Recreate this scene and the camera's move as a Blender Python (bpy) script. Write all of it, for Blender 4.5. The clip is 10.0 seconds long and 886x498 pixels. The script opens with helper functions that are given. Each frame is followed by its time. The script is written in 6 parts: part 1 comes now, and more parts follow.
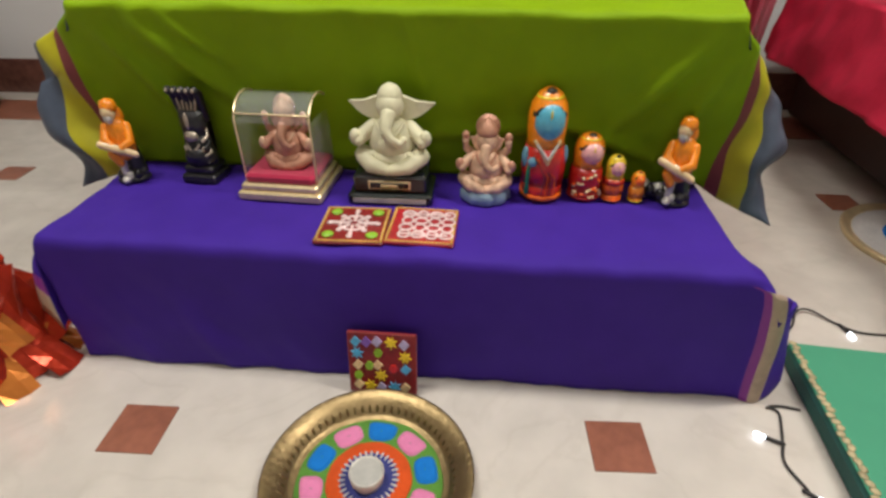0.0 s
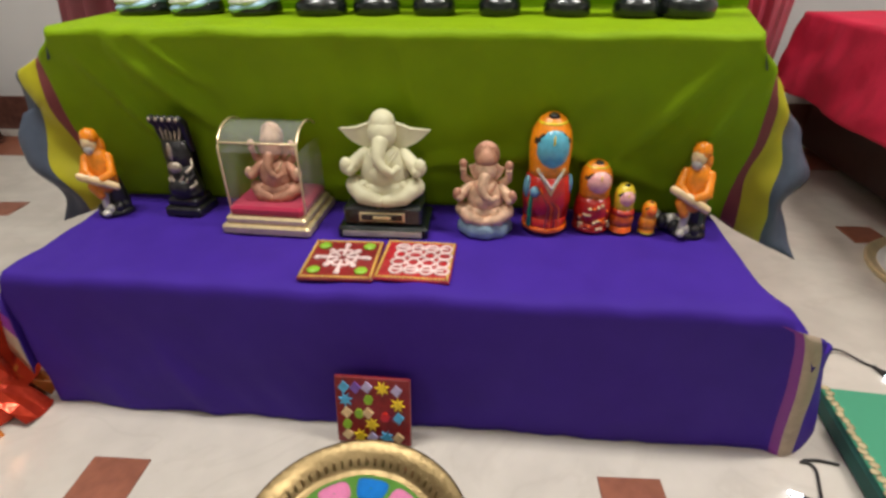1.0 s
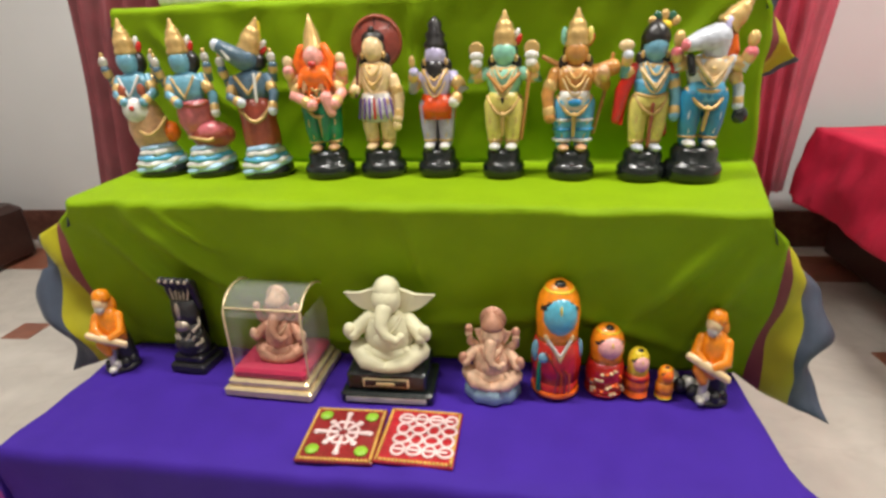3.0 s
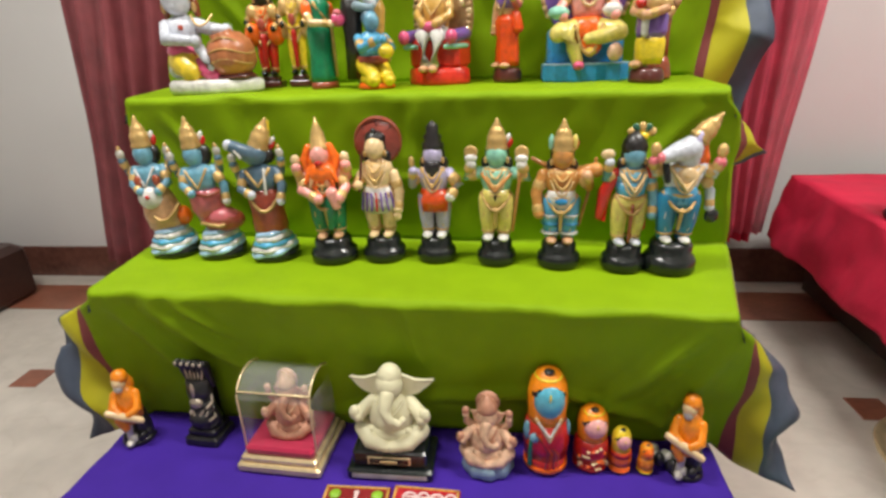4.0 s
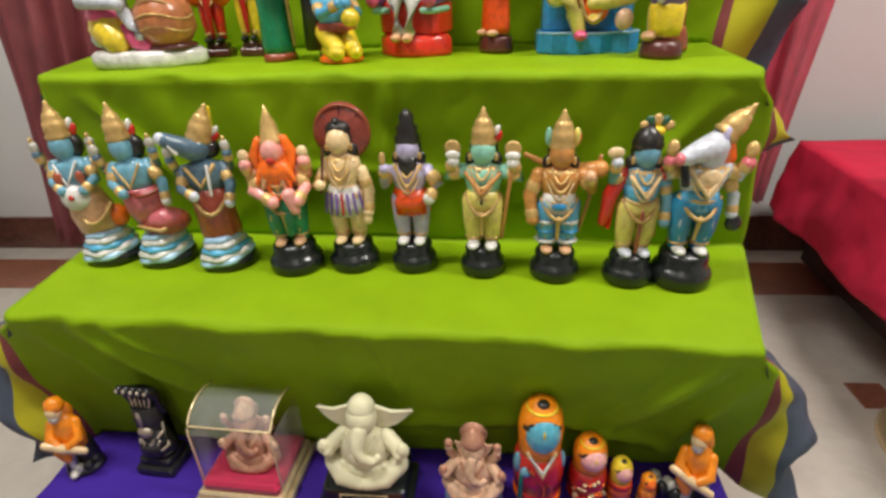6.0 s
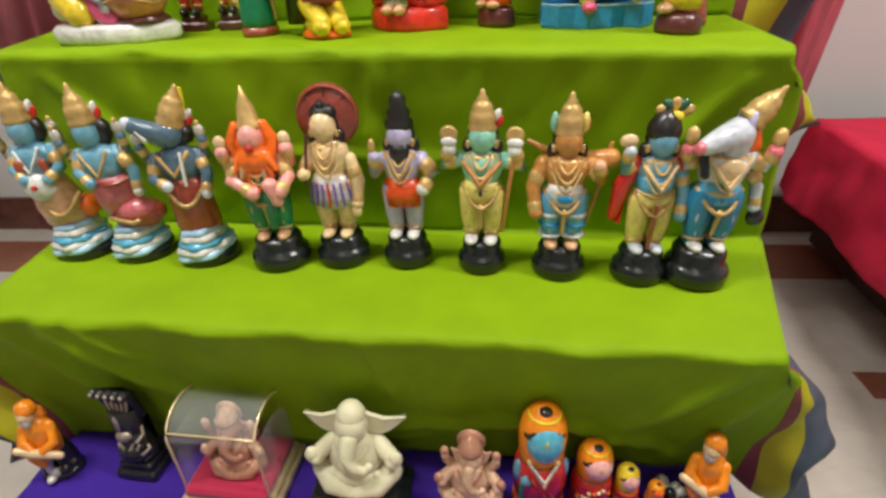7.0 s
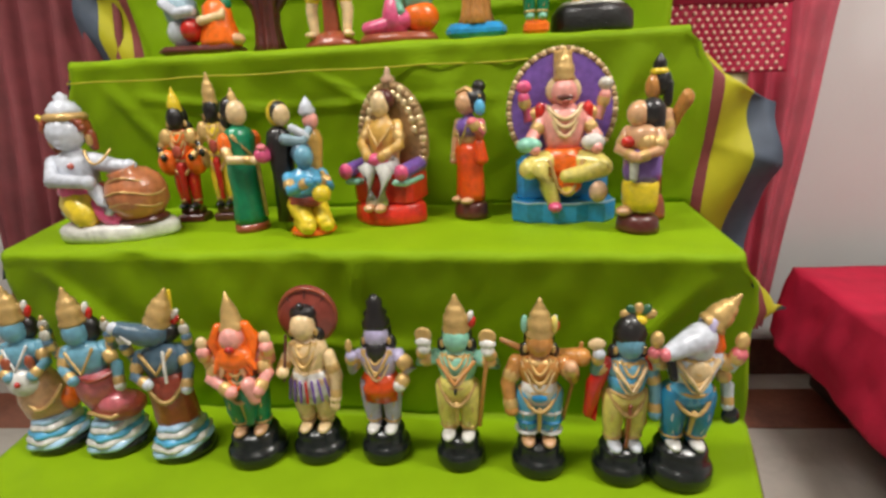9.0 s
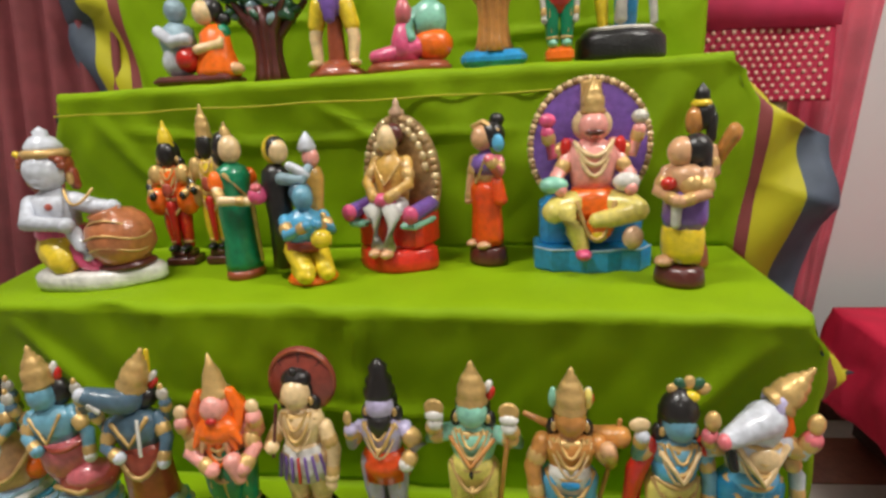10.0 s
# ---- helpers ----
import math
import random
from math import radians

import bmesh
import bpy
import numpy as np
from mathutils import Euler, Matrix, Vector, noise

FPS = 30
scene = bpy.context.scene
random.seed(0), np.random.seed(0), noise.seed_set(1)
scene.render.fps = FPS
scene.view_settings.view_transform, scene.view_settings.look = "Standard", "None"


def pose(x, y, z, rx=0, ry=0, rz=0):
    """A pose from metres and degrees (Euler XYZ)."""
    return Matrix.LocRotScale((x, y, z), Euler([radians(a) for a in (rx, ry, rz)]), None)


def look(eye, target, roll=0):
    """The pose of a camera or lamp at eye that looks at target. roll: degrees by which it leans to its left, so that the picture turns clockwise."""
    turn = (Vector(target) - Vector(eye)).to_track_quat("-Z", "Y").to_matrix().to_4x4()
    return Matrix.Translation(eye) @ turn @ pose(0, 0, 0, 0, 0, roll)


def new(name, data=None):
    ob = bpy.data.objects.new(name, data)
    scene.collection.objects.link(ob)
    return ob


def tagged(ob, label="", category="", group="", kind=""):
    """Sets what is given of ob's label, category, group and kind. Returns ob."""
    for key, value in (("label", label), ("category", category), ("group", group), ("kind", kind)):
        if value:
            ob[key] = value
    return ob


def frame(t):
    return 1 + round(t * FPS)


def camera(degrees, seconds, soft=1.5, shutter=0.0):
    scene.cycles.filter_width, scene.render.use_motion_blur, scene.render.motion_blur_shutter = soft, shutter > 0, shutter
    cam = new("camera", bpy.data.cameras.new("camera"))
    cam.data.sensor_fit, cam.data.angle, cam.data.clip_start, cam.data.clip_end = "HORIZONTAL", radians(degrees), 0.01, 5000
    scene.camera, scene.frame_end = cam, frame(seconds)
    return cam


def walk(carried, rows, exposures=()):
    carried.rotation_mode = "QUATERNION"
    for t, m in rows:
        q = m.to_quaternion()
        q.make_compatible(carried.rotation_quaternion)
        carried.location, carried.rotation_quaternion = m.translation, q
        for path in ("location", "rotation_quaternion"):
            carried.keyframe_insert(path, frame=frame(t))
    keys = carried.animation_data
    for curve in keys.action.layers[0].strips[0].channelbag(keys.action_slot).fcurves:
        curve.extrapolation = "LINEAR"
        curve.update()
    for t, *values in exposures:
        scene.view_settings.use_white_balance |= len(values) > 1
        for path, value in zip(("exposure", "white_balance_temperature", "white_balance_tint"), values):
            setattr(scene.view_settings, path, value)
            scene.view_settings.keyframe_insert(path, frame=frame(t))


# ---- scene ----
cam = camera(80.2, 10.0, soft=2.9)
PATH = [
    (0, (0.193, -0.749, 0.849), (0.034, 0.905, -0.264), 0.0),
    (0.5, (0.198, -0.724, 0.849), (0.026, 0.967, -0.205), -0.4),
    (1, (0.208, -0.683, 0.808), (0.013, 1.039, -0.191), -0.7),
    (1.5, (0.2, -0.662, 0.781), (-0.023, 1.078, -0.179), -0.8),
    (2, (0.196, -0.645, 0.75), (-0.07, 1.104, -0.183), -0.6),
    (2.5, (0.206, -0.63, 0.789), (-0.085, 1.142, -0.093), -1.4),
    (3, (0.232, -0.588, 0.947), (-0.057, 1.246, 0.203), -2.2),
    (3.2, (0.244, -0.575, 0.973), (-0.044, 1.247, 0.2), -2.2),
    (4.3, (0.22, -0.61, 1.169), (-0.019, 1.238, 0.443), -2.6),
    (4.5, (0.217, -0.612, 1.176), (-0.024, 1.223, 0.416), -3.3),
    (5, (0.274, -0.545, 1.219), (0.002, 1.275, 0.435), -3.7),
    (5.5, (0.228, -0.477, 1.191), (0.01, 1.32, 0.341), -2.4),
    (7, (0.219, -0.332, 1.179), (0.023, 1.38, 0.163), -2.2),
    (7.5, (0.23, -0.345, 1.217), (-0.013, 1.392, 0.255), -2.8),
    (8, (0.233, -0.359, 1.26), (-0.005, 1.432, 0.402), -2.8),
    (8.5, (0.241, -0.333, 1.286), (0.019, 1.511, 0.544), -2.8),
    (9, (0.264, -0.296, 1.301), (0.058, 1.597, 0.691), -2.9),
    (9.5, (0.267, -0.271, 1.31), (0.059, 1.646, 0.779), -3.1),
    (10, (0.25, -0.181, 1.314), (0.002, 1.733, 0.79), -3.0),
]
walk(cam, [(t, look(eye, target, roll)) for t, eye, target, roll in PATH],
     exposures=((0.0, -0.18), (1.5, 0.0), (2.5, 0.15), (3.1, 0.15), (4.5, -0.08), (5.5, -0.14), (8.5, -0.26), (10.0, -0.44)))


# ---- light: a bright room lit by unseen area lamps under the ceiling ----
world = bpy.data.worlds.new("room_world")
world.use_nodes = True
world.node_tree.nodes["Background"].inputs[0].default_value = (0.75, 0.82, 1.0, 1)
world.node_tree.nodes["Background"].inputs[1].default_value = 0.25
scene.world = world


def area_lamp(name, place, target, w, h, watts, colour):
    data = bpy.data.lights.new(name, "AREA")
    data.shape, data.size, data.size_y = "RECTANGLE", w, h
    data.energy, data.color = watts, colour
    ob = new(name, data)
    ob.matrix_world = look(place, target)
    return ob


area_lamp("unseen_ceiling_lamp", (-0.80, -0.15, 3.33), (-0.80, -0.15, 0), 1.2, 0.25, 68, (1.0, 0.97, 0.92))
# added to brighten the right wall, bench and floor
area_lamp("unseen_ceiling_lamp", (1.75, 0.05, 3.33), (1.75, 0.05, 0), 1.2, 0.25, 77, (1.0, 0.96, 0.90))
# weak fill lamp added behind the camera
area_lamp("unseen_ceiling_lamp", (0.2, -2.3, 3.33), (0.2, -2.3, 0), 1.2, 0.3, 16, (1.0, 0.96, 0.90))


# ---- materials ----
def mat(name, col, rough=0.5, metal=0.0, var=0.12, scale=30.0, bump=0.0, bscale=200.0, coat=0.0, sheen=0.0, alpha=1.0, spec=0.5):
    """A surface with two scales of colour variation and a fine relief."""
    m = bpy.data.materials.new(name)
    m.use_nodes = True
    nt = m.node_tree
    b = nt.nodes["Principled BSDF"]
    tc = nt.nodes.new("ShaderNodeTexCoord")
    n1 = nt.nodes.new("ShaderNodeTexNoise")
    n1.inputs["Scale"].default_value, n1.inputs["Detail"].default_value = scale, 4
    n2 = nt.nodes.new("ShaderNodeTexNoise")
    n2.inputs["Scale"].default_value, n2.inputs["Detail"].default_value = scale * 0.14, 2
    add = nt.nodes.new("ShaderNodeMath")
    add.operation = "ADD"
    rng = nt.nodes.new("ShaderNodeMapRange")
    rng.inputs["From Min"].default_value, rng.inputs["From Max"].default_value = 0.6, 1.4
    rng.inputs["To Min"].default_value, rng.inputs["To Max"].default_value = 1 - var, 1 + var
    mul = nt.nodes.new("ShaderNodeVectorMath")
    mul.operation = "SCALE"
    mul.inputs[0].default_value = col[:3]
    for n in (n1, n2):
        nt.links.new(tc.outputs["Object"], n.inputs["Vector"])
    nt.links.new(n1.outputs["Fac"], add.inputs[0])
    nt.links.new(n2.outputs["Fac"], add.inputs[1])
    nt.links.new(add.outputs[0], rng.inputs["Value"])
    nt.links.new(rng.outputs[0], mul.inputs["Scale"])
    nt.links.new(mul.outputs[0], b.inputs["Base Color"])
    b.inputs["Roughness"].default_value, b.inputs["Metallic"].default_value = rough, metal
    b.inputs["Coat Weight"].default_value, b.inputs["Coat Roughness"].default_value = coat, 0.12
    b.inputs["Sheen Weight"].default_value = sheen
    b.inputs["Alpha"].default_value = alpha
    b.inputs["Specular IOR Level"].default_value = spec
    if bump:
        n3 = nt.nodes.new("ShaderNodeTexNoise")
        n3.inputs["Scale"].default_value, n3.inputs["Detail"].default_value = bscale, 3
        bp = nt.nodes.new("ShaderNodeBump")
        bp.inputs["Strength"].default_value, bp.inputs["Distance"].default_value = bump, 0.003
        nt.links.new(tc.outputs["Object"], n3.inputs["Vector"])
        nt.links.new(n3.outputs["Fac"], bp.inputs["Height"])
        nt.links.new(bp.outputs[0], b.inputs["Normal"])
    return m


def enamel(name, col, rough=0.32):
    return mat(name, col, rough * 0.9, 0, 0.36, 85, 0.5, 80, coat=0.4)


GREEN = mat("green_silk", (0.235, 0.388, 0.003), 0.6, 0, 0.12, 14, 0.4, 500, spec=0.15)
MAROON = mat("maroon_border", (0.24, 0.05, 0.05), 0.6, 0, 0.15, 40, 0.3, 500)
YELLOW = mat("yellow_border", (0.50, 0.46, 0.01), 0.55, 0, 0.12, 30, 0.3, 500)
SLATE = mat("slate_border", (0.07, 0.09, 0.13), 0.6, 0, 0.3, 30, 0.3, 500)
PURPLE = mat("purple_cotton", (0.054, 0.019, 0.295), 0.65, 0, 0.14, 14, 0.4, 600, spec=0.15)
MAGENTA = mat("magenta_edge", (0.22, 0.02, 0.26), 0.6, 0, 0.15, 40)
ZARI = mat("gold_thread_border", (0.44, 0.33, 0.24), 0.5, 0.1, 0.2, 60, 0.4, 500)
REDCLOTH = mat("red_cloth", (0.58, 0.02, 0.06), 0.7, 0, 0.22, 12, 0.9, 45, spec=0.2)
CURTAIN = mat("red_sheer", (0.70, 0.10, 0.16), 0.75, 0, 0.35, 9, 0.3, 300, alpha=0.7, spec=0.2)
CURTAIN2 = mat("faded_maroon_net", (0.27, 0.06, 0.07), 0.75, 0, 0.35, 14, 0.5, 260, alpha=0.85)
DARKRED = mat("deep_red_lining", (0.18, 0.008, 0.02), 0.7, 0, 0.2, 10)
BEIGE = mat("beige_check", (0.45, 0.40, 0.22), 0.7, 0, 0.2, 20, 0.3, 300)
WALL = mat("white_wall_paint", (0.74, 0.73, 0.72), 0.7, 0, 0.04, 3, 0.15, 60)
CEIL = mat("ceiling_paint", (0.8, 0.8, 0.79), 0.8, 0, 0.03, 3)
SKIRT = mat("brown_granite", (0.15, 0.062, 0.045), 0.25, 0, 0.35, 40)
BROWNTILE = mat("red_brown_tile", (0.29, 0.108, 0.065), 0.3, 0, 0.28, 45, 0.1, 90)
DARKWOOD = mat("dark_wood", (0.045, 0.018, 0.013), 0.35, 0, 0.3, 30)
PLYWOOD = mat("rack_wood", (0.30, 0.19, 0.10), 0.6, 0, 0.2, 20)


def marble():
    m = mat("white_marble", (0.61, 0.56, 0.495), 0.22, 0, 0.13, 12)
    nt = m.node_tree
    b = nt.nodes["Principled BSDF"]
    src = b.inputs["Base Color"].links[0].from_socket
    tc = nt.nodes.new("ShaderNodeTexCoord")
    wv = nt.nodes.new("ShaderNodeTexNoise")
    wv.inputs["Scale"].default_value, wv.inputs["Detail"].default_value, wv.inputs["Distortion"].default_value = 2.6, 6, 1.6
    ramp = nt.nodes.new("ShaderNodeValToRGB")
    e = ramp.color_ramp.elements
    e[0].position, e[0].color = 0.47, (0, 0, 0, 1)
    e[1].position, e[1].color = 0.53, (0, 0, 0, 1)
    mid = ramp.color_ramp.elements.new(0.5)
    mid.color = (0.12, 0.12, 0.12, 1)
    mix = nt.nodes.new("ShaderNodeMix")
    mix.data_type = "RGBA"
    mix.inputs["B"].default_value = (0.36, 0.31, 0.25, 1)
    nt.links.new(tc.outputs["Object"], wv.inputs["Vector"])
    nt.links.new(wv.outputs["Fac"], ramp.inputs[0])
    nt.links.new(ramp.outputs[0], mix.inputs["Factor"])
    nt.links.new(src, mix.inputs["A"])
    nt.links.new(mix.outputs["Result"], b.inputs["Base Color"])
    return m


MARBLE = marble()


def dotted():
    m = mat("red_dotted_cloth", (0.42, 0.012, 0.05), 0.7, 0, 0.12, 20)
    return m


DOTCLOTH = dotted()
# pinker red for the dotted cloth's top: sheen put into the colour
SHEENCLOTH = mat("dotted_cloth_sheen", (0.62, 0.04, 0.12), 0.7, 0, 0.15, 20)
DOTWHITE = mat("pale_dots", (0.75, 0.45, 0.35), 0.6)


# ---- mesh building ----
class Shape:
    """Gathers rounded and flat pieces, each with its own paint, into one mesh."""

    def __init__(self):
        self.v, self.f, self.k, self.s, self.mats = [], [], [], [], []

    def slot(self, m):
        if m not in self.mats:
            self.mats.append(m)
        return self.mats.index(m)

    def grid(self, rows, m, closed=True, caps=False, smooth=True):
        k, o, n = self.slot(m), len(self.v), len(rows[0])
        for r in rows:
            self.v += [tuple(p) for p in r]
        for i in range(len(rows) - 1):
            for j in range(n if closed else n - 1):
                a, b = o + i * n + j, o + i * n + (j + 1) % n
                self.f.append((a, b, b + n, a + n))
                self.k.append(k)
                self.s.append(smooth)
        if caps:
            for r, rev in ((0, True), (len(rows) - 1, False)):
                idx = [o + r * n + j for j in range(n)]
                self.f.append(tuple(reversed(idx)) if rev else tuple(idx))
                self.k.append(k)
                self.s.append(False)
        return self

    def lathe(self, profile, m, c=(0, 0, 0), seg=20, sx=1.0, sy=1.0, M=None, ripple=0.0, lobes=8, phase=0.0):
        rows = []
        for r, z in profile:
            row = []
            for j in range(seg):
                a = 2 * math.pi * j / seg
                rr = max(r, 1e-5) * (1 + ripple * math.cos(lobes * a + phase))
                p = Vector((rr * sx * math.cos(a), rr * sy * math.sin(a), z))
                if M is not None:
                    p = M @ p
                row.append((p.x + c[0], p.y + c[1], p.z + c[2]))
            rows.append(row)
        return self.grid(rows, m, True, True)

    def ell(self, c, r, m, rot=(0, 0, 0), seg=14, rings=9):
        if not isinstance(r, tuple):
            r = (r, r, r)
        E = Euler([radians(a) for a in rot]).to_matrix()
        rows = []
        for i in range(rings + 1):
            t = math.pi * (i / rings - 0.5)
            rr, z = max(math.cos(t), 1e-4), math.sin(t)
            row = []
            for j in range(seg):
                a = 2 * math.pi * j / seg
                p = E @ Vector((r[0] * rr * math.cos(a), r[1] * rr * math.sin(a), r[2] * z))
                row.append((p.x + c[0], p.y + c[1], p.z + c[2]))
            rows.append(row)
        return self.grid(rows, m)

    def limb(self, pts, radii, m, seg=10):
        """A tapered tube through points, with rounded ends."""
        pts = [Vector(p) for p in pts]
        if not isinstance(radii, (list, tuple)):
            radii = [radii] * len(pts)
        rows = []
        n = len(pts)
        stations = []
        d0 = (pts[1] - pts[0]).normalized()
        d1 = (pts[-1] - pts[-2]).normalized()
        for q in (1.0, 0.7, 0.35):
            stations.append((pts[0] - d0 * radii[0] * q, radii[0] * math.sqrt(max(1 - q * q, 1e-4)), d0))
        for i, p in enumerate(pts):
            d = (pts[min(i + 1, n - 1)] - pts[max(i - 1, 0)]).normalized()
            stations.append((p, radii[i], d))
        for q in (0.35, 0.7, 1.0):
            stations.append((pts[-1] + d1 * radii[-1] * q, radii[-1] * math.sqrt(max(1 - q * q, 1e-4)), d1))
        for p, r, d in stations:
            up = Vector((0, 0, 1)) if abs(d.z) < 0.9 else Vector((0, 1, 0))
            a = d.cross(up).normalized()
            b = a.cross(d).normalized()
            rows.append([tuple(p + (a * math.cos(2 * math.pi * j / seg) + b * math.sin(2 * math.pi * j / seg)) * r) for j in range(seg)])
        return self.grid([list(reversed(r)) for r in rows], m)

    def box(self, c, size, m, bevel=0.004, rot=(0, 0, 0)):
        x, y, z = (q / 2 for q in size)
        b = min(bevel, x * 0.9, y * 0.9, z * 0.9)
        E = Euler([radians(a) for a in rot]).to_matrix()

        def ring(h, ins):
            pts = []
            for sx, sy in ((1, 1), (-1, 1), (-1, -1), (1, -1)):
                q = [(sx * (x - ins), sy * (y - ins - b)), (sx * (x - ins - b), sy * (y - ins))]
                if sx * sy < 0:
                    q.reverse()
                pts += q
            return [tuple(E @ Vector((px, py, h)) + Vector(c)) for px, py in pts]

        return self.grid([ring(-z, b), ring(-z + b, 0), ring(z - b, 0), ring(z, b)], m, True, True, False)

    def star(self, c, r0, r1, n, h, m, rot=0.0, M=None):
        """A flat star or flower of n points, h thick."""
        pts = []
        for j in range(2 * n):
            a = rot + math.pi * j / n
            r = r1 if j % 2 == 0 else r0
            pts.append((r * math.cos(a), r * math.sin(a)))
        rows = []
        for z in (0, h):
            row = []
            for x, y in pts:
                p = Vector((x + c[0], y + c[1], z + c[2]))
                row.append(tuple(M @ p) if M is not None else tuple(p))
            rows.append(row)
        return self.grid(rows, m, True, True, False)

    def mesh(self, name):
        me = bpy.data.meshes.new(name)
        me.from_pydata(self.v, [], self.f)
        for m in self.mats:
            me.materials.append(m)
        me.polygons.foreach_set("material_index", self.k)
        me.polygons.foreach_set("use_smooth", self.s)
        me.update()
        return me

    def thing(self, name, M=None, label="", category="", group="", kind=""):
        ob = new(name, self.mesh(name))
        if M is not None:
            ob.matrix_world = M
        return tagged(ob, label, category, group, kind)

    def part(self, name, parent, label=""):
        ob = new(name, self.mesh(name))
        ob.parent = parent
        return tagged(ob, label)


def empty(name, M, label, category, group="", kind=""):
    ob = new(name)
    ob.empty_display_size = 0.05
    ob.matrix_world = M
    return tagged(ob, label, category, group, kind)


def sheet(name, rows, column_mats, thick=0.002):
    """A cloth from rows of points; column_mats gives each column's material."""
    me = bpy.data.meshes.new(name)
    n = len(rows[0])
    verts = [tuple(p) for r in rows for p in r]
    faces, ks, mats = [], [], []
    for i in range(len(rows) - 1):
        for j in range(n - 1):
            faces.append((i * n + j, i * n + j + 1, (i + 1) * n + j + 1, (i + 1) * n + j))
            m = column_mats(i, j) if callable(column_mats) else column_mats[j]
            if m not in mats:
                mats.append(m)
            ks.append(mats.index(m))
    me.from_pydata(verts, [], faces)
    for m in mats:
        me.materials.append(m)
    me.polygons.foreach_set("material_index", ks)
    me.polygons.foreach_set("use_smooth", [True] * len(faces))
    ob = new(name, me)
    so = ob.modifiers.new("thickness", "SOLIDIFY")
    so.thickness, so.offset = thick, 0
    return ob


def lerp(table, x):
    """Smooth interpolation in a small table of (x, y)."""
    if x <= table[0][0]:
        return table[0][1]
    for (a, p), (b, q) in zip(table, table[1:]):
        if x <= b:
            f = (x - a) / (b - a)
            f = f * f * (3 - 2 * f)
            return p + (q - p) * f
    return table[-1][1]


def nz(x, y, z=0.0):
    return noise.noise(Vector((x, y, z)))


# ---- room ----
def slab(name, c, size, m, label="", cat=""):
    return Shape().box(c, size, m, 0.002).thing(name, None, label, cat, "", "structure")


WY = 1.80
floor = slab("floor", (0, -1.9, -0.05), (9.0, 8.0, 0.1), MARBLE, "polished white veined marble floor with red-brown insets", "floor")
slab("wall_north", (0, 0.1, 1.7), (9.2, 0.2, 3.4), WALL, "plain white painted wall, out of view behind the steps", "wall").matrix_world = pose(0, 1.838, 0, 0, 0, 1.5)
# south, west, east walls and ceiling are unseen, set back to weaken bounce light
slab("wall_south", (0, -6.0, 1.7), (9.0, 0.2, 3.4), WALL, "plain white painted wall, out of view", "wall")
slab("wall_west", (-4.6, -2.0, 1.7), (0.2, 7.8, 3.4), WALL, "plain white painted wall, out of view", "wall")
slab("wall_east", (4.6, -2.0, 1.7), (0.2, 7.8, 3.4), WALL, "plain white painted wall, out of view", "wall")
slab("ceiling", (0, -2.0, 3.45), (9.4, 8.2, 0.1), CEIL, "plain white ceiling, out of view", "ceiling")
slab("baseboard", (0, -0.008, 0.085), (9.1, 0.016, 0.17), SKIRT, "dark brown granite skirting along the wall", "baseboard").matrix_world = pose(0, 1.838, 0, 0, 0, 1.5)
slab("trim", (0, 0, 0.002), (9.0, 0.26, 0.004), BROWNTILE, "red-brown stone band set in the floor", "floor trim").matrix_world = pose(0, 1.572, 0, 0, 0, 1.6)
for x, y, a in ((-0.450, -0.160, 2), (0.460, -0.112, 3), (-0.985, 0.205, 3), (-1.56, 0.86, 3), (1.365, 0.915, 2)):
    ti = Shape().box((0, 0, 0), (0.108, 0.108, 0.006), BROWNTILE, 0.001).part("tile", floor)
    ti.matrix_world = pose(x, y, 0.0, 0, 0, a)

# ---- stepped rack and its cloths ----
X0 = 0.61
SAG = {1: 0.095, 2: 0.05, 3: 0.05, 4: 0.03}
STEPS = [(0.0, 0.319), (0.245, 0.685), (0.525, 1.03), (0.82, 1.375), (1.09, 1.70)]
rack = empty("step_rack", pose(0, 0, 0), "stepped display rack hidden under draped cloths", "step rack")
for (y, z), y2 in zip(STEPS, [0.245, 0.525, 0.82, 1.09, 1.30]):
    Shape().box((0, (y + y2) / 2 + 0.03, z - 0.02), (2 * X0 - 0.10, y2 - y - 0.08, 0.02), PLYWOOD).part("tread", rack)
    for sx in (-1, 1):
        Shape().box((sx * (X0 - 0.06), (y + y2) / 2 + 0.03, (z - 0.03) / 2), (0.03, 0.12, z - 0.03), PLYWOOD).part("leg", rack)

# columns of the green cloth: 140 in the middle, nine in each border
MID = [-1 + 2 * j / 140 for j in range(141)]
BW = [0.0, 0.012, 0.034, 0.05, 0.068, 0.086, 0.104, 0.122, 0.14, 0.16]
BM = [GREEN, MAROON, YELLOW, YELLOW, YELLOW, SLATE, SLATE, SLATE, SLATE]
COLMATS = list(reversed(BM)) + [GREEN] * 140 + BM

# per riser: half-width by depth f (0 top, 1 bottom), and the outward share of the border
RIGHT = {
    1: ([(0, 0.61), (0.15, 0.652), (0.6, 0.658), (1, 0.648)], [(0, 0.15), (0.1, 0.50), (0.3, 0.68), (0.7, 0.82), (1, 0.92)]),
    2: ([(0, 0.635), (0.15, 0.665), (0.35, 0.672), (1, 0.70)], [(0, 0.22), (0.05, 0.50), (0.12, 0.56), (0.26, 0.58), (0.34, 0.42), (0.42, 0.10), (1, 0.05)]),
    3: ([(0, 0.630), (0.06, 0.652), (0.2, 0.672), (0.6, 0.668), (1, 0.658)], [(0, 0.3), (0.08, 0.6), (0.22, 0.95), (0.6, 1.0), (1, 0.95)]),
    4: ([(0, 0.68), (1, 0.68)], [(0, 0.15), (1, 0.12)]),
}
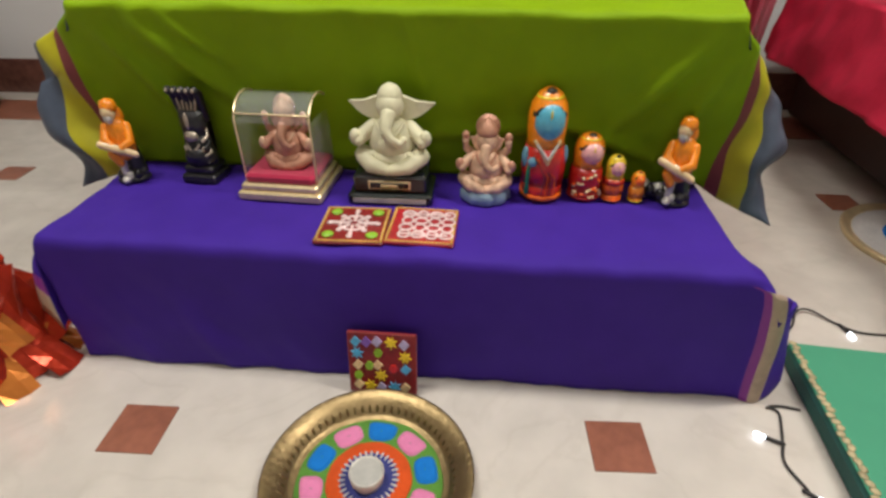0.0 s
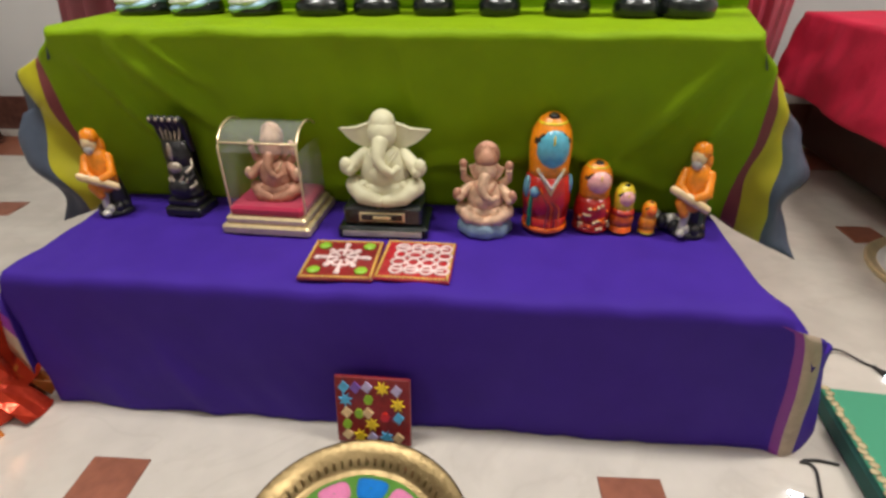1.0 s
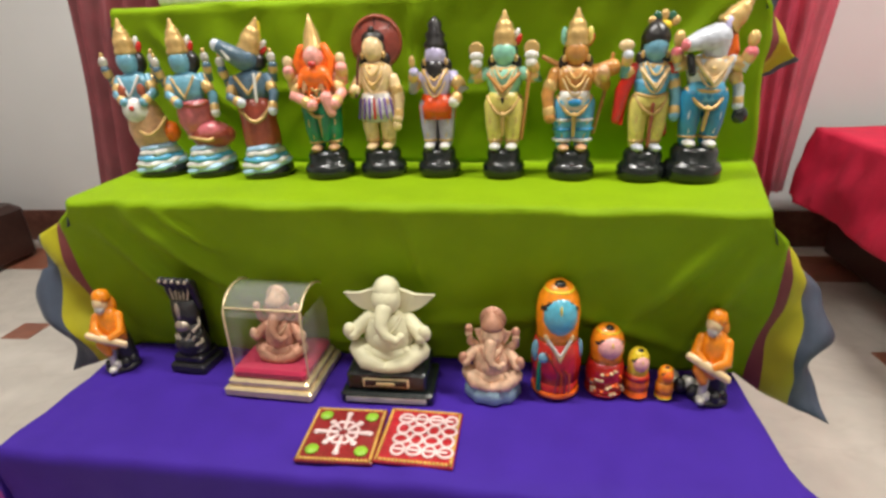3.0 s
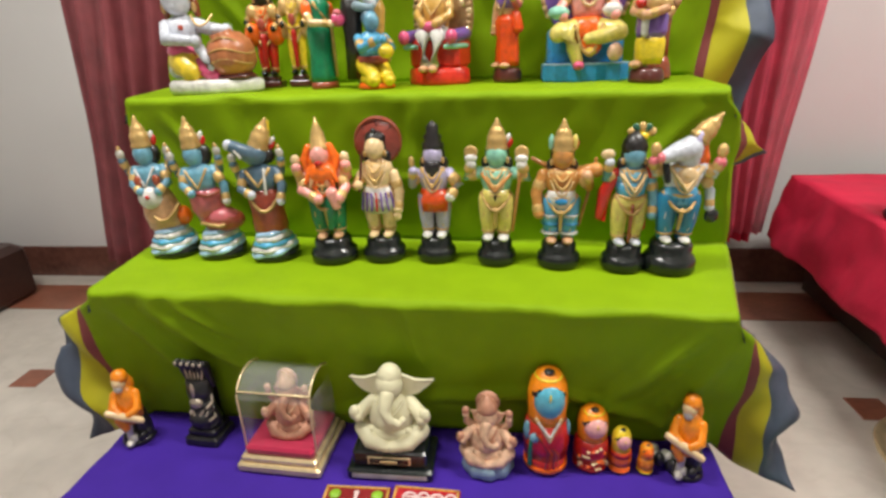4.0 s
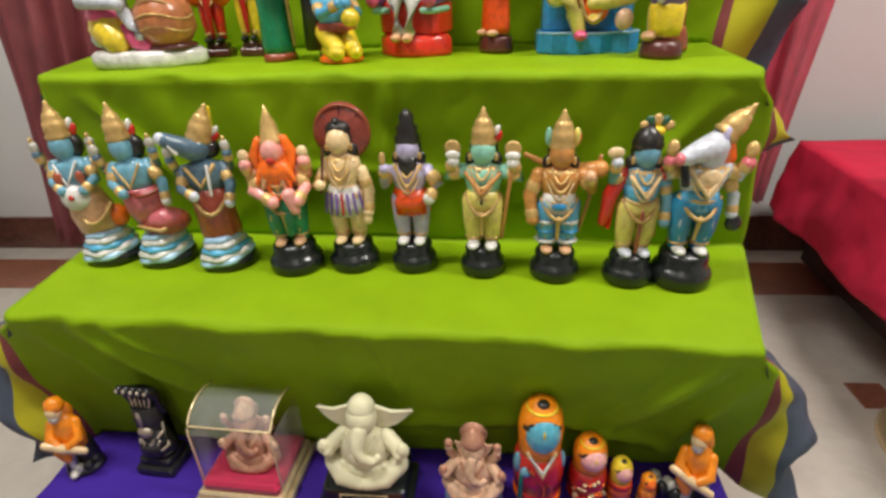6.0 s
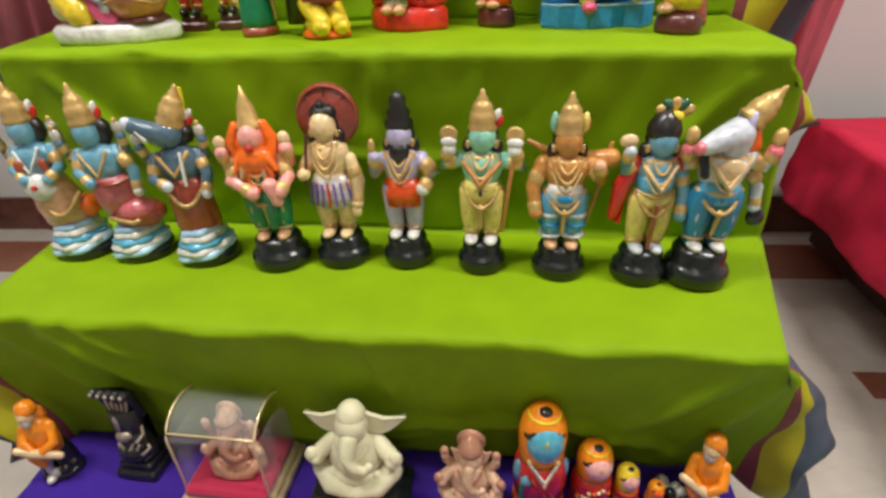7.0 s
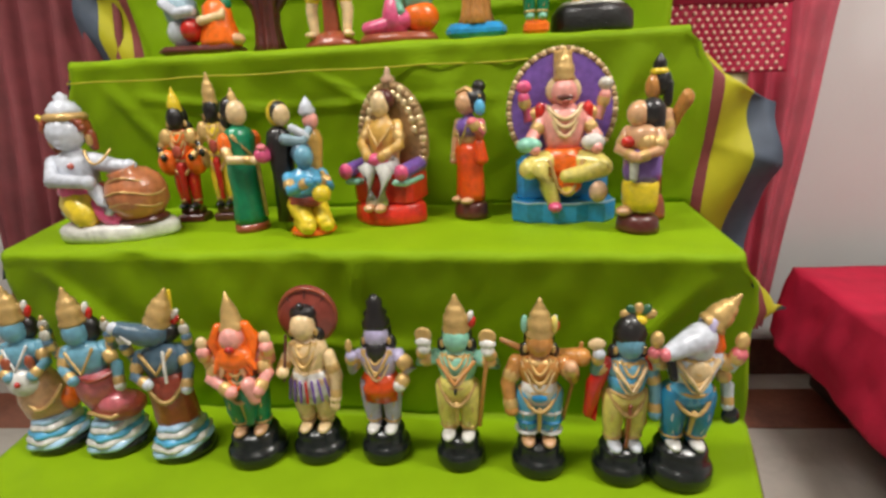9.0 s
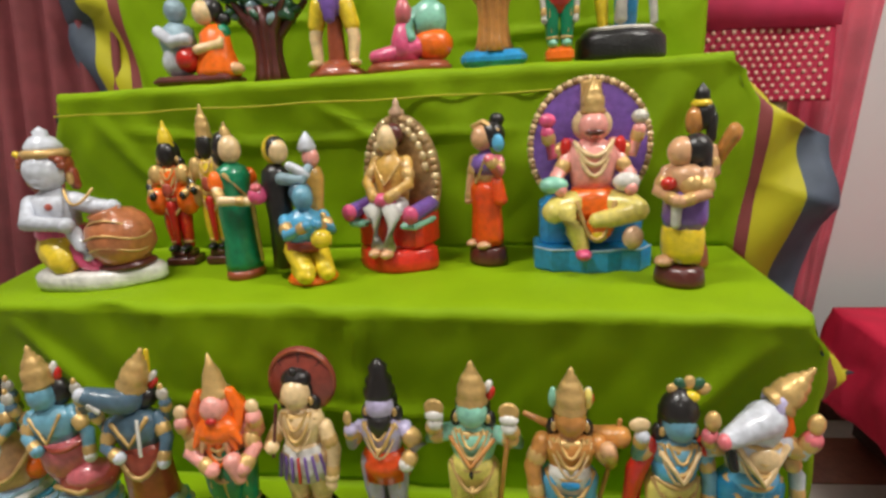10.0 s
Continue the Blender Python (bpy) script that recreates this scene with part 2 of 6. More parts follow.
LEFT = {
    1: ([(0, 0.625), (0.12, 0.668), (0.5, 0.662), (1, 0.622)], [(0, 0.3), (0.1, 0.80), (0.35, 0.90), (0.7, 0.93), (1, 0.93)]),
    2: ([(0, 0.67), (0.15, 0.68), (0.4, 0.672), (1, 0.665)], [(0, 0.2), (0.3, 0.12), (1, 0.12)]),
    3: ([(0, 0.665), (0.3, 0.71), (1, 0.775)], [(0, 0.15), (0.4, 0.2), (1, 0.15)]),
    4: ([(0, 0.665), (1, 0.665)], [(0, 1.0), (1, 1.05)]),
}


# drape folds on each riser: from (x, depth) to (x, depth), height and width
FOLDS = {
    1: ((-0.52, 0.02, -0.30, 0.62, 0.016, 0.022), (-0.60, 0.05, -0.42, 0.85, 0.014, 0.02), (-0.45, 0.0, -0.33, 0.3, 0.010, 0.012), (0.58, 0.02, 0.40, 0.75, 0.014, 0.022),
        (0.62, 0.1, 0.52, 0.95, 0.014, 0.02), (0.03, 0.0, 0.06, 0.5, 0.007, 0.010), (-0.1, 0.75, 0.35, 0.62, 0.012, 0.02), (0.30, 0.55, 0.56, 0.85, 0.012, 0.016), (-0.22, 0.9, 0.12, 0.8, 0.010, 0.02)),
    2: ((-0.60, 0.05, -0.40, 0.7, 0.010, 0.018), (-0.35, 0.5, 0.20, 0.55, 0.007, 0.012), (0.60, 0.05, 0.45, 0.6, 0.012, 0.02), (0.02, 0.0, 0.0, 0.5, 0.006, 0.010)),
    3: ((-0.55, 0.2, -0.2, 0.35, 0.006, 0.012), (-0.3, 0.32, 0.3, 0.30, 0.005, 0.010), (-0.12, 0.1, 0.02, 0.35, 0.006, 0.010), (0.55, 0.05, 0.45, 0.8, 0.010, 0.02), (-0.6, 0.1, -0.45, 0.7, 0.010, 0.02)),
    4: ((-0.6, 0.5, -0.1, 0.55, 0.006, 0.012), (-0.6, 0.8, -0.35, 0.82, 0.006, 0.01), (0.1, 0.75, 0.6, 0.7, 0.006, 0.012)),
}
DROP1 = [(0, 0.35), (0.1, 0.42), (0.5, 0.45), (1, 0.45)]
DROP2 = [(0, 0.35), (0.15, 0.5), (0.3, 0.3), (0.7, 0.4), (1, 0.9)]


SKEW = {0: 0.0, 1: -0.014, 2: -0.034, 3: -0.020, 4: 0.0}


def green_rows():
    rows = []

    def line(level, f, y, z, tread, g):
        row = []
        for side, tab in ((-1, LEFT), (1, RIGHT)):
            half = lerp(tab[level][0], f)
            if tread and level < 4:
                half += (tab[level + 1][0][-1][1] - half) * (1 - g)
            out = lerp(tab[level][1], f) if not tread else 0.3
            pts = []
            for d in BW:
                wob = (0.014 * math.sin(f * 11 + side + level * 2) + 0.006 * math.sin(f * 23 + 2 * side)) * (d / 0.16) * (1.0 if level < 3 else 0.35) if not tread else 0
                bx = side * (half + d * (out if not tread else 0.12) + wob)
                if tread:
                    bz, by = z - d * 0.35, y
                else:
                    back = math.sqrt(max(0, 1 - out * out))
                    by = y + d * back * 0.9 - (SAG[level] * f ** 0.8 * min(1, d / 0.1) if level == 1 else 0) + 0.014 * math.sin(f * 10 + d * 40) * min(1, d / 0.03)
                    bz = z - d * lerp(DROP1 if level == 1 else DROP2, f) * (0.7 if side < 0 and f > 0.3 else 1.0)
                pts.append((bx, by, bz))
            if side < 0:
                row += list(reversed(pts))
                left_half = half
            else:
                right = pts
                right_half = half
        for u in MID[1:-1]:
            x = u * (right_half if u > 0 else left_half)
            if tread:
                dy = 0.0
                dz = 0.003 * nz(x * 6, y * 9, level) + 0.0018 * nz(x * 19 + y * 8, y * 13, level + 2) - 0.002 * abs(u) ** 6
            else:
                dy = -0.014 * nz(x * 3.2, z * 3, level + 5) * math.sin(math.pi * min(f, 1)) - 0.009 * nz(x * 9 + z * 5, z * 6, level) - 0.004 * nz(x * 22 - z * 9, z * 13, level + 3)
                dy -= 0.008 * max(0, nz(x * 2.0 - z * 3.5, z * 0.7, 9 + level)) * (1 - abs(2 * f - 1))
                for x1, f1, x2, f2, amp, wid in FOLDS.get(level, ()):
                    vx, vf = x2 - x1, (f2 - f1) * 0.35
                    t = ((x - x1) * vx + (f - f1) * 0.35 * vf) / (vx * vx + vf * vf)
                    if 0 <= t <= 1:
                        dist = ((x - x1) * vf - (f - f1) * 0.35 * vx) / math.hypot(vx, vf)
                        dy -= 1.5 * amp * math.exp(-(dist / wid) ** 2) * math.sin(math.pi * t) ** 0.7
                dz = 0.0
            row.append((x, y + dy, z + dz))
        if tread:
            sk = SKEW[level] * g + SKEW[min(level + 1, 4)] * (1 - g)
        else:
            sk = SKEW[level] * (1 - f) + SKEW[level - 1] * f
        rows.append([(px, py + sk * px / 0.6, pz) for px, py, pz in row + right])

    for level in (4, 3, 2, 1):
        y, z = STEPS[level]
        zb = STEPS[level - 1][1]
        yback = STEPS[level + 1][0] if level < 4 else 1.25
        for i in range(10):
            f = i / 10
            line(level, 0, yback + 0.06 + (y + 0.014 - yback - 0.06) * f, z + 0.003, True, f)
        for a in (0, 30, 60, 90):
            q = radians(a)
            line(level, 0, y + 0.014 - 0.014 * math.sin(q), z + 0.003 - 0.014 + 0.014 * math.cos(q), a < 60, 1)
        for i in range(1, 41):
            f = i / 40
            line(level, f, y + SAG[level] * f ** 0.8, z - 0.011 - (z - 0.011 - zb - 0.006) * f, False, 0)
    return rows


def green_paint(i, j):
    """The yellow band is broader on the two upper drops."""
    n = len(COLMATS)
    if i < 162 and (j == 3 or j == n - 4):
        return YELLOW
    if 108 <= i < 162 and j in (n - 3, n - 2):
        return YELLOW
    return COLMATS[j]


tagged(sheet("green_cloth", green_rows(), green_paint), "bright green silk cloth with maroon and yellow borders draped over steps", "cloth")


# thin tube stands in for the pale fold line across the upper drop
Shape().limb([(-0.655 + 1.31 * i / 20, 0.816 + 0.001 * math.sin(i), 1.332 + 0.0015 * math.sin(i * 1.7)) for i in range(21)], [0.0018] * 21, YELLOW, 6).part("hem_fold_line", bpy.data.objects["green_cloth"], "thin yellowish line added for the hem fold")


def purple_rows():
    """The tread, then the drop: over the end of the step the front panel runs on past the corner."""
    rows, n, z0 = [], 180, 0.321
    for i in range(12):
        y = 0.35 - (0.35 - 0.016) * i / 12
        r = []
        for j in range(n + 1):
            u = -1 + 2 * j / n
            e = max(0.0, abs(u) - 0.86) / 0.14
            half = 0.64 if u > 0 else 0.645
            k = min(1.0, (y - 0.016) / 0.09) if u > 0 else 1.0
            x = (u / 0.86) * half if abs(u) < 0.86 else math.copysign(half + 0.035 * math.sin(e * 1.5) + (1 - k) * 0.06 * e, u)
            z = z0 + 0.005 * nz(x * 5, y * 8) + 0.004 * nz(x * 12 + y * 9, y * 4, 4) + 0.0025 * nz(x * 26 - y * 12, y * 16, 7) - (0.02 * e + 0.20 * e * e) * (0.15 + 0.85 * k)
            r.append((x, y, z))
        rows.append(r)
    for a in (20, 50, 90):
        q = radians(a)
        f = a / 90
        r = []
        for (x, y, z), j in zip(rows[11], range(n + 1)):
            r.append((x, 0.016 - 0.016 * math.sin(q), z - 0.016 + 0.016 * math.cos(q)))
        rows.append(r)
    for i in range(1, 25):
        f = i / 24
        r = []
        for j in range(n + 1):
            u = -1 + 2 * j / n
            e = max(0.0, abs(u) - 0.86) / 0.14
            if u > 0:
                half = 0.65 + 0.065 * math.sqrt(f)
                x = (u / 0.86) * half if u < 0.86 else half + e * 0.085 + max(0.0, e - 0.54) * 0.09 * (f - 0.35)
                back = -0.02 * math.sin(e * math.pi) + 0.05 * e * e
            else:
                half = 0.645 + 0.02 * f
                x = (u / 0.86) * half if u > -0.86 else -(half + e * (0.075 - 0.04 * f))
                back = 0.09 * e * e
            top = z0 - 0.016 - (0.02 * e + 0.20 * e * e) * (0.15 if u > 0 else 0.8) * (1 - f) ** 2
            z = top + (0.003 - top) * f
            bulge = 0.018 * nz(x * 3, z * 4, 3) - 0.005 * math.exp(-((x - 0.03) / 0.008) ** 2) - 0.008 * math.exp(-((x + 0.42 + 0.5 * (z - 0.2)) / 0.03) ** 2) + 0.009 * nz(x * 9, z * 7, 8) + 0.004 * nz(x * 24 + z * 10, z * 12, 2) + 0.006 * nz(x * 5 + z * 8, 1, 5)
            r.append((x, min(1, 3 * f) * (bulge * (0.3 + f) * 0.7 + back) + f * (0.014 + 0.020 * max(0.0, x)), z))
        rows.append(r)
    return rows


def purple_paint(i, j):
    u = -1 + 2 * (j + 0.5) / 180
    if i < 14 or u > 0.936 or -0.95 < u < 0.868:
        return PURPLE
    return ZARI if u > 0.888 or u < -0.972 else MAGENTA


tagged(sheet("purple_cloth", purple_rows(), purple_paint), "deep purple cotton cloth with gold border over the lowest step", "cloth")


# ---- curtains and side furniture ----
def curtain(name, x0, x1, xb0, xb1, y, ztop, zbot, m, folds, amp, label, phase=0.0):
    rows, n = [], 80
    for i in range(31):
        f = i / 30
        z = ztop + (zbot - ztop) * f
        r = []
        for j in range(n + 1):
            u = j / n
            a, b = x0 + (xb0 - x0) * f, x1 + (xb1 - x1) * f
            x = a + (b - a) * u
            r.append((x + 0.01 * nz(u * 4, z * 2, phase), y + amp * math.sin(2 * math.pi * folds * u + phase + 0.6 * math.sin(z * 3)) + 0.02 * nz(u * 5, z * 1.5, phase), z))
        rows.append(r)
    return tagged(sheet(name, rows, [m] * n), label, "curtain")


curtain("net_curtain", -1.13, -0.62, -1.36, -0.85, 1.14, 2.3, 0.36, CURTAIN2, 6, 0.025, "faded maroon net curtain hanging in folds beside the steps")
curtain("red_curtain", -1.10, -0.75, -1.30, -0.9, 1.22, 2.3, 0.01, DARKRED, 5, 0.025, "deep red curtain hanging behind the maroon net", 1.0)
curtain("red_curtain", 0.98, 1.47, 1.17, 1.31, 1.71, 2.3, 0.30, CURTAIN, 4, 0.016, "sheer red curtain hanging in folds beside the steps", 2.0)

curtain("red_curtain", 1.10, 1.26, 1.17, 1.29, 1.765, 2.3, 0.25, REDCLOTH, 3, 0.020, "bright red curtain gathered behind the sheer one", 0.5)

# red bench
bench = empty("bench", pose(1.95, 0.95, 0), "low dark wooden bench covered with a crumpled red cloth", "bench")
Shape().box((0.1, 0.05, 0.29), (1.05, 1.45, 0.52), DARKWOOD, 0.01).part("frame", bench)


def bench_cover():
    rows = []
    for i in range(60):
        yy = 1.66 - i * (1.66 - 0.16) / 59
        r = []
        xl = 1.355 - 0.075 * (1.66 - yy) / 1.5
        for j in range(50):
            if j < 22:
                f = 1 - j / 21
                z = 0.575 - 0.26 * f - 0.02 * f * nz(yy * 4, 2)
                x = xl - 0.065 * f + 0.03 * f * nz(yy * 5, z * 6, 4) + 0.010 * f * math.sin(yy * 16 + z * 22) + 0.012 * nz(yy * 14, z * 12, 1)
            else:
                f = (j - 21) / 28
                x = xl + f * 1.15
                z = 0.575 + 0.006 * nz(x * 5, yy * 5, 6)
            r.append((x, yy, z))
        rows.append(r)
    return rows


ob = sheet("cover", bench_cover(), [REDCLOTH] * 49)
ob.parent = bench
ob.matrix_parent_inverse = bench.matrix_world.inverted()

# ---- doll paints ----
GOLD = mat("gold_paint", (0.66, 0.43, 0.16), 0.36, 0.35, 0.35, 80, 0.3, 120)
BLACK = enamel("black_enamel", (0.010, 0.013, 0.013), 0.25)
WHITE = enamel("white_enamel", (0.72, 0.70, 0.66))
BLUE_SKIN = enamel("blue_skin_paint", (0.15, 0.36, 0.48))
SLATE_BLUE = enamel("slate_blue_paint", (0.085, 0.155, 0.22))
TEAL_SKIN = enamel("sea_green_paint", (0.27, 0.60, 0.46))
PEACH = enamel("peach_paint", (0.68, 0.38, 0.20))
CREAM = enamel("cream_paint", (0.80, 0.58, 0.31))
PARASOL = enamel("dark_brick_paint", (0.24, 0.045, 0.03))
ROSY = enamel("rosy_face_paint", (0.80, 0.40, 0.38))
BLUE_FACE = enamel("light_blue_face_paint", (0.10, 0.42, 0.56))
SCARLET = enamel("scarlet_paint", (0.66, 0.03, 0.015))
OCHRE = enamel("ochre_robe_paint", (0.62, 0.36, 0.08))
ANTIQUE = mat("antique_gold_paint", (0.38, 0.24, 0.11), 0.42, 0.3, 0.5, 90, 0.6, 120)
FLESH = enamel("flesh_pink_paint", (0.84, 0.36, 0.31))
PINK = enamel("pink_paint", (0.72, 0.17, 0.20))
HOTPINK = enamel("rose_paint", (0.75, 0.10, 0.24))
ORANGE = enamel("orange_paint", (0.92, 0.16, 0.01))
VERMILION = enamel("vermilion_paint", (0.88, 0.09, 0.012))
SAFFRON = enamel("saffron_paint", (0.88, 0.26, 0.008), 0.4)
TAN = enamel("tan_paint", (0.55, 0.24, 0.06))
RED = enamel("red_paint", (0.58, 0.02, 0.012))
BRICK = enamel("brick_red_paint", (0.40, 0.07, 0.04))
EMERALD = enamel("emerald_paint", (0.006, 0.22, 0.10))
LEAFY = enamel("dark_green_paint", (0.02, 0.10, 0.05))
LILAC = enamel("lilac_paint", (0.48, 0.43, 0.64))
VIOLET = enamel("violet_paint", (0.20, 0.10, 0.42))
LEMON = enamel("lemon_paint", (0.82, 0.60, 0.03))
PALEYELLOW = enamel("pale_yellow_paint", (0.76, 0.64, 0.16))
SKY = enamel("sky_blue_paint", (0.10, 0.42, 0.68))
PALEBLUE = enamel("pale_blue_paint", (0.36, 0.56, 0.74))
AZURE = enamel("azure_paint", (0.02, 0.26, 0.56))
OCEAN = enamel("ocean_blue_paint", (0.02, 0.22, 0.40))
BROWN = enamel("brown_paint", (0.10, 0.022, 0.018))
RUST = enamel("rust_paint", (0.32, 0.07, 0.03))
GREYWHITE = enamel("grey_blue_white_paint", (0.60, 0.63, 0.70), 0.4)
CLAY = enamel("clay_pot_paint", (0.52, 0.18, 0.07))
MAROONP = enamel("oxblood_paint", (0.20, 0.022, 0.018))
HAIR = enamel("black_hair_paint", (0.012, 0.010, 0.010), 0.4)
IVORY = mat("ivory_resin", (0.70, 0.66, 0.44), 0.5, 0, 0.1, 50, 0.35, 120)
COPPER = mat("copper_resin", (0.56, 0.28, 0.18), 0.42, 0.25, 0.25, 60, 0.6, 150)
BRONZE = mat("pinkish_bronze_resin", (0.72, 0.46, 0.30), 0.42, 0.15, 0.5, 60, 0.6, 150)
BLUEGREY = mat("blue_grey_resin", (0.28, 0.40, 0.46), 0.45, 0.1, 0.3, 60, 0.6, 150)
PEWTER = mat("silver_grey_resin", (0.55, 0.52, 0.46), 0.4, 0.3, 0.35, 60, 0.6, 150)
ONYX = mat("black_stone", (0.018, 0.017, 0.018), 0.3, 0, 0.3, 60, 0.5, 140)
SILVERED = mat("rubbed_silver", (0.50, 0.42, 0.33), 0.35, 0.6, 0.3, 80, 0.4, 140)
VELVET = mat("crimson_velvet", (0.42, 0.006, 0.05), 0.85, 0, 0.12, 40, 0.3, 500, sheen=0.4)
GILT = mat("gilt_trim", (0.80, 0.64, 0.37), 0.30, 0.5, 0.15, 60, 0.2, 120)
BRASS = mat("old_brass", (0.30, 0.215, 0.10), 0.38, 0.85, 0.3, 25, 0.4, 90)
CLEAR = bpy.data.materials.new("clear_acrylic")
CLEAR.use_nodes = True
_b = CLEAR.node_tree.nodes["Principled BSDF"]
_b.inputs["Base Color"].default_value = (0.95, 0.97, 0.96, 1)
_b.inputs["Roughness"].default_value, _b.inputs["IOR"].default_value = 0.05, 1.45
_b.inputs["Alpha"].default_value = 0.08


# ---- doll building blocks (front is -y, base at z = 0) ----
def arc(z_side, z_mid, w, y_side, y_mid, n=7):
    """A hanging chain's points from side to side."""
    pts = []
    for i in range(n):
        u = -1 + 2 * i / (n - 1)
        pts.append((w * u, y_mid + (y_side - y_mid) * u * u, z_mid + (z_side - z_mid) * u * u))
    return pts


def round_base(b, r=0.041, h=0.055, m=BLACK):
    b.lathe([(r * 0.93, 0), (r, 0.006), (r, h * 0.38), (r * 0.9, h * 0.52), (r * 0.78, h * 0.58), (r * 0.8, h * 0.86), (r * 0.7, h), (0.001, h)], m, seg=24, sy=0.95)


def wave_base(b, r=0.055, h=0.062):
    b.lathe([(r * 0.97, 0), (r, 0.006), (r * 0.98, 0.018), (r * 0.9, 0.022)], BLACK, seg=24, sy=0.9)
    mats = [PALEBLUE, WHITE, SKY, WHITE, PALEBLUE]
    for i, m in enumerate(mats):
        z = 0.018 + i * 0.0085
        k = r * (1.0 - 0.06 * i)
        b.lathe([(k * 0.9, z - 0.003), (k * 1.0, z + 0.002), (k * 0.99, z + 0.006), (k * 0.85, z + 0.011)], m, seg=36, sy=0.9, ripple=0.05, lobes=5 + i % 3, M=pose(0, 0, 0, 5 - 2 * i, -7 + 3 * i, 25 * i))
    b.lathe([(r * 0.8, h - 0.014), (r * 0.5, h), (0.001, h)], WHITE, seg=20, sy=0.9)


def crown(b, c, s=1.0, m=None, tilt=0.0, ribbon=True):
    M = pose(0, 0, 0, 0, tilt, 0)
    prof = [(0.0215, 0), (0.023, 0.006), (0.019, 0.012), (0.0205, 0.016), (0.019, 0.030), (0.0155, 0.034), (0.016, 0.038), (0.012, 0.046), (0.008, 0.049), (0.0085, 0.053), (0.004, 0.058), (0.0045, 0.062), (0.001, 0.067)]
    b.lathe([(r * s, z * s) for r, z in prof], m or GOLD, c, 16, M=M, ripple=0.03, lobes=8)
    if ribbon:
        for k, (dx, mm) in enumerate(((0.022, WHITE), (0.026, RED))):
            p = M @ Vector((dx * s, 0.008, (0.022 - 0.010 * k) * s))
            b.ell((c[0] + p.x, c[1] + p.y, c[2] + p.z), (0.006 * s, 0.006 * s, 0.012 * s), mm, (0, 20 + tilt, 0))


def figure(b, z, skin, lower, h=1.0, torso=None, head=None, feet=None, hair=HAIR, skirt=False, w=1.0, chain=True, sash=GOLD, head_shift=(0, 0)):
    """A standing figure from the feet at z to the top of the head, 0.19 h high."""
    Z = lambda q: z + q * h
    torso, head, feet = torso or skin, head or skin, feet or skin
    for sx in (-1, 1):
        b.ell((sx * 0.016 * w, -0.016, Z(0.006)), (0.0115, 0.020, 0.0075), feet)
        if not skirt:
            b.limb([(sx * 0.016 * w, 0.0, Z(0.012)), (sx * 0.018 * w, -0.004, Z(0.042)), (sx * 0.017 * w, 0, Z(0.085))], [0.0135 * w, 0.0165 * w, 0.021 * w], lower)
    if skirt:
        b.lathe([(0.030 * w, Z(0.006)), (0.031 * w, Z(0.02)), (0.027 * w, Z(0.06)), (0.029 * w, Z(0.085)), (0.024 * w, Z(0.102))], lower, seg=24, sy=0.75, ripple=0.05, lobes=9)
    else:
        b.lathe([(0.012 * w, Z(0.062)), (0.033 * w, Z(0.072)), (0.034 * w, Z(0.09)), (0.027 * w, Z(0.106))], lower, seg=20, sy=0.72)
    b.lathe([(0.024 * w, Z(0.092)), (0.026 * w, Z(0.105)), (0.031 * w, Z(0.122)), (0.035 * w, Z(0.137)), (0.031 * w, Z(0.149)), (0.014 * w, Z(0.158)), (0.0095 * w, Z(0.168))], torso, seg=20, sy=0.68)
    hx, hy = head_shift
    b.ell((hx, -0.004 + hy, Z(0.178)), (0.0215, 0.0225, 0.0245 * min(h, 1.05)), head)
    b.ell((hx, -0.022 + hy, Z(0.176)), (0.003, 0.004, 0.004), head)
    if hair is not None:
        b.ell((hx, 0.008 + hy, Z(0.180)), (0.0245, 0.018, 0.026), hair)
        for sx in (-1, 1):
            b.ell((hx + sx * 0.022, 0.006 + hy, Z(0.160)), (0.010, 0.010, 0.014), hair)
    if chain:
        b.limb(arc(Z(0.152), Z(0.118), 0.021 * w, -0.012, -0.028 * w, 9), 0.0028, GOLD, 6)
        b.limb(arc(Z(0.155), Z(0.134), 0.015 * w, -0.014, -0.027 * w, 7), 0.0022, GOLD, 6)
        b.ell((0, -0.027 * w, Z(0.116)), (0.004, 0.003, 0.006), GOLD)
        b.lathe([(0.020 * w, Z(0.1535)), (0.027 * w, Z(0.151)), (0.0285 * w, Z(0.146)), (0.026 * w, Z(0.144))], GOLD, (0, -0.001, 0), 18, sy=0.72, ripple=0.05, lobes=11)
        b.limb(arc(Z(0.148), Z(0.104), 0.026 * w, -0.012, -0.027 * w, 9), 0.0020, CREAM, 6)
        for sx in (-1, 1):
            b.ell((hx + sx * 0.0215, -0.006 + hy, Z(0.168)), (0.004, 0.004, 0.007), GOLD)
    if not skirt:
        for sx in (-1, 1):
            b.lathe([(0.0135 * w, -0.003), (0.0165 * w, 0), (0.0135 * w, 0.003)], GOLD, (sx * 0.016 * w, -0.001, Z(0.017)), 12)
            b.limb([(sx * 0.020 * w, -0.017 * w, Z(0.088)), (sx * 0.024 * w, -0.018 * w, Z(0.055)), (sx * 0.019 * w, -0.015 * w, Z(0.026))], 0.0022, torso if torso is not skin else GOLD, 5)
    if sash is not None:
        b.limb(arc(Z(0.100), Z(0.068), 0.030 * w, -0.008, -0.030 * w, 9), 0.0035, sash, 6)
        b.limb(arc(Z(0.102), Z(0.097), 0.027 * w, -0.006, -0.024 * w, 9), 0.0035, sash, 6)
        b.limb([(0, -0.027 * w, Z(0.07)), (0, -0.024, Z(0.03))], [0.005, 0.003], sash, 6)


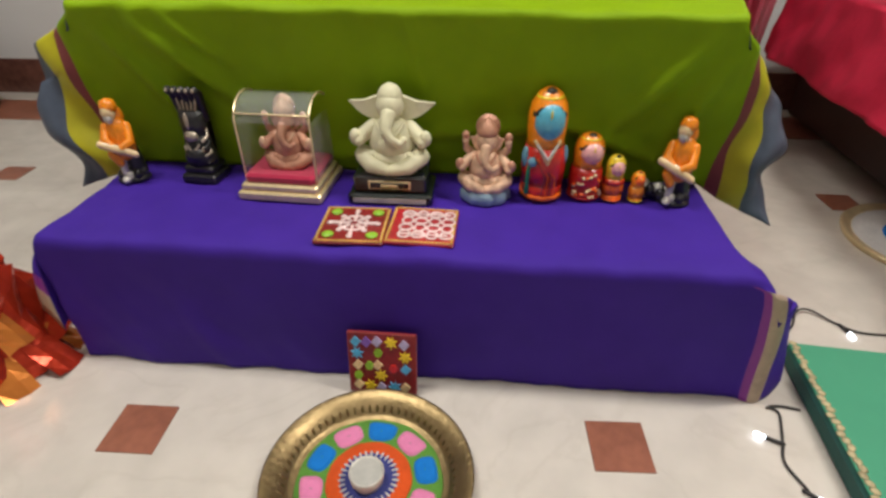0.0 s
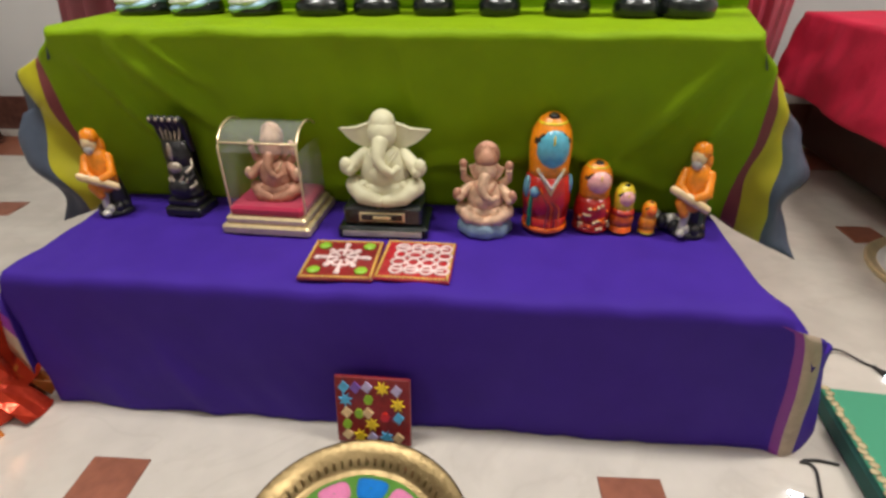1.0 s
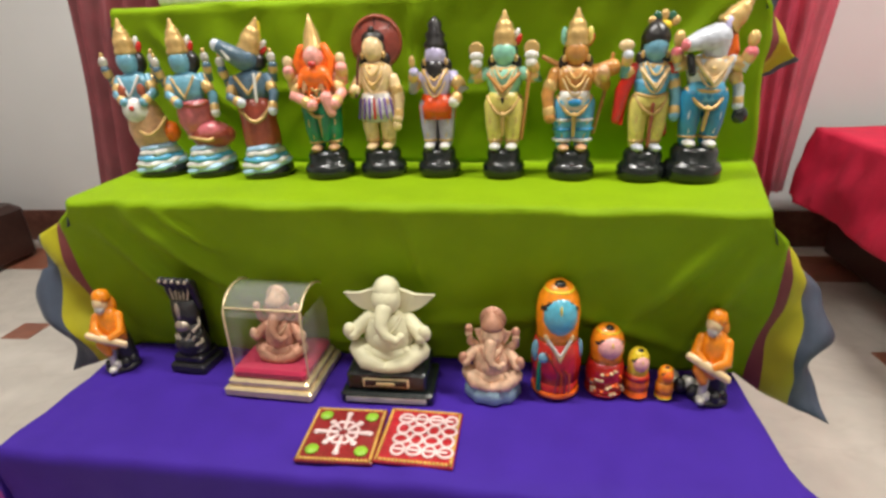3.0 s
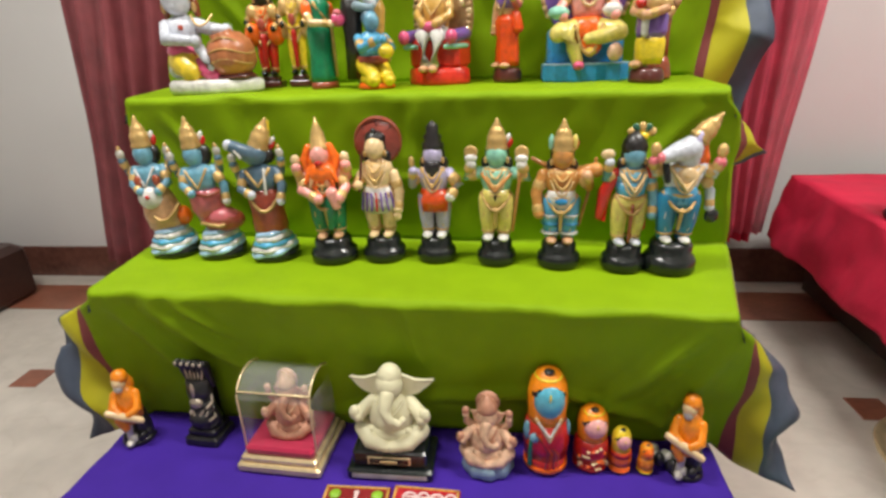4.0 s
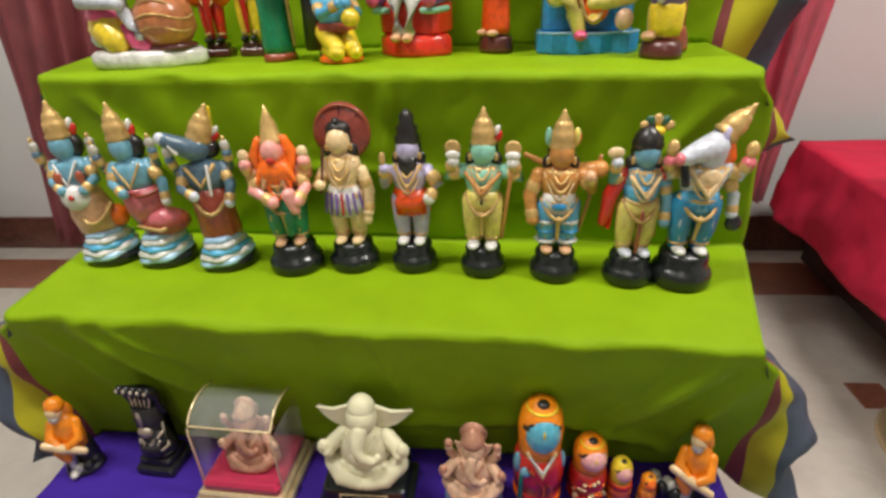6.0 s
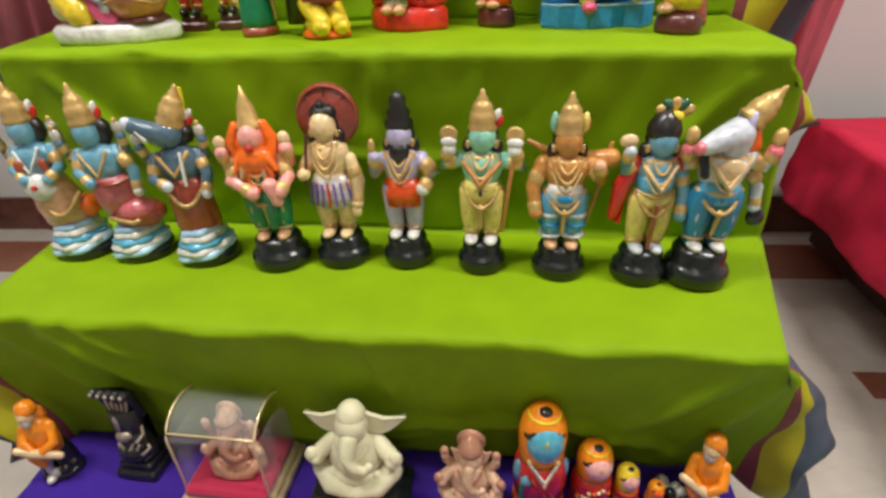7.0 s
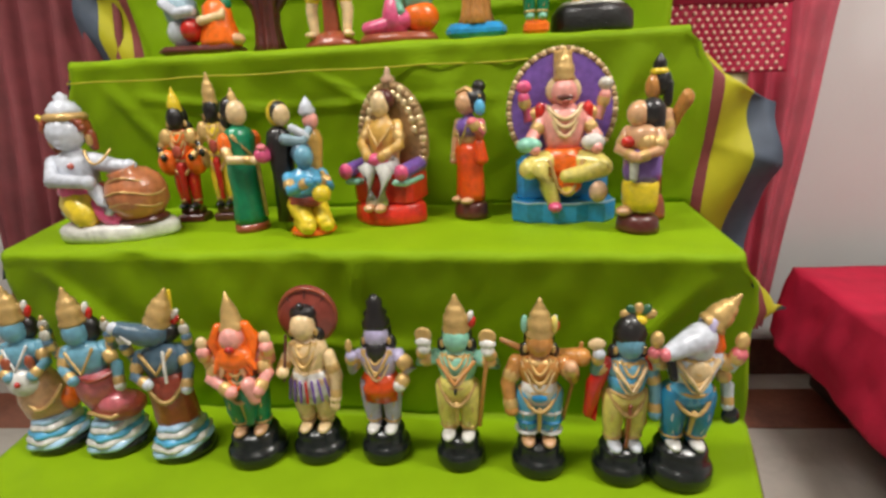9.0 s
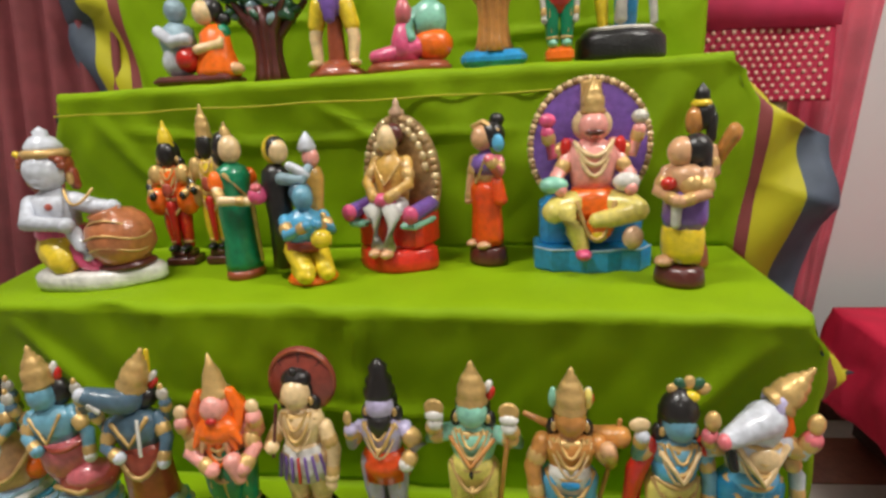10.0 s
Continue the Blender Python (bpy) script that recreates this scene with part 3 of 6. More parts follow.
def arm(b, pts, m, r=0.0105, cuff=True, hand=None):
    b.limb(pts, [r * 1.1, r, r * 0.8][: len(pts)] if len(pts) < 4 else r, m)
    b.ell(pts[-1], r * 0.95, hand or m)
    if cuff:
        p, q = Vector(pts[-2]), Vector(pts[-1])
        mid = p.lerp(q, 0.75)
        d = (q - p).normalized() * 0.003
        up = Vector(pts[0]).lerp(Vector(pts[1]), 0.55)
        e = (Vector(pts[1]) - Vector(pts[0])).normalized() * 0.0025
        b.limb([tuple(up - e), tuple(up + e)], r * 1.16, GOLD, 8)
        b.limb([tuple(mid - d), tuple(mid + d)], r * 1.0, GOLD, 8)


def raised_arms(b, z, m, h=1.0, w=1.0, left=GOLD, right=GOLD):
    """Upper pair of arms, holding a disc and a conch."""
    for sx, held in ((-1, left), (1, right)):
        arm(b, [(sx * 0.032 * w, 0.004, z + 0.142 * h), (sx * 0.056 * w, 0.004, z + 0.135 * h), (sx * 0.060 * w, -0.006, z + 0.166 * h)], m, 0.0095)
        b.ell((sx * 0.060 * w, -0.008, z + 0.182 * h), (0.010, 0.006, 0.013), held)
        b.ell((sx * 0.060 * w, -0.008, z + 0.197 * h), (0.004, 0.004, 0.006), held)


def put_doll(b, name, x, y, z, turn, label, scale=1.0, category="figurine", group="", lean=0.0, stout=1.0):
    M = pose(x, y, z, 0, lean, turn) @ Matrix.Diagonal((scale * stout, scale * stout, scale, 1))
    me = b.mesh(name)
    ob = new(name, me)
    ob.matrix_world = M
    return tagged(ob, label, category, group)


SHELF2, SHELF3, SHELF4, SHELF1 = 0.690, 1.035, 1.380, 0.3225
ROW2 = "row of ten painted clay figurines"


# ---- second shelf: ten painted clay figurines ----
def doll_fish():
    b = Shape()
    wave_base(b)
    b.lathe([(0.030, 0.05), (0.040, 0.07), (0.043, 0.10), (0.036, 0.13), (0.028, 0.150)], PEACH, (0, 0, 0), 20, sy=0.75, M=pose(0, 0, 0, 0, -6, 0))
    b.ell((-0.020, -0.022, 0.135), (0.027, 0.018, 0.025), WHITE)
    b.ell((-0.018, -0.040, 0.140), 0.005, RED)
    b.limb(arc(0.115, 0.085, 0.034, -0.012, -0.036, 9), 0.004, GOLD, 6)
    b.ell((0.032, 0.004, 0.085), (0.020, 0.02, 0.022), ORANGE)
    b.lathe([(0.026, 0.150), (0.031, 0.165), (0.035, 0.185), (0.030, 0.198), (0.010, 0.208)], BLUE_SKIN, (-0.016, 0, 0), 20, sy=0.68)
    b.ell((-0.018, -0.004, 0.226), (0.021, 0.021, 0.024), BLUE_SKIN)
    b.ell((-0.012, 0.010, 0.224), (0.027, 0.018, 0.026), HAIR)
    raised_arms2(b, -0.016, 0.055, SLATE_BLUE)
    arm(b, [(-0.046, 0, 0.192), (-0.052, -0.014, 0.165), (-0.034, -0.030, 0.152)], BLUE_SKIN)
    arm(b, [(0.014, 0, 0.192), (0.024, -0.014, 0.165), (0.006, -0.030, 0.150)], BLUE_SKIN)
    for sx in (-1, 1):
        b.ell((-0.016 + sx * 0.020, -0.024, 0.172), (0.009, 0.006, 0.013), RUST)
    b.limb([(-0.040, -0.016, 0.196), (-0.022, -0.028, 0.160), (0.002, -0.018, 0.198)], 0.003, WHITE, 6)
    crown(b, (-0.018, 0, 0.240), 0.98, None, 0)
    return b


def raised_arms2(b, dx, dz, m):
    for sx in (-1, 1):
        arm(b, [(dx + sx * 0.030, 0.004, 0.137 + dz), (dx + sx * 0.047, 0.004, 0.134 + dz), (dx + sx * 0.051, -0.004, 0.160 + dz)], m, 0.0095)
        b.ell((dx + sx * 0.051, -0.006, 0.174 + dz), (0.009, 0.006, 0.011), PEWTER)
        b.ell((dx + sx * 0.051, -0.006, 0.186 + dz), (0.004, 0.004, 0.006), GOLD)


def doll_tortoise():
    b = Shape()
    wave_base(b)
    b.ell((0.018, -0.004, 0.078), (0.048, 0.034, 0.026), BRICK)
    b.ell((0.020, -0.010, 0.088), (0.036, 0.028, 0.022), PINK)
    b.limb([(-0.028, -0.022, 0.082), (0.015, -0.040, 0.074), (0.056, -0.018, 0.080)], 0.004, GOLD, 6)
    b.lathe([(0.026, 0.08), (0.038, 0.11), (0.038, 0.135), (0.030, 0.152)], PINK, (-0.010, 0, 0), 20, sy=0.7)
    b.limb(arc(0.148, 0.142, 0.032, -0.010, -0.027, 7), 0.004, BRICK, 6)
    b.lathe([(0.028, 0.148), (0.032, 0.165), (0.036, 0.185), (0.030, 0.198), (0.010, 0.208)], BLUE_SKIN, (-0.012, 0, 0), 20, sy=0.68)
    b.ell((-0.014, -0.004, 0.226), (0.021, 0.021, 0.024), BLUE_SKIN)
    b.ell((-0.004, 0.010, 0.224), (0.028, 0.018, 0.026), HAIR)
    raised_arms2(b, -0.012, 0.055, SLATE_BLUE)
    arm(b, [(-0.042, 0, 0.192), (-0.048, -0.014, 0.165), (-0.030, -0.030, 0.150)], BLUE_SKIN)
    arm(b, [(0.020, 0, 0.192), (0.038, -0.010, 0.160), (0.040, -0.024, 0.125)], BLUE_SKIN, hand=WHITE)
    b.limb([(-0.036, -0.016, 0.196), (-0.014, -0.029, 0.158), (0.010, -0.018, 0.196)], 0.003, GOLD, 6)
    crown(b, (-0.014, 0, 0.240), 0.98)
    return b


def doll_boar():
    b = Shape()
    wave_base(b)
    b.lathe([(0.033, 0.05), (0.038, 0.07), (0.036, 0.11), (0.037, 0.14), (0.028, 0.155)], BRICK, (0, 0, 0), 20, sy=0.75, ripple=0.05, lobes=7)
    b.limb(arc(0.145, 0.112, 0.034, -0.010, -0.034, 9), 0.004, GOLD, 6)
    b.lathe([(0.029, 0.150), (0.034, 0.168), (0.038, 0.186), (0.030, 0.200), (0.012, 0.208)], SLATE_BLUE, (0, 0, 0), 20, sy=0.7)
    b.ell((-0.002, -0.006, 0.228), (0.026, 0.022, 0.022), SLATE_BLUE)
    b.limb([(-0.008, -0.014, 0.230), (-0.026, -0.024, 0.243), (-0.040, -0.030, 0.254)], [0.019, 0.016, 0.013], SLATE_BLUE)
    b.ell((-0.046, -0.033, 0.258), (0.010, 0.009, 0.011), GREYWHITE, (0, 35, 0))
    b.limb([(-0.026, -0.040, 0.232), (-0.034, -0.044, 0.246)], [0.004, 0.002], WHITE, 6)
    b.ell((0.016, 0.008, 0.222), (0.024, 0.018, 0.018), HAIR)
    raised_arms2(b, 0, 0.053, SLATE_BLUE)
    for sx in (-1, 1):
        arm(b, [(sx * 0.034, 0, 0.190), (sx * 0.044, -0.014, 0.16), (sx * 0.030 + 0.008, -0.03, 0.150 - 0.02 * (sx > 0))], SLATE_BLUE, hand=GREYWHITE)
    b.limb([(-0.026, -0.018, 0.198), (-0.004, -0.031, 0.165), (0.024, -0.018, 0.198)], 0.004, GOLD, 6)
    b.limb([(0.014, -0.026, 0.200), (0.010, -0.034, 0.15)], 0.003, WHITE, 6)
    crown(b, (0.006, 0.002, 0.240), 1.0, None, 26)
    b.limb([(0.030, 0.012, 0.25), (0.036, 0.014, 0.29)], 0.004, LEMON, 6)
    return b


def doll_lion():
    b = Shape()
    round_base(b, 0.052)
    figure(b, 0.055, FLESH, EMERALD, torso=FLESH, hair=None, feet=PEACH, w=1.08)
    b.lathe([(0.018, 0.0), (0.040, 0.012), (0.038, 0.05), (0.026, 0.066)], ORANGE, (0, 0.004, 0.178), 18, sy=0.6, ripple=0.08, lobes=9)
    b.ell((0, -0.018, 0.235), (0.018, 0.016, 0.020), FLESH)
    for sx in (-1, 1):
        b.limb([(sx * 0.022, -0.004, 0.252), (sx * 0.032, -0.006, 0.228), (sx * 0.026, -0.014, 0.196)], [0.008, 0.011, 0.006], ORANGE)
    b.ell((0, -0.014, 0.200), (0.033, 0.022, 0.024), ORANGE)
    for i in range(7):
        a = radians(210 + 120 * i / 6)
        b.limb([(0.026 * math.cos(a), -0.022, 0.206 + 0.012 * math.sin(a)), (0.038 * math.cos(a), -0.026, 0.200 + 0.036 * math.sin(a))], [0.009, 0.003], PEACH if i % 3 == 1 else ORANGE, 7)
    b.ell((0, -0.032, 0.222), (0.008, 0.005, 0.006), RED)
    for sx in (-1, 1):
        arm(b, [(sx * 0.036, 0, 0.195), (sx * 0.050, -0.002, 0.188), (sx * 0.051, -0.010, 0.212)], FLESH, 0.0125)
        b.ell((sx * 0.051, -0.010, 0.228), (0.010, 0.007, 0.012), CREAM)
        arm(b, [(sx * 0.034, 0, 0.190), (sx * 0.046, -0.014, 0.165), (sx * 0.022 + 0.012, -0.036, 0.148)], FLESH, 0.0125)
    b.limb([(0.004, -0.012, 0.160), (0.010, -0.022, 0.115), (0.004, -0.020, 0.08)], [0.018, 0.014, 0.008], EMERALD)
    b.limb([(0.020, -0.036, 0.160), (0.026, -0.036, 0.132)], [0.013, 0.010], FLESH)
    b.limb([(-0.030, -0.014, 0.185), (0, -0.034, 0.150), (0.030, -0.014, 0.185)], 0.004, ORANGE, 6)
    b.lathe([(0.022, 0), (0.022, 0.006), (0.017, 0.012), (0.013, 0.034), (0.006, 0.05), (0.001, 0.066)], GOLD, (0, 0, 0.246), 14, ripple=0.03)
    return b


def doll_umbrella():
    b = Shape()
    round_base(b, 0.049)
    figure(b, 0.055, CREAM, CREAM, chain=True, sash=None, w=1.02, h=1.10)
    b.lathe([(0.016, 0.115), (0.036, 0.112), (0.040, 0.132), (0.031, 0.168)], WHITE, (0, 0, 0), 20, sy=0.75, ripple=0.05, lobes=10)
    for i in range(-3, 4):
        b.limb([(0.010 * i, -0.030 + 0.0012 * i * i, 0.158), (0.012 * i, -0.033 + 0.0016 * i * i, 0.120)], 0.0024, VIOLET if i else RED, 5)
    arm(b, [(-0.034, 0, 0.193), (-0.048, -0.010, 0.168), (-0.036, -0.030, 0.178)], CREAM, 0.011)
    arm(b, [(0.034, 0, 0.193), (0.046, -0.004, 0.155), (0.042, -0.014, 0.118)], CREAM, 0.0115)
    b.ell((0.040, -0.016, 0.104), (0.009, 0.008, 0.012), CREAM)
    b.lathe([(0.001, 0.0), (0.050, 0.006), (0.053, 0.010), (0.046, 0.014), (0.001, 0.024)], PARASOL, (0.004, 0.024, 0.262), 28, M=pose(0, 0, 0, 84, 0, 0))
    for i in range(8):
        a = i * math.pi / 4
        b.limb([(0.004 + 0.02 * math.cos(a), 0.010, 0.262 + 0.02 * math.sin(a)), (0.004 + 0.047 * math.cos(a), 0.014, 0.262 + 0.047 * math.sin(a))], 0.0025, BROWN, 5)
    b.limb([(0.004 + 0.049 * math.cos(i * math.pi / 12), 0.013, 0.262 + 0.049 * math.sin(i * math.pi / 12)) for i in range(25)], 0.003, RUST, 6)
    b.limb([(-0.034, -0.034, 0.165), (-0.026, -0.018, 0.24)], 0.0028, BROWN, 6)
    b.ell((0, 0.006, 0.270), (0.0235, 0.020, 0.017), HAIR)
    b.ell((0, -0.004, 0.286), (0.007, 0.007, 0.007), HAIR)
    return b


def doll_sage():
    b = Shape()
    round_base(b, 0.045)
    figure(b, 0.055, LILAC, LILAC, chain=True, sash=None, feet=WHITE)
    b.limb([(0, 0.006, 0.055), (0, 0.006, 0.13)], [0.012, 0.014], HAIR)
    b.lathe([(0.014, 0.118), (0.036, 0.115), (0.037, 0.14), (0.029, 0.162)], VERMILION, (0, 0, 0), 20, sy=0.75, ripple=0.04, lobes=9)
    arm(b, [(-0.034, 0, 0.193), (-0.046, -0.010, 0.172), (-0.040, -0.026, 0.205)], LILAC, 0.0105)
    b.ell((-0.042, -0.028, 0.224), (0.006, 0.006, 0.012), GOLD)
    arm(b, [(0.034, 0, 0.193), (0.054, -0.006, 0.172), (0.038, -0.020, 0.148)], LILAC, 0.0125, hand=WHITE)
    b.lathe([(0.001, 0.178), (0.014, 0.190), (0.018, 0.208), (0.017, 0.224)], HAIR, (0, -0.014, 0), 14, sy=0.7)
    b.limb([(-0.024, -0.014, 0.208), (0, -0.032, 0.168), (0.024, -0.014, 0.208)], 0.0032, GOLD, 6)
    b.lathe([(0.023, 0), (0.024, 0.010), (0.018, 0.016), (0.020, 0.026), (0.013, 0.034), (0.014, 0.046), (0.005, 0.056), (0.001, 0.058)], HAIR, (0, 0.002, 0.246), 14)
    return b


def doll_bow():
    b = Shape()
    round_base(b)
    figure(b, 0.055, TEAL_SKIN, PALEYELLOW, feet=WHITE)
    b.lathe([(0.010, 0.108), (0.027, 0.125), (0.030, 0.15), (0.028, 0.163)], PALEYELLOW, (0, -0.003, 0), 18, sy=0.78)
    b.ell((0, -0.030, 0.150), (0.003, 0.003, 0.006), BLACK)
    for sx in (-1, 1):
        arm(b, [(sx * 0.034, 0, 0.196), (sx * 0.060, 0, 0.188), (sx * 0.050, -0.010, 0.215)], TEAL_SKIN, 0.0115, hand=WHITE)
        b.ell((sx * 0.050, -0.012, 0.228), (0.013, 0.008, 0.009), WHITE)
        b.lathe([(0.011, -0.003), (0.014, 0), (0.011, 0.003)], GOLD, (sx * 0.050, -0.012, 0.240), 14, M=pose(0, 0, 0, 90, 0, 0))
    b.limb([(0.052, -0.012, 0.225), (0.044, -0.010, 0.165), (0.034, -0.008, 0.075)], 0.0035, TAN, 6)
    b.limb([(-0.028, -0.014, 0.196), (0, -0.034, 0.164), (0.028, -0.014, 0.196)], 0.004, TAN, 6)
    crown(b, (0, 0, 0.243), 0.95)
    return b


def doll_club():
    b = Shape()
    round_base(b, 0.046)
    figure(b, 0.055, TAN, SKY, feet=PEACH, w=1.05)
    for sx in (-1, 1):
        for q in (0.075, 0.095, 0.113):
            b.lathe([(0.019, -0.003), (0.0215, 0), (0.019, 0.003)], WHITE if q != 0.095 else AZURE, (sx * 0.018, -0.003, q), 12)
    b.lathe([(0.016, 0.128), (0.031, 0.132), (0.031, 0.154), (0.027, 0.166)], WHITE, (0, -0.004, 0), 18, sy=0.72)
    b.ell((0, -0.026, 0.146), (0.013, 0.005, 0.008), AZURE)
    arm(b, [(-0.036, 0, 0.196), (-0.050, -0.006, 0.160), (-0.044, -0.016, 0.118)], TAN, 0.0125)
    arm(b, [(0.036, 0, 0.196), (0.054, -0.010, 0.176), (0.048, -0.020, 0.200)], TAN, 0.012, hand=PEACH)
    b.limb([(-0.060, 0.018, 0.226), (-0.02, 0.020, 0.205), (0.04, 0.016, 0.20), (0.066, 0.004, 0.205)], [0.004, 0.007, 0.012, 0.016], TAN)
    b.limb([(0.066, 0.006, 0.228), (0.058, 0.010, 0.17), (0.040, 0.010, 0.085)], 0.0035, TAN, 6)
    crown(b, (0, 0, 0.243), 0.98)
    for sx in (-1, 1):
        b.ell((sx * 0.023, 0.002, 0.262), (0.006, 0.007, 0.016), PALEYELLOW if sx > 0 else TEAL_SKIN)
    return b


def doll_flute():
    b = Shape()
    round_base(b, 0.046)
    figure(b, 0.055, BLUE_SKIN, PALEYELLOW, torso=BLUE_SKIN, feet=GREYWHITE)
    b.lathe([(0.027, 0.148), (0.029, 0.165), (0.033, 0.182)], SKY, (0, -0.001, 0), 20, sy=0.72)
    b.limb([(0, -0.030, 0.14), (0, -0.026, 0.065)], 0.0035, RUST, 6)
    arm(b, [(-0.034, 0, 0.196), (-0.050, -0.004, 0.190), (-0.050, -0.014, 0.222)], BLUE_SKIN, 0.0105, hand=GREYWHITE)
    b.ell((-0.054, -0.014, 0.238), (0.014, 0.006, 0.010), CREAM)
    arm(b, [(0.034, 0, 0.196), (0.046, -0.004, 0.155), (0.044, -0.016, 0.118)], BLUE_SKIN, 0.011)
    rows = []
    for i in range(9):
        f = i / 8
        rows.append([(-0.020 - 0.030 * f ** 0.6 - 0.004 * math.sin(j * 2.0), 0.024 - 0.030 * j / 6 * f - 0.006, 0.206 - 0.105 * f) for j in range(7)])
    b.grid(rows, RED, False)
    b.limb([(-0.034, 0.0, 0.198), (-0.050, 0.002, 0.16), (-0.055, 0.004, 0.11)], [0.012, 0.014, 0.010], RED)
    b.ell((0.036, 0, 0.198), (0.015, 0.016, 0.012), RED)
    b.limb([(0.030, 0.016, 0.13), (0.034, 0.012, 0.085)], [0.008, 0.010], RED)
    b.limb([(-0.024, -0.016, 0.198), (0, -0.033, 0.166), (0.024, -0.016, 0.198)], 0.004, CREAM, 6)
    b.lathe([(0.024, 0.0), (0.026, 0.010), (0.022, 0.022), (0.015, 0.032), (0.004, 0.04)], HAIR, (0, 0.002, 0.240), 16)
    for i in range(5):
        a = radians(20 + 35 * i)
        b.ell((0.012 + 0.020 * math.cos(a), 0.006, 0.272 + 0.014 * math.sin(a)), (0.010, 0.005, 0.008), LEAFY if i % 2 else GOLD, (0, -math.degrees(a), 0))
    b.ell((0.012, -0.002, 0.270), (0.012, 0.008, 0.008), LEMON)
    return b


def doll_horse():
    b = Shape()
    round_base(b, 0.054, 0.062)
    figure(b, 0.062, LILAC, OCEAN, torso=GREYWHITE, head=GREYWHITE, feet=WHITE, hair=None, w=1.15)
    b.lathe([(0.018, 0.135), (0.035, 0.142), (0.034, 0.165), (0.029, 0.175)], SKY, (0, -0.002, 0), 18, sy=0.75)
    b.limb([(0.006, 0.002, 0.210), (0.004, -0.006, 0.240)], [0.020, 0.024], GREYWHITE)
    b.limb([(0.004, -0.008, 0.246), (-0.030, -0.028, 0.242), (-0.048, -0.036, 0.236)], [0.024, 0.017, 0.013], GREYWHITE)
    b.ell((-0.058, -0.041, 0.234), (0.008, 0.010, 0.010), PINK)
    for sx in (-1, 1):
        b.ell((0.016, sx * 0.016, 0.268), (0.007, 0.005, 0.014), LILAC, (sx * 20, 15, 0))
    b.limb([(0.030, 0.006, 0.255), (0.036, 0.008, 0.225)], [0.010, 0.014], ORANGE)
    for sx, r in ((-1, 0.0115), (1, 0.0125)):
        arm(b, [(sx * 0.038, 0, 0.206), (sx * 0.056, -0.004, 0.200), (sx * 0.062, -0.012, 0.222)], GREYWHITE, r, hand=PINK)
        b.ell((sx * 0.062, -0.014, 0.244), (0.010, 0.009, 0.014), GOLD)
    arm(b, [(0.040, 0.004, 0.200), (0.056, -0.004, 0.165), (0.058, -0.010, 0.135)], GREYWHITE, 0.010)
    b.ell((0.064, -0.012, 0.118), (0.014, 0.009, 0.015), BLACK)
    b.limb([(-0.030, -0.016, 0.212), (0, -0.036, 0.172), (0.030, -0.016, 0.212)], [0.005] * 3, CREAM, 6)
    b.limb([(-0.040, -0.018, 0.215), (-0.036, -0.028, 0.19)], 0.007, BLACK, 8)
    b.ell((0.002, -0.022, 0.196), (0.022, 0.010, 0.018), CREAM)
    for sx in (-1, 1):
        b.ell((-0.012 + 0.004 * sx, -0.018 + 0.014 * sx, 0.252), (0.005, 0.004, 0.004), SLATE_BLUE)
    crown(b, (0.018, 0, 0.262), 0.95, None, 38, False)
    return b


for make, x, y, turn, lean, k, stout, label in (
    (doll_fish, -0.551, 0.466, 12, -2, 1.04, 0.93, "painted clay figurine with fish body on a blue wave base"),
    (doll_tortoise, -0.431, 0.464, 14, -3.5, 1.03, 0.93, "painted clay figurine with pink tortoise body on a wave base"),
    (doll_boar, -0.300, 0.455, 16, -3, 1.02, 0.94, "painted clay figurine with grey boar head on a wave base"),
    (doll_lion, -0.159, 0.445, 8, -2, 0.99, 1.0, "pink and green painted clay figurine with an orange mane"),
    (doll_umbrella, -0.049, 0.458, 0, -1, 0.965, 1.01, "cream clay figurine holding a dark red umbrella"),
    (doll_sage, 0.067, 0.458, -2, 0, 0.97, 0.98, "lilac clay figurine with black beard and orange wrap"),
    (doll_bow, 0.197, 0.444, -4, 0, 0.98, 1.02, "sea-green clay figurine in yellow with a tall gold crown"),
    (doll_club, 0.325, 0.434, -2, 0, 0.965, 1.0, "tan clay figurine in blue and white with a gold crown"),
    (doll_flute, 0.452, 0.424, 4, 1, 0.98, 0.97, "blue clay figurine with red cape and peacock crown"),
    (doll_horse, 0.540, 0.421, 2, 2, 0.985, 0.97, "white horse-headed clay figurine in blue on a black base"),
):
    put_doll(make(), "figurine", x, y, SHELF2, turn, label, k, "figurine", ROW2, lean, stout)


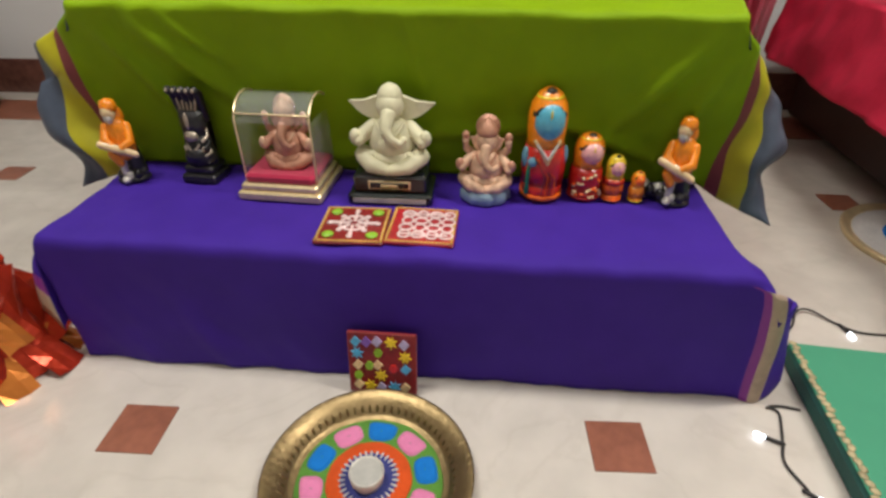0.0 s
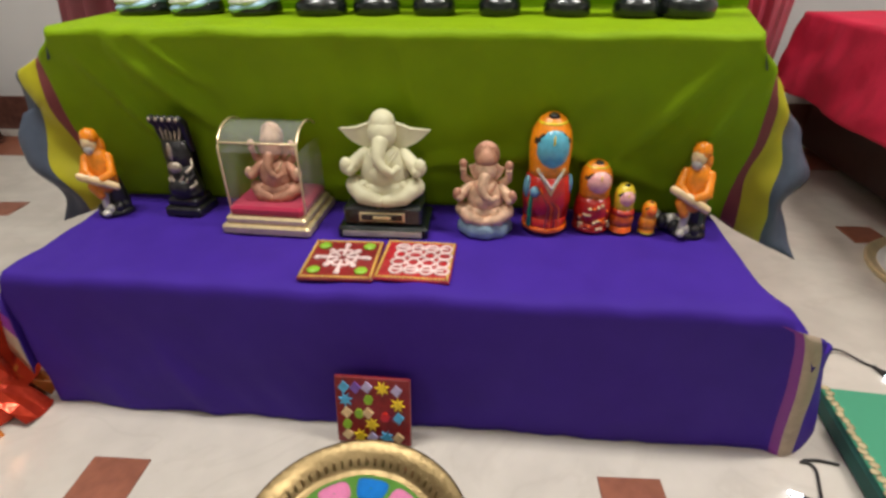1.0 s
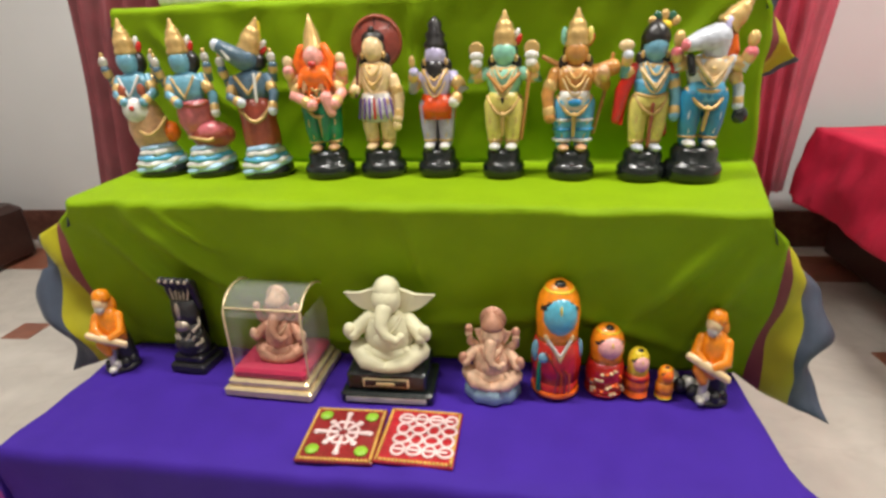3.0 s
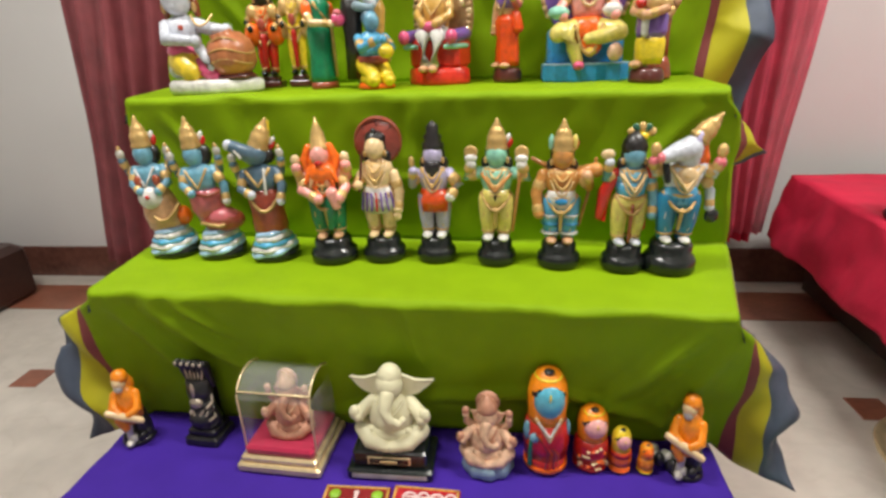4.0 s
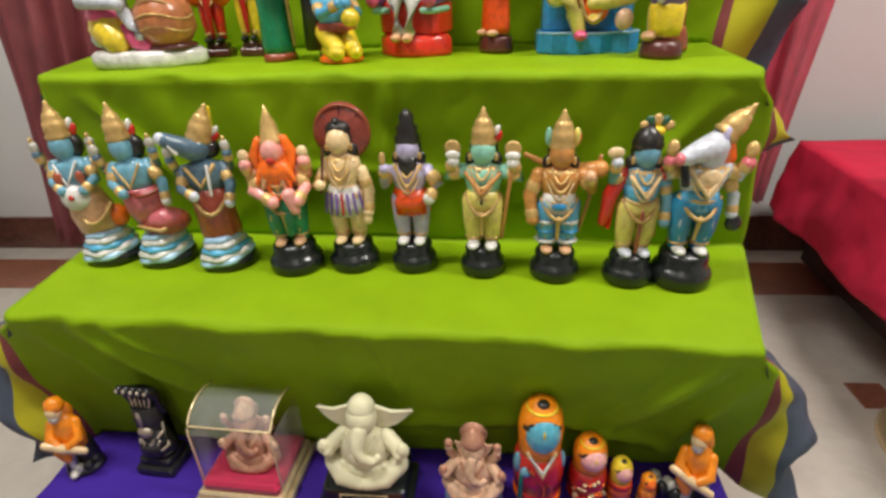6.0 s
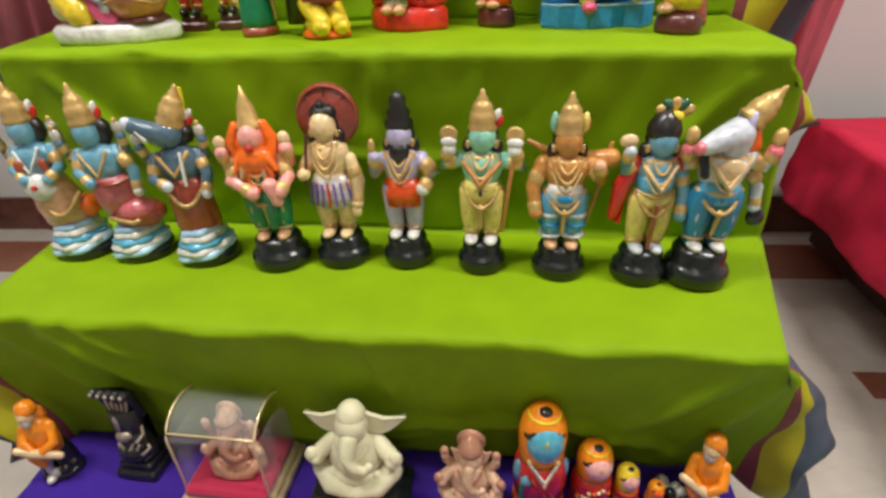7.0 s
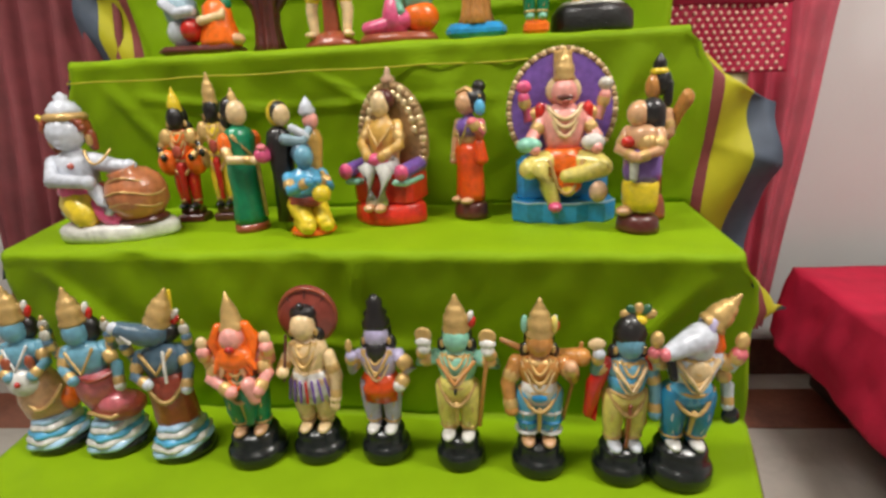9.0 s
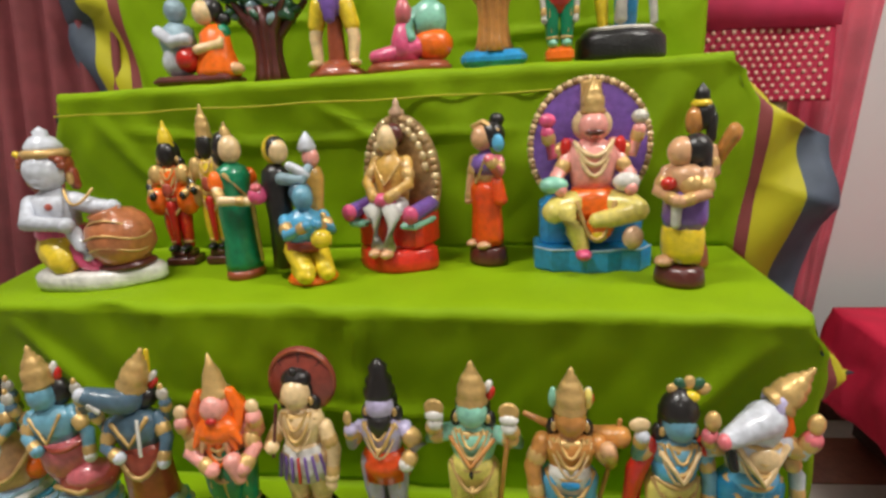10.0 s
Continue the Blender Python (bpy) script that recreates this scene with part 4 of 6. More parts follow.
# ---- third shelf ----
def doll_crawling():
    b = Shape()
    b.lathe([(0.106, 0), (0.112, 0.006), (0.112, 0.024), (0.104, 0.031), (0.001, 0.033)], WHITE, (0, 0, 0), 40, sy=0.56, ripple=0.035, lobes=5)
    b.limb([(-0.094, 0.012, 0.052), (-0.085, 0.004, 0.060)], [0.019, 0.022], GREYWHITE)
    b.limb([(-0.072, 0.004, 0.070), (-0.048, -0.026, 0.062), (-0.040, -0.034, 0.050)], [0.034, 0.033, 0.026], LEMON)
    b.limb([(-0.040, 0.004, 0.070), (-0.006, -0.020, 0.056)], [0.030, 0.024], LEMON)
    b.limb([(-0.020, -0.020, 0.062), (0.006, -0.034, 0.046), (0.016, -0.036, 0.042)], [0.022, 0.018, 0.014], HOTPINK)
    b.lathe([(0.040, 0.084), (0.044, 0.094), (0.040, 0.106), (0.034, 0.110)], HOTPINK, (-0.056, 0, 0), 20, sy=0.8, ripple=0.05, lobes=9)
    b.lathe([(0.036, 0.100), (0.037, 0.120), (0.041, 0.146), (0.037, 0.160), (0.016, 0.174), (0.012, 0.180)], GREYWHITE, (-0.055, -0.002, 0), 22, sy=0.78)
    b.ell((-0.056, -0.008, 0.205), (0.033, 0.032, 0.034), GREYWHITE)
    b.ell((-0.056, -0.020, 0.192), (0.022, 0.018, 0.017), GREYWHITE)
    b.ell((-0.055, 0.008, 0.212), (0.038, 0.033, 0.034), RUST)
    for q in range(9):
        a = math.pi * q / 8
        b.ell((-0.056 + 0.035 * math.cos(a), -0.022 + 0.010 * abs(math.cos(a)), 0.214 + 0.021 * math.sin(a)), (0.008, 0.009, 0.008), RUST)
    for sx in (-1, 1):
        b.ell((-0.056 + sx * 0.035, 0.0, 0.190), (0.006, 0.007, 0.012), GOLD)
        b.limb([(-0.056 + sx * 0.032, 0.010, 0.200), (-0.056 + sx * 0.036, 0.012, 0.176)], [0.012, 0.008], RUST)
    b.lathe([(0.035, 0), (0.037, 0.007), (0.031, 0.014)], GOLD, (-0.055, 0.002, 0.228), 20, ripple=0.04, lobes=10)
    b.lathe([(0.028, 0), (0.029, 0.012), (0.020, 0.024), (0.011, 0.030), (0.012, 0.036), (0.001, 0.044)], GREYWHITE, (-0.055, 0.002, 0.236), 18)
    b.limb([(-0.094, 0.004, 0.226), (-0.106, 0.002, 0.236)], [0.008, 0.005], LEMON, 8)
    arm(b, [(-0.020, -0.006, 0.152), (0.022, -0.014, 0.140), (0.052, -0.018, 0.138)], GREYWHITE, 0.015, cuff=False)
    arm(b, [(-0.088, -0.012, 0.150), (-0.082, -0.042, 0.122), (-0.012, -0.050, 0.116)], GREYWHITE, 0.0145, cuff=False)
    b.ell((-0.046, -0.034, 0.146), 0.006, BRICK)
    b.limb(arc(0.172, 0.148, 0.024, -0.018, -0.036, 9), 0.0026, GOLD, 6)
    b.limb([(-0.010, -0.038, 0.100), (0.006, -0.046, 0.076), (0.012, -0.046, 0.060)], [0.013, 0.012, 0.010], GREYWHITE)
    b.lathe([(0.030, -0.050), (0.048, -0.034), (0.056, -0.006), (0.054, 0.016), (0.042, 0.036), (0.026, 0.046), (0.028, 0.052), (0.001, 0.052)], CLAY, (0.052, -0.012, 0.086), 28, M=pose(0, 0, 0, 12, -16, 0))
    b.lathe([(0.046, 0), (0.048, 0.006), (0.036, 0.014)], BROWN, (0.054, -0.008, 0.031), 22)
    for z, k in ((0.116, 0.046), (0.092, 0.056), (0.070, 0.053)):
        b.limb([(0.052 + k * math.cos(radians(a)), -0.012 + k * math.sin(radians(a)), z + 0.006 * math.sin(radians(3 * a))) for a in range(-170, 1, 17)], 0.0020, GOLD, 5)
    return b


def doll_drummer(skin, sash, crown_h):
    b = Shape()
    b.box((0, 0, 0.008), (0.070, 0.055, 0.016), BROWN, 0.003)
    b.box((0, 0, 0.022), (0.050, 0.042, 0.012), BROWN, 0.003)
    figure(b, 0.028, skin, RED if sash else LEMON, hair=HAIR, torso=ORANGE if sash else LEMON, chain=True, w=0.88, h=1.06, head=HAIR)
    for sx in (-1, 1):
        b.ell((sx * 0.034, -0.010, 0.128), (0.026, 0.022, 0.028) if sash else (0.014, 0.014, 0.020), ORANGE if sash else GOLD)
        b.ell((sx * 0.030, -0.006, 0.178), (0.018, 0.016, 0.020), GOLD)
        arm(b, [(sx * 0.036, 0, 0.175), (sx * 0.050, -0.010, 0.155), (sx * 0.034, -0.030, 0.140)], skin, 0.009)
    b.ell((0, -0.030, 0.150), (0.012, 0.006, 0.014), BRICK)
    b.limb([(0, -0.026, 0.12), (0, -0.022, 0.05)], [0.010, 0.006], RED)
    crown(b, (0, 0, 0.228), crown_h, LEMON if sash else GOLD, 0, False)
    return b


def doll_green_sari():
    b = Shape()
    b.lathe([(0.036, 0), (0.038, 0.005), (0.036, 0.016), (0.001, 0.018)], RUST, (0, 0, 0), 22, sy=0.8)
    b.lathe([(0.034, 0.014), (0.035, 0.03), (0.031, 0.08), (0.034, 0.12), (0.032, 0.138), (0.026, 0.150), (0.030, 0.170), (0.032, 0.186), (0.026, 0.200), (0.010, 0.210)], EMERALD, (0, 0, 0), 24, sy=0.78, ripple=0.04, lobes=9)
    b.limb([(-0.024, -0.016, 0.19), (0.014, -0.028, 0.14), (0.02, -0.026, 0.03)], [0.005, 0.005, 0.004], GOLD, 6)
    b.ell((0, -0.002, 0.232), (0.020, 0.022, 0.025), CREAM)
    b.ell((0.0, 0.012, 0.238), (0.023, 0.021, 0.027), HAIR)
    b.ell((0.0, 0.032, 0.218), (0.014, 0.014, 0.018), HAIR)
    crown(b, (0, 0.004, 0.246), 0.5, GOLD, 0, False)
    for sx in (-1, 1):
        b.ell((sx * 0.034, 0, 0.176), (0.013, 0.014, 0.022), ORANGE)
        arm(b, [(sx * 0.036, -0.004, 0.168), (sx * 0.040, -0.020, 0.148), (sx * 0.012, -0.058, 0.146)], CREAM, 0.009)
    b.ell((0.004, -0.066, 0.154), (0.018, 0.014, 0.016), HOTPINK)
    b.ell((0.0, -0.070, 0.168), (0.010, 0.010, 0.008), PINK)
    return b


def doll_kneeling():
    b = Shape()
    b.lathe([(0.042, 0), (0.044, 0.004), (0.038, 0.012), (0.001, 0.014)], ORANGE, (0.004, 0.004, 0.0), 22, sy=1.05)
    for sx in (-1, 1):
        b.limb([(sx * 0.016, 0.030, 0.018), (sx * 0.017, -0.006, 0.022), (sx * 0.018, -0.036, 0.020)], [0.013, 0.018, 0.016], LEMON)
        b.limb([(sx * 0.016, -0.034, 0.026), (sx * 0.018, 0.002, 0.044), (sx * 0.016, 0.022, 0.052)], [0.016, 0.020, 0.022], LEMON)
        b.ell((sx * 0.016, 0.044, 0.012), (0.011, 0.014, 0.010), AZURE)
        b.limb([(sx * 0.020, -0.040, 0.030), (sx * 0.026, 0.0, 0.026)], 0.004, RED, 6)
    b.lathe([(0.032, 0.052), (0.036, 0.060), (0.031, 0.070)], BRICK, (0.0, 0.012, 0), 20, ripple=0.05, lobes=9)
    b.lathe([(0.028, 0.064), (0.030, 0.080), (0.035, 0.100), (0.029, 0.114), (0.011, 0.124), (0.009, 0.130)], SKY, (0.0, 0.010, 0), 20, sy=0.85)
    b.ell((0.0, 0.002, 0.143), (0.018, 0.020, 0.022), BLUE_SKIN)
    b.ell((0.0, 0.012, 0.150), (0.020, 0.018, 0.020), SLATE_BLUE)
    b.lathe([(0.012, 0), (0.013, 0.008), (0.006, 0.016), (0.001, 0.020)], SLATE_BLUE, (0.0, 0.012, 0.164), 14)
    for sx in (-1, 1):
        arm(b, [(sx * 0.032, 0.006, 0.108), (sx * 0.036, -0.018, 0.086), (sx * 0.008, -0.042, 0.104)], SKY, 0.010)
    b.ell((0.012, -0.046, 0.080), (0.018, 0.016, 0.016), LEMON)
    b.limb([(0.030, -0.004, 0.110), (0.036, -0.006, 0.06)], [0.006, 0.004], GOLD, 6)
    # standing pair close behind
    b.lathe([(0.022, 0.02), (0.020, 0.11), (0.025, 0.165), (0.021, 0.190), (0.009, 0.200)], HAIR, (-0.030, 0.044, 0), 20, ripple=0.05)
    b.ell((-0.024, 0.034, 0.220), (0.017, 0.019, 0.021), CREAM)
    b.ell((-0.027, 0.044, 0.222), (0.021, 0.018, 0.025), LEMON)
    b.ell((-0.026, 0.040, 0.224), (0.019, 0.019, 0.022), HAIR)
    b.lathe([(0.016, 0.03), (0.015, 0.12), (0.021, 0.170), (0.016, 0.186), (0.007, 0.194)], OCHRE, (0.030, 0.040, 0), 18, ripple=0.05)
    b.ell((0.028, 0.028, 0.206), (0.015, 0.016, 0.018), FLESH)
    b.lathe([(0.014, 0), (0.016, 0.008), (0.010, 0.022), (0.001, 0.034)], GREYWHITE, (0.024, 0.030, 0.216), 14)
    b.limb([(-0.026, 0.020, 0.176), (0.004, 0.006, 0.170), (0.018, 0.012, 0.190)], [0.011, 0.010, 0.008], BLUEGREY)
    b.limb([(-0.012, 0.014, 0.196), (0.010, 0.010, 0.180)], [0.008, 0.010], GREYWHITE)
    return b


def doll_throne():
    b = Shape()
    b.lathe([(0.086, 0), (0.088, 0.006), (0.086, 0.034), (0.078, 0.040), (0.001, 0.041)], SCARLET, (0, 0.004, 0), 32, sy=0.74, ripple=0.03, lobes=4)
    b.box((0, 0.014, 0.072), (0.150, 0.100, 0.075), SCARLET, 0.012)
    b.lathe([(0.087, 0), (0.089, 0.008), (0.086, 0.016), (0.080, 0.022)], ANTIQUE, (0, 0.050, 0.160), 30, sy=1.35, M=pose(0, 0, 0, 90, 0, 0))
    b.lathe([(0.001, 0), (0.072, 0.002), (0.076, 0.008)], SCARLET, (0, 0.040, 0.165), 28, sy=1.3, M=pose(0, 0, 0, 90, 0, 0))
    for i in range(31):
        a = radians(-20 + 220 * i / 30)
        b.ell((0.080 * math.cos(a), 0.034, 0.162 + 0.108 * math.sin(a)), (0.0095, 0.010, 0.0095), GILT if i % 3 == 0 else ANTIQUE)
    for i in range(13):
        a = radians(10 + 160 * i / 12)
        b.ell((0.062 * math.cos(a), 0.030, 0.168 + 0.088 * math.sin(a)), (0.009, 0.008, 0.010), GILT)
    b.lathe([(0.014, 0), (0.016, 0.010), (0.006, 0.020), (0.007, 0.026), (0.001, 0.034)], BRONZE, (0, 0.034, 0.274), 12)
    for sx in (-1, 1):
        b.limb([(sx * 0.070, -0.050, 0.110), (sx * 0.070, 0.03, 0.116)], 0.015, VIOLET)
        b.lathe([(0.001, 0), (0.016, 0.002), (0.016, 0.008), (0.001, 0.010)], HOTPINK, (sx * 0.070, -0.058, 0.110), 14, M=pose(0, 0, 0, 90, 0, 0))
        b.box((sx * 0.060, -0.012, 0.088), (0.038, 0.094, 0.012), TEAL_SKIN, 0.004)
        b.limb([(sx * 0.016, -0.010, 0.118), (sx * 0.022, -0.052, 0.112), (sx * 0.014, -0.056, 0.050)], [0.021, 0.020, 0.014], WHITE)
        b.ell((sx * 0.014, -0.066, 0.038), (0.012, 0.020, 0.009), PEACH)
        arm(b, [(sx * 0.034, 0, 0.195), (sx * 0.048, -0.020, 0.158), (sx * 0.018, -0.050, 0.138)], OCHRE, 0.012)
    b.lathe([(0.032, 0.115), (0.034, 0.14), (0.040, 0.175), (0.038, 0.194), (0.016, 0.208), (0.011, 0.218)], OCHRE, (0, 0, 0), 20, sy=0.75)
    b.ell((0, -0.044, 0.132), (0.030, 0.016, 0.013), HOTPINK)
    b.limb([(-0.030, -0.018, 0.196), (0, -0.034, 0.155), (0.030, -0.018, 0.196)], 0.004, GOLD, 6)
    b.ell((-0.004, -0.004, 0.236), (0.021, 0.022, 0.026), CREAM)
    b.ell((0.002, 0.008, 0.244), (0.023, 0.020, 0.022), BROWN)
    return b


def doll_orange_sari():
    b = Shape()
    b.lathe([(0.033, 0), (0.034, 0.006), (0.032, 0.026), (0.028, 0.032), (0.001, 0.033)], BROWN, (0, 0, 0), 20, sy=0.85)
    for sx in (-1, 1):
        b.ell((sx * 0.012, -0.018, 0.038), (0.010, 0.016, 0.007), PEACH)
    b.lathe([(0.027, 0.036), (0.028, 0.05), (0.025, 0.10), (0.028, 0.135), (0.022, 0.150)], VERMILION, (0, 0, 0), 22, sy=0.8, ripple=0.05, lobes=8)
    b.limb([(0.024, 0, 0.15), (0.030, 0, 0.12)], [0.010, 0.012], VERMILION)
    b.lathe([(0.021, 0.148), (0.020, 0.160), (0.023, 0.168)], PEACH, (0, 0, 0), 18, sy=0.8)
    b.lathe([(0.023, 0.164), (0.027, 0.180), (0.024, 0.192), (0.010, 0.200), (0.008, 0.208)], VIOLET, (0, 0, 0), 18, sy=0.8)
    b.ell((-0.002, -0.003, 0.226), (0.018, 0.020, 0.023), PEACH)
    b.ell((0.006, 0.008, 0.232), (0.022, 0.020, 0.024), HAIR)
    b.ell((0.012, 0.014, 0.256), (0.011, 0.012, 0.012), HAIR)
    b.limb([(-0.014, -0.010, 0.246), (0.002, -0.006, 0.254), (0.022, 0.004, 0.238)], 0.005, GOLD, 6)
    b.ell((0.032, -0.004, 0.218), (0.011, 0.008, 0.015), SKY)
    arm(b, [(-0.026, 0, 0.188), (-0.032, -0.004, 0.150), (-0.032, -0.010, 0.112)], PEACH, 0.0075)
    arm(b, [(0.026, 0, 0.188), (0.036, -0.008, 0.168), (0.028, -0.018, 0.192)], PINK, 0.010)
    b.limb([(-0.016, -0.014, 0.192), (0, -0.022, 0.150), (0.016, -0.016, 0.192)], 0.003, GOLD, 6)
    return b


def doll_seated_arch():
    b = Shape()
    outline = [(-0.096, 0.052), (-0.097, -0.022), (-0.070, -0.046), (-0.040, -0.044), (-0.012, -0.058), (0.020, -0.058), (0.044, -0.046), (0.074, -0.050), (0.097, -0.024), (0.096, 0.052)]
    b.grid([[(x * q, y * q, z) for x, y in outline] for q, z in ((0.98, 0), (1.0, 0.004), (1.0, 0.034), (0.96, 0.040))], AZURE, True, True, False)
    b.limb([(x * 0.985, y * 0.985, 0.0385) for x, y in outline[1:9]], 0.0022, PALEBLUE, 6)
    b.box((0, 0.024, 0.075), (0.172, 0.068, 0.090), AZURE, 0.012)
    b.lathe([(0.096, 0), (0.100, 0.006), (0.096, 0.014)], VIOLET, (0, 0.042, 0.205), 32, sy=1.12, M=pose(0, 0, 0, 90, 0, 0))
    for i in range(49):
        a = radians(-32 + 244 * i / 48)
        b.ell((0.100 * math.cos(a), 0.032, 0.205 + 0.112 * math.sin(a)), (0.0066, 0.007, 0.0066), ANTIQUE if i % 2 else CREAM)
    b.box((0, 0.028, 0.285), (0.034, 0.012, 0.060), GOLD, 0.004)
    for sx in (-1, 1):
        b.limb([(sx * 0.020, -0.010, 0.112), (sx * 0.062, -0.040, 0.108), (sx * 0.066, -0.044, 0.104)], [0.026, 0.022, 0.020], PALEYELLOW)
        arm(b, [(sx * 0.036, 0.008, 0.208), (sx * 0.066, 0.004, 0.195), (sx * 0.074, -0.002, 0.232)], HOTPINK if sx < 0 else FLESH, 0.012)
        b.ell((sx * 0.074, -0.004, 0.252), (0.014, 0.010, 0.012), HOTPINK if sx < 0 else PEWTER)
        arm(b, [(sx * 0.034, 0.0, 0.198), (sx * 0.060, -0.014, 0.158), (sx * 0.056, -0.040, 0.140)], FLESH, 0.012)
    b.ell((-0.066, -0.036, 0.148), (0.024, 0.016, 0.015), TEAL_SKIN)
    b.ell((0.050, -0.034, 0.150), (0.022, 0.014, 0.016), WHITE)
    b.limb([(-0.046, -0.050, 0.104), (-0.032, -0.052, 0.075), (-0.022, -0.056, 0.046)], [0.020, 0.017, 0.013], PALEYELLOW)
    b.ell((-0.020, -0.066, 0.036), (0.013, 0.018, 0.010), HOTPINK)
    b.limb([(0.058, -0.046, 0.102), (0.020, -0.058, 0.094), (0.0, -0.060, 0.092)], [0.019, 0.016, 0.013], PALEYELLOW)
    b.lathe([(0.046, 0.088), (0.050, 0.104), (0.042, 0.126), (0.034, 0.138)], ORANGE, (0, -0.008, 0), 20, sy=0.75)
    b.ell((0.006, -0.052, 0.078), (0.024, 0.014, 0.022), ORANGE)
    b.ell((0.004, -0.058, 0.066), (0.014, 0.010, 0.012), LEMON)
    b.lathe([(0.032, 0.130), (0.036, 0.155), (0.044, 0.185), (0.040, 0.205), (0.016, 0.220)], FLESH, (0, 0, 0), 20, sy=0.7)
    for q in (0.205, 0.190, 0.172):
        b.limb(arc(0.215, q - 0.012, 0.030, -0.012, -0.033, 9), 0.0042, CREAM, 6)
    b.ell((0, -0.006, 0.240), (0.024, 0.024, 0.025), FLESH)
    b.ell((0, -0.026, 0.231), (0.016, 0.006, 0.005), BROWN)
    b.ell((0, -0.027, 0.223), (0.008, 0.005, 0.004), BRICK)
    for i in range(9):
        a = radians(15 + 150 * i / 8)
        b.ell((0.086 * math.cos(a), 0.034, 0.205 + 0.096 * math.sin(a)), (0.005, 0.005, 0.005), GILT)
    b.ell((0, 0.010, 0.242), (0.034, 0.020, 0.030), CREAM)
    for sx in (-1, 1):
        b.ell((sx * 0.044, -0.004, 0.205), (0.010, 0.010, 0.018), RED)
    crown(b, (0, 0, 0.260), 0.9, GOLD, 0, False)
    b.limb(arc(0.120, 0.060, 0.030, -0.052, -0.066, 9), 0.004, GOLD, 6)
    b.ell((0.058, -0.060, 0.062), (0.017, 0.012, 0.020), BRONZE)
    return b


def doll_embracing():
    b = Shape()
    b.lathe([(0.036, 0), (0.037, 0.006), (0.034, 0.024), (0.026, 0.030), (0.001, 0.031)], BROWN, (0, 0, 0), 20, sy=0.85)
    b.ell((-0.012, -0.020, 0.036), (0.014, 0.018, 0.009), PEACH)
    b.lathe([(0.026, 0.036), (0.030, 0.05), (0.031, 0.080), (0.026, 0.094)], LEMON, (0.002, 0, 0), 18, sy=0.8, ripple=0.04, lobes=7)
    b.lathe([(0.028, 0.086), (0.032, 0.10), (0.031, 0.126), (0.024, 0.142)], VIOLET, (0.002, 0, 0), 18, sy=0.8)
    b.limb([(0.004, -0.026, 0.128), (0.004, -0.026, 0.095)], [0.008, 0.007], WHITE)
    b.lathe([(0.024, 0.138), (0.028, 0.155), (0.030, 0.168), (0.014, 0.180)], PEACH, (0, 0, 0), 18, sy=0.8)
    b.ell((-0.006, -0.004, 0.196), (0.019, 0.020, 0.022), PEACH)
    b.ell((0.008, 0.008, 0.198), (0.022, 0.020, 0.024), HAIR)
    b.limb([(0.016, 0.010, 0.19), (0.016, 0.012, 0.16)], [0.014, 0.012], HAIR)
    b.ell((0.014, -0.010, 0.150), (0.018, 0.014, 0.018), GOLD)
    b.ell((-0.012, -0.022, 0.152), (0.012, 0.010, 0.010), RED)
    arm(b, [(-0.026, 0, 0.166), (-0.030, -0.016, 0.138), (0.006, -0.032, 0.130)], PEACH, 0.010)
    arm(b, [(0.028, 0, 0.166), (0.036, -0.010, 0.140), (0.014, -0.030, 0.130)], PEACH, 0.010)
    return b


def doll_topknot():
    b = Shape()
    b.lathe([(0.038, 0), (0.039, 0.006), (0.034, 0.030), (0.024, 0.05), (0.001, 0.052)], RUST, (0, 0, 0), 20)
    b.lathe([(0.026, 0.04), (0.024, 0.10), (0.028, 0.14), (0.024, 0.155)], RUST, (0, 0, 0), 18, sy=0.8, ripple=0.04)
    b.lathe([(0.024, 0.150), (0.030, 0.18), (0.032, 0.198), (0.014, 0.212), (0.009, 0.222)], PEACH, (0, 0, 0), 18, sy=0.75)
    b.ell((-0.008, -0.004, 0.242), (0.019, 0.021, 0.024), TAN)
    b.ell((0.004, 0.008, 0.250), (0.024, 0.022, 0.024), HAIR)
    b.limb([(0.020, 0.010, 0.245), (0.022, 0.010, 0.215)], [0.012, 0.010], HAIR)
    b.lathe([(0.020, 0), (0.021, 0.005), (0.016, 0.010)], LEMON, (0, 0.004, 0.264), 14)
    b.lathe([(0.016, 0), (0.014, 0.016), (0.005, 0.026), (0.001, 0.03)], HAIR, (0, 0.004, 0.270), 14)
    arm(b, [(-0.030, 0, 0.195), (-0.044, -0.014, 0.165), (-0.040, -0.036, 0.145)], PEACH, 0.010)
    arm(b, [(0.030, 0, 0.195), (0.042, -0.006, 0.160), (0.030, -0.026, 0.135)], PEACH, 0.010)
    b.limb([(0.020, 0.026, 0.15), (0.046, 0.020, 0.20), (0.064, 0.014, 0.222)], [0.008, 0.014, 0.016], TAN)
    return b


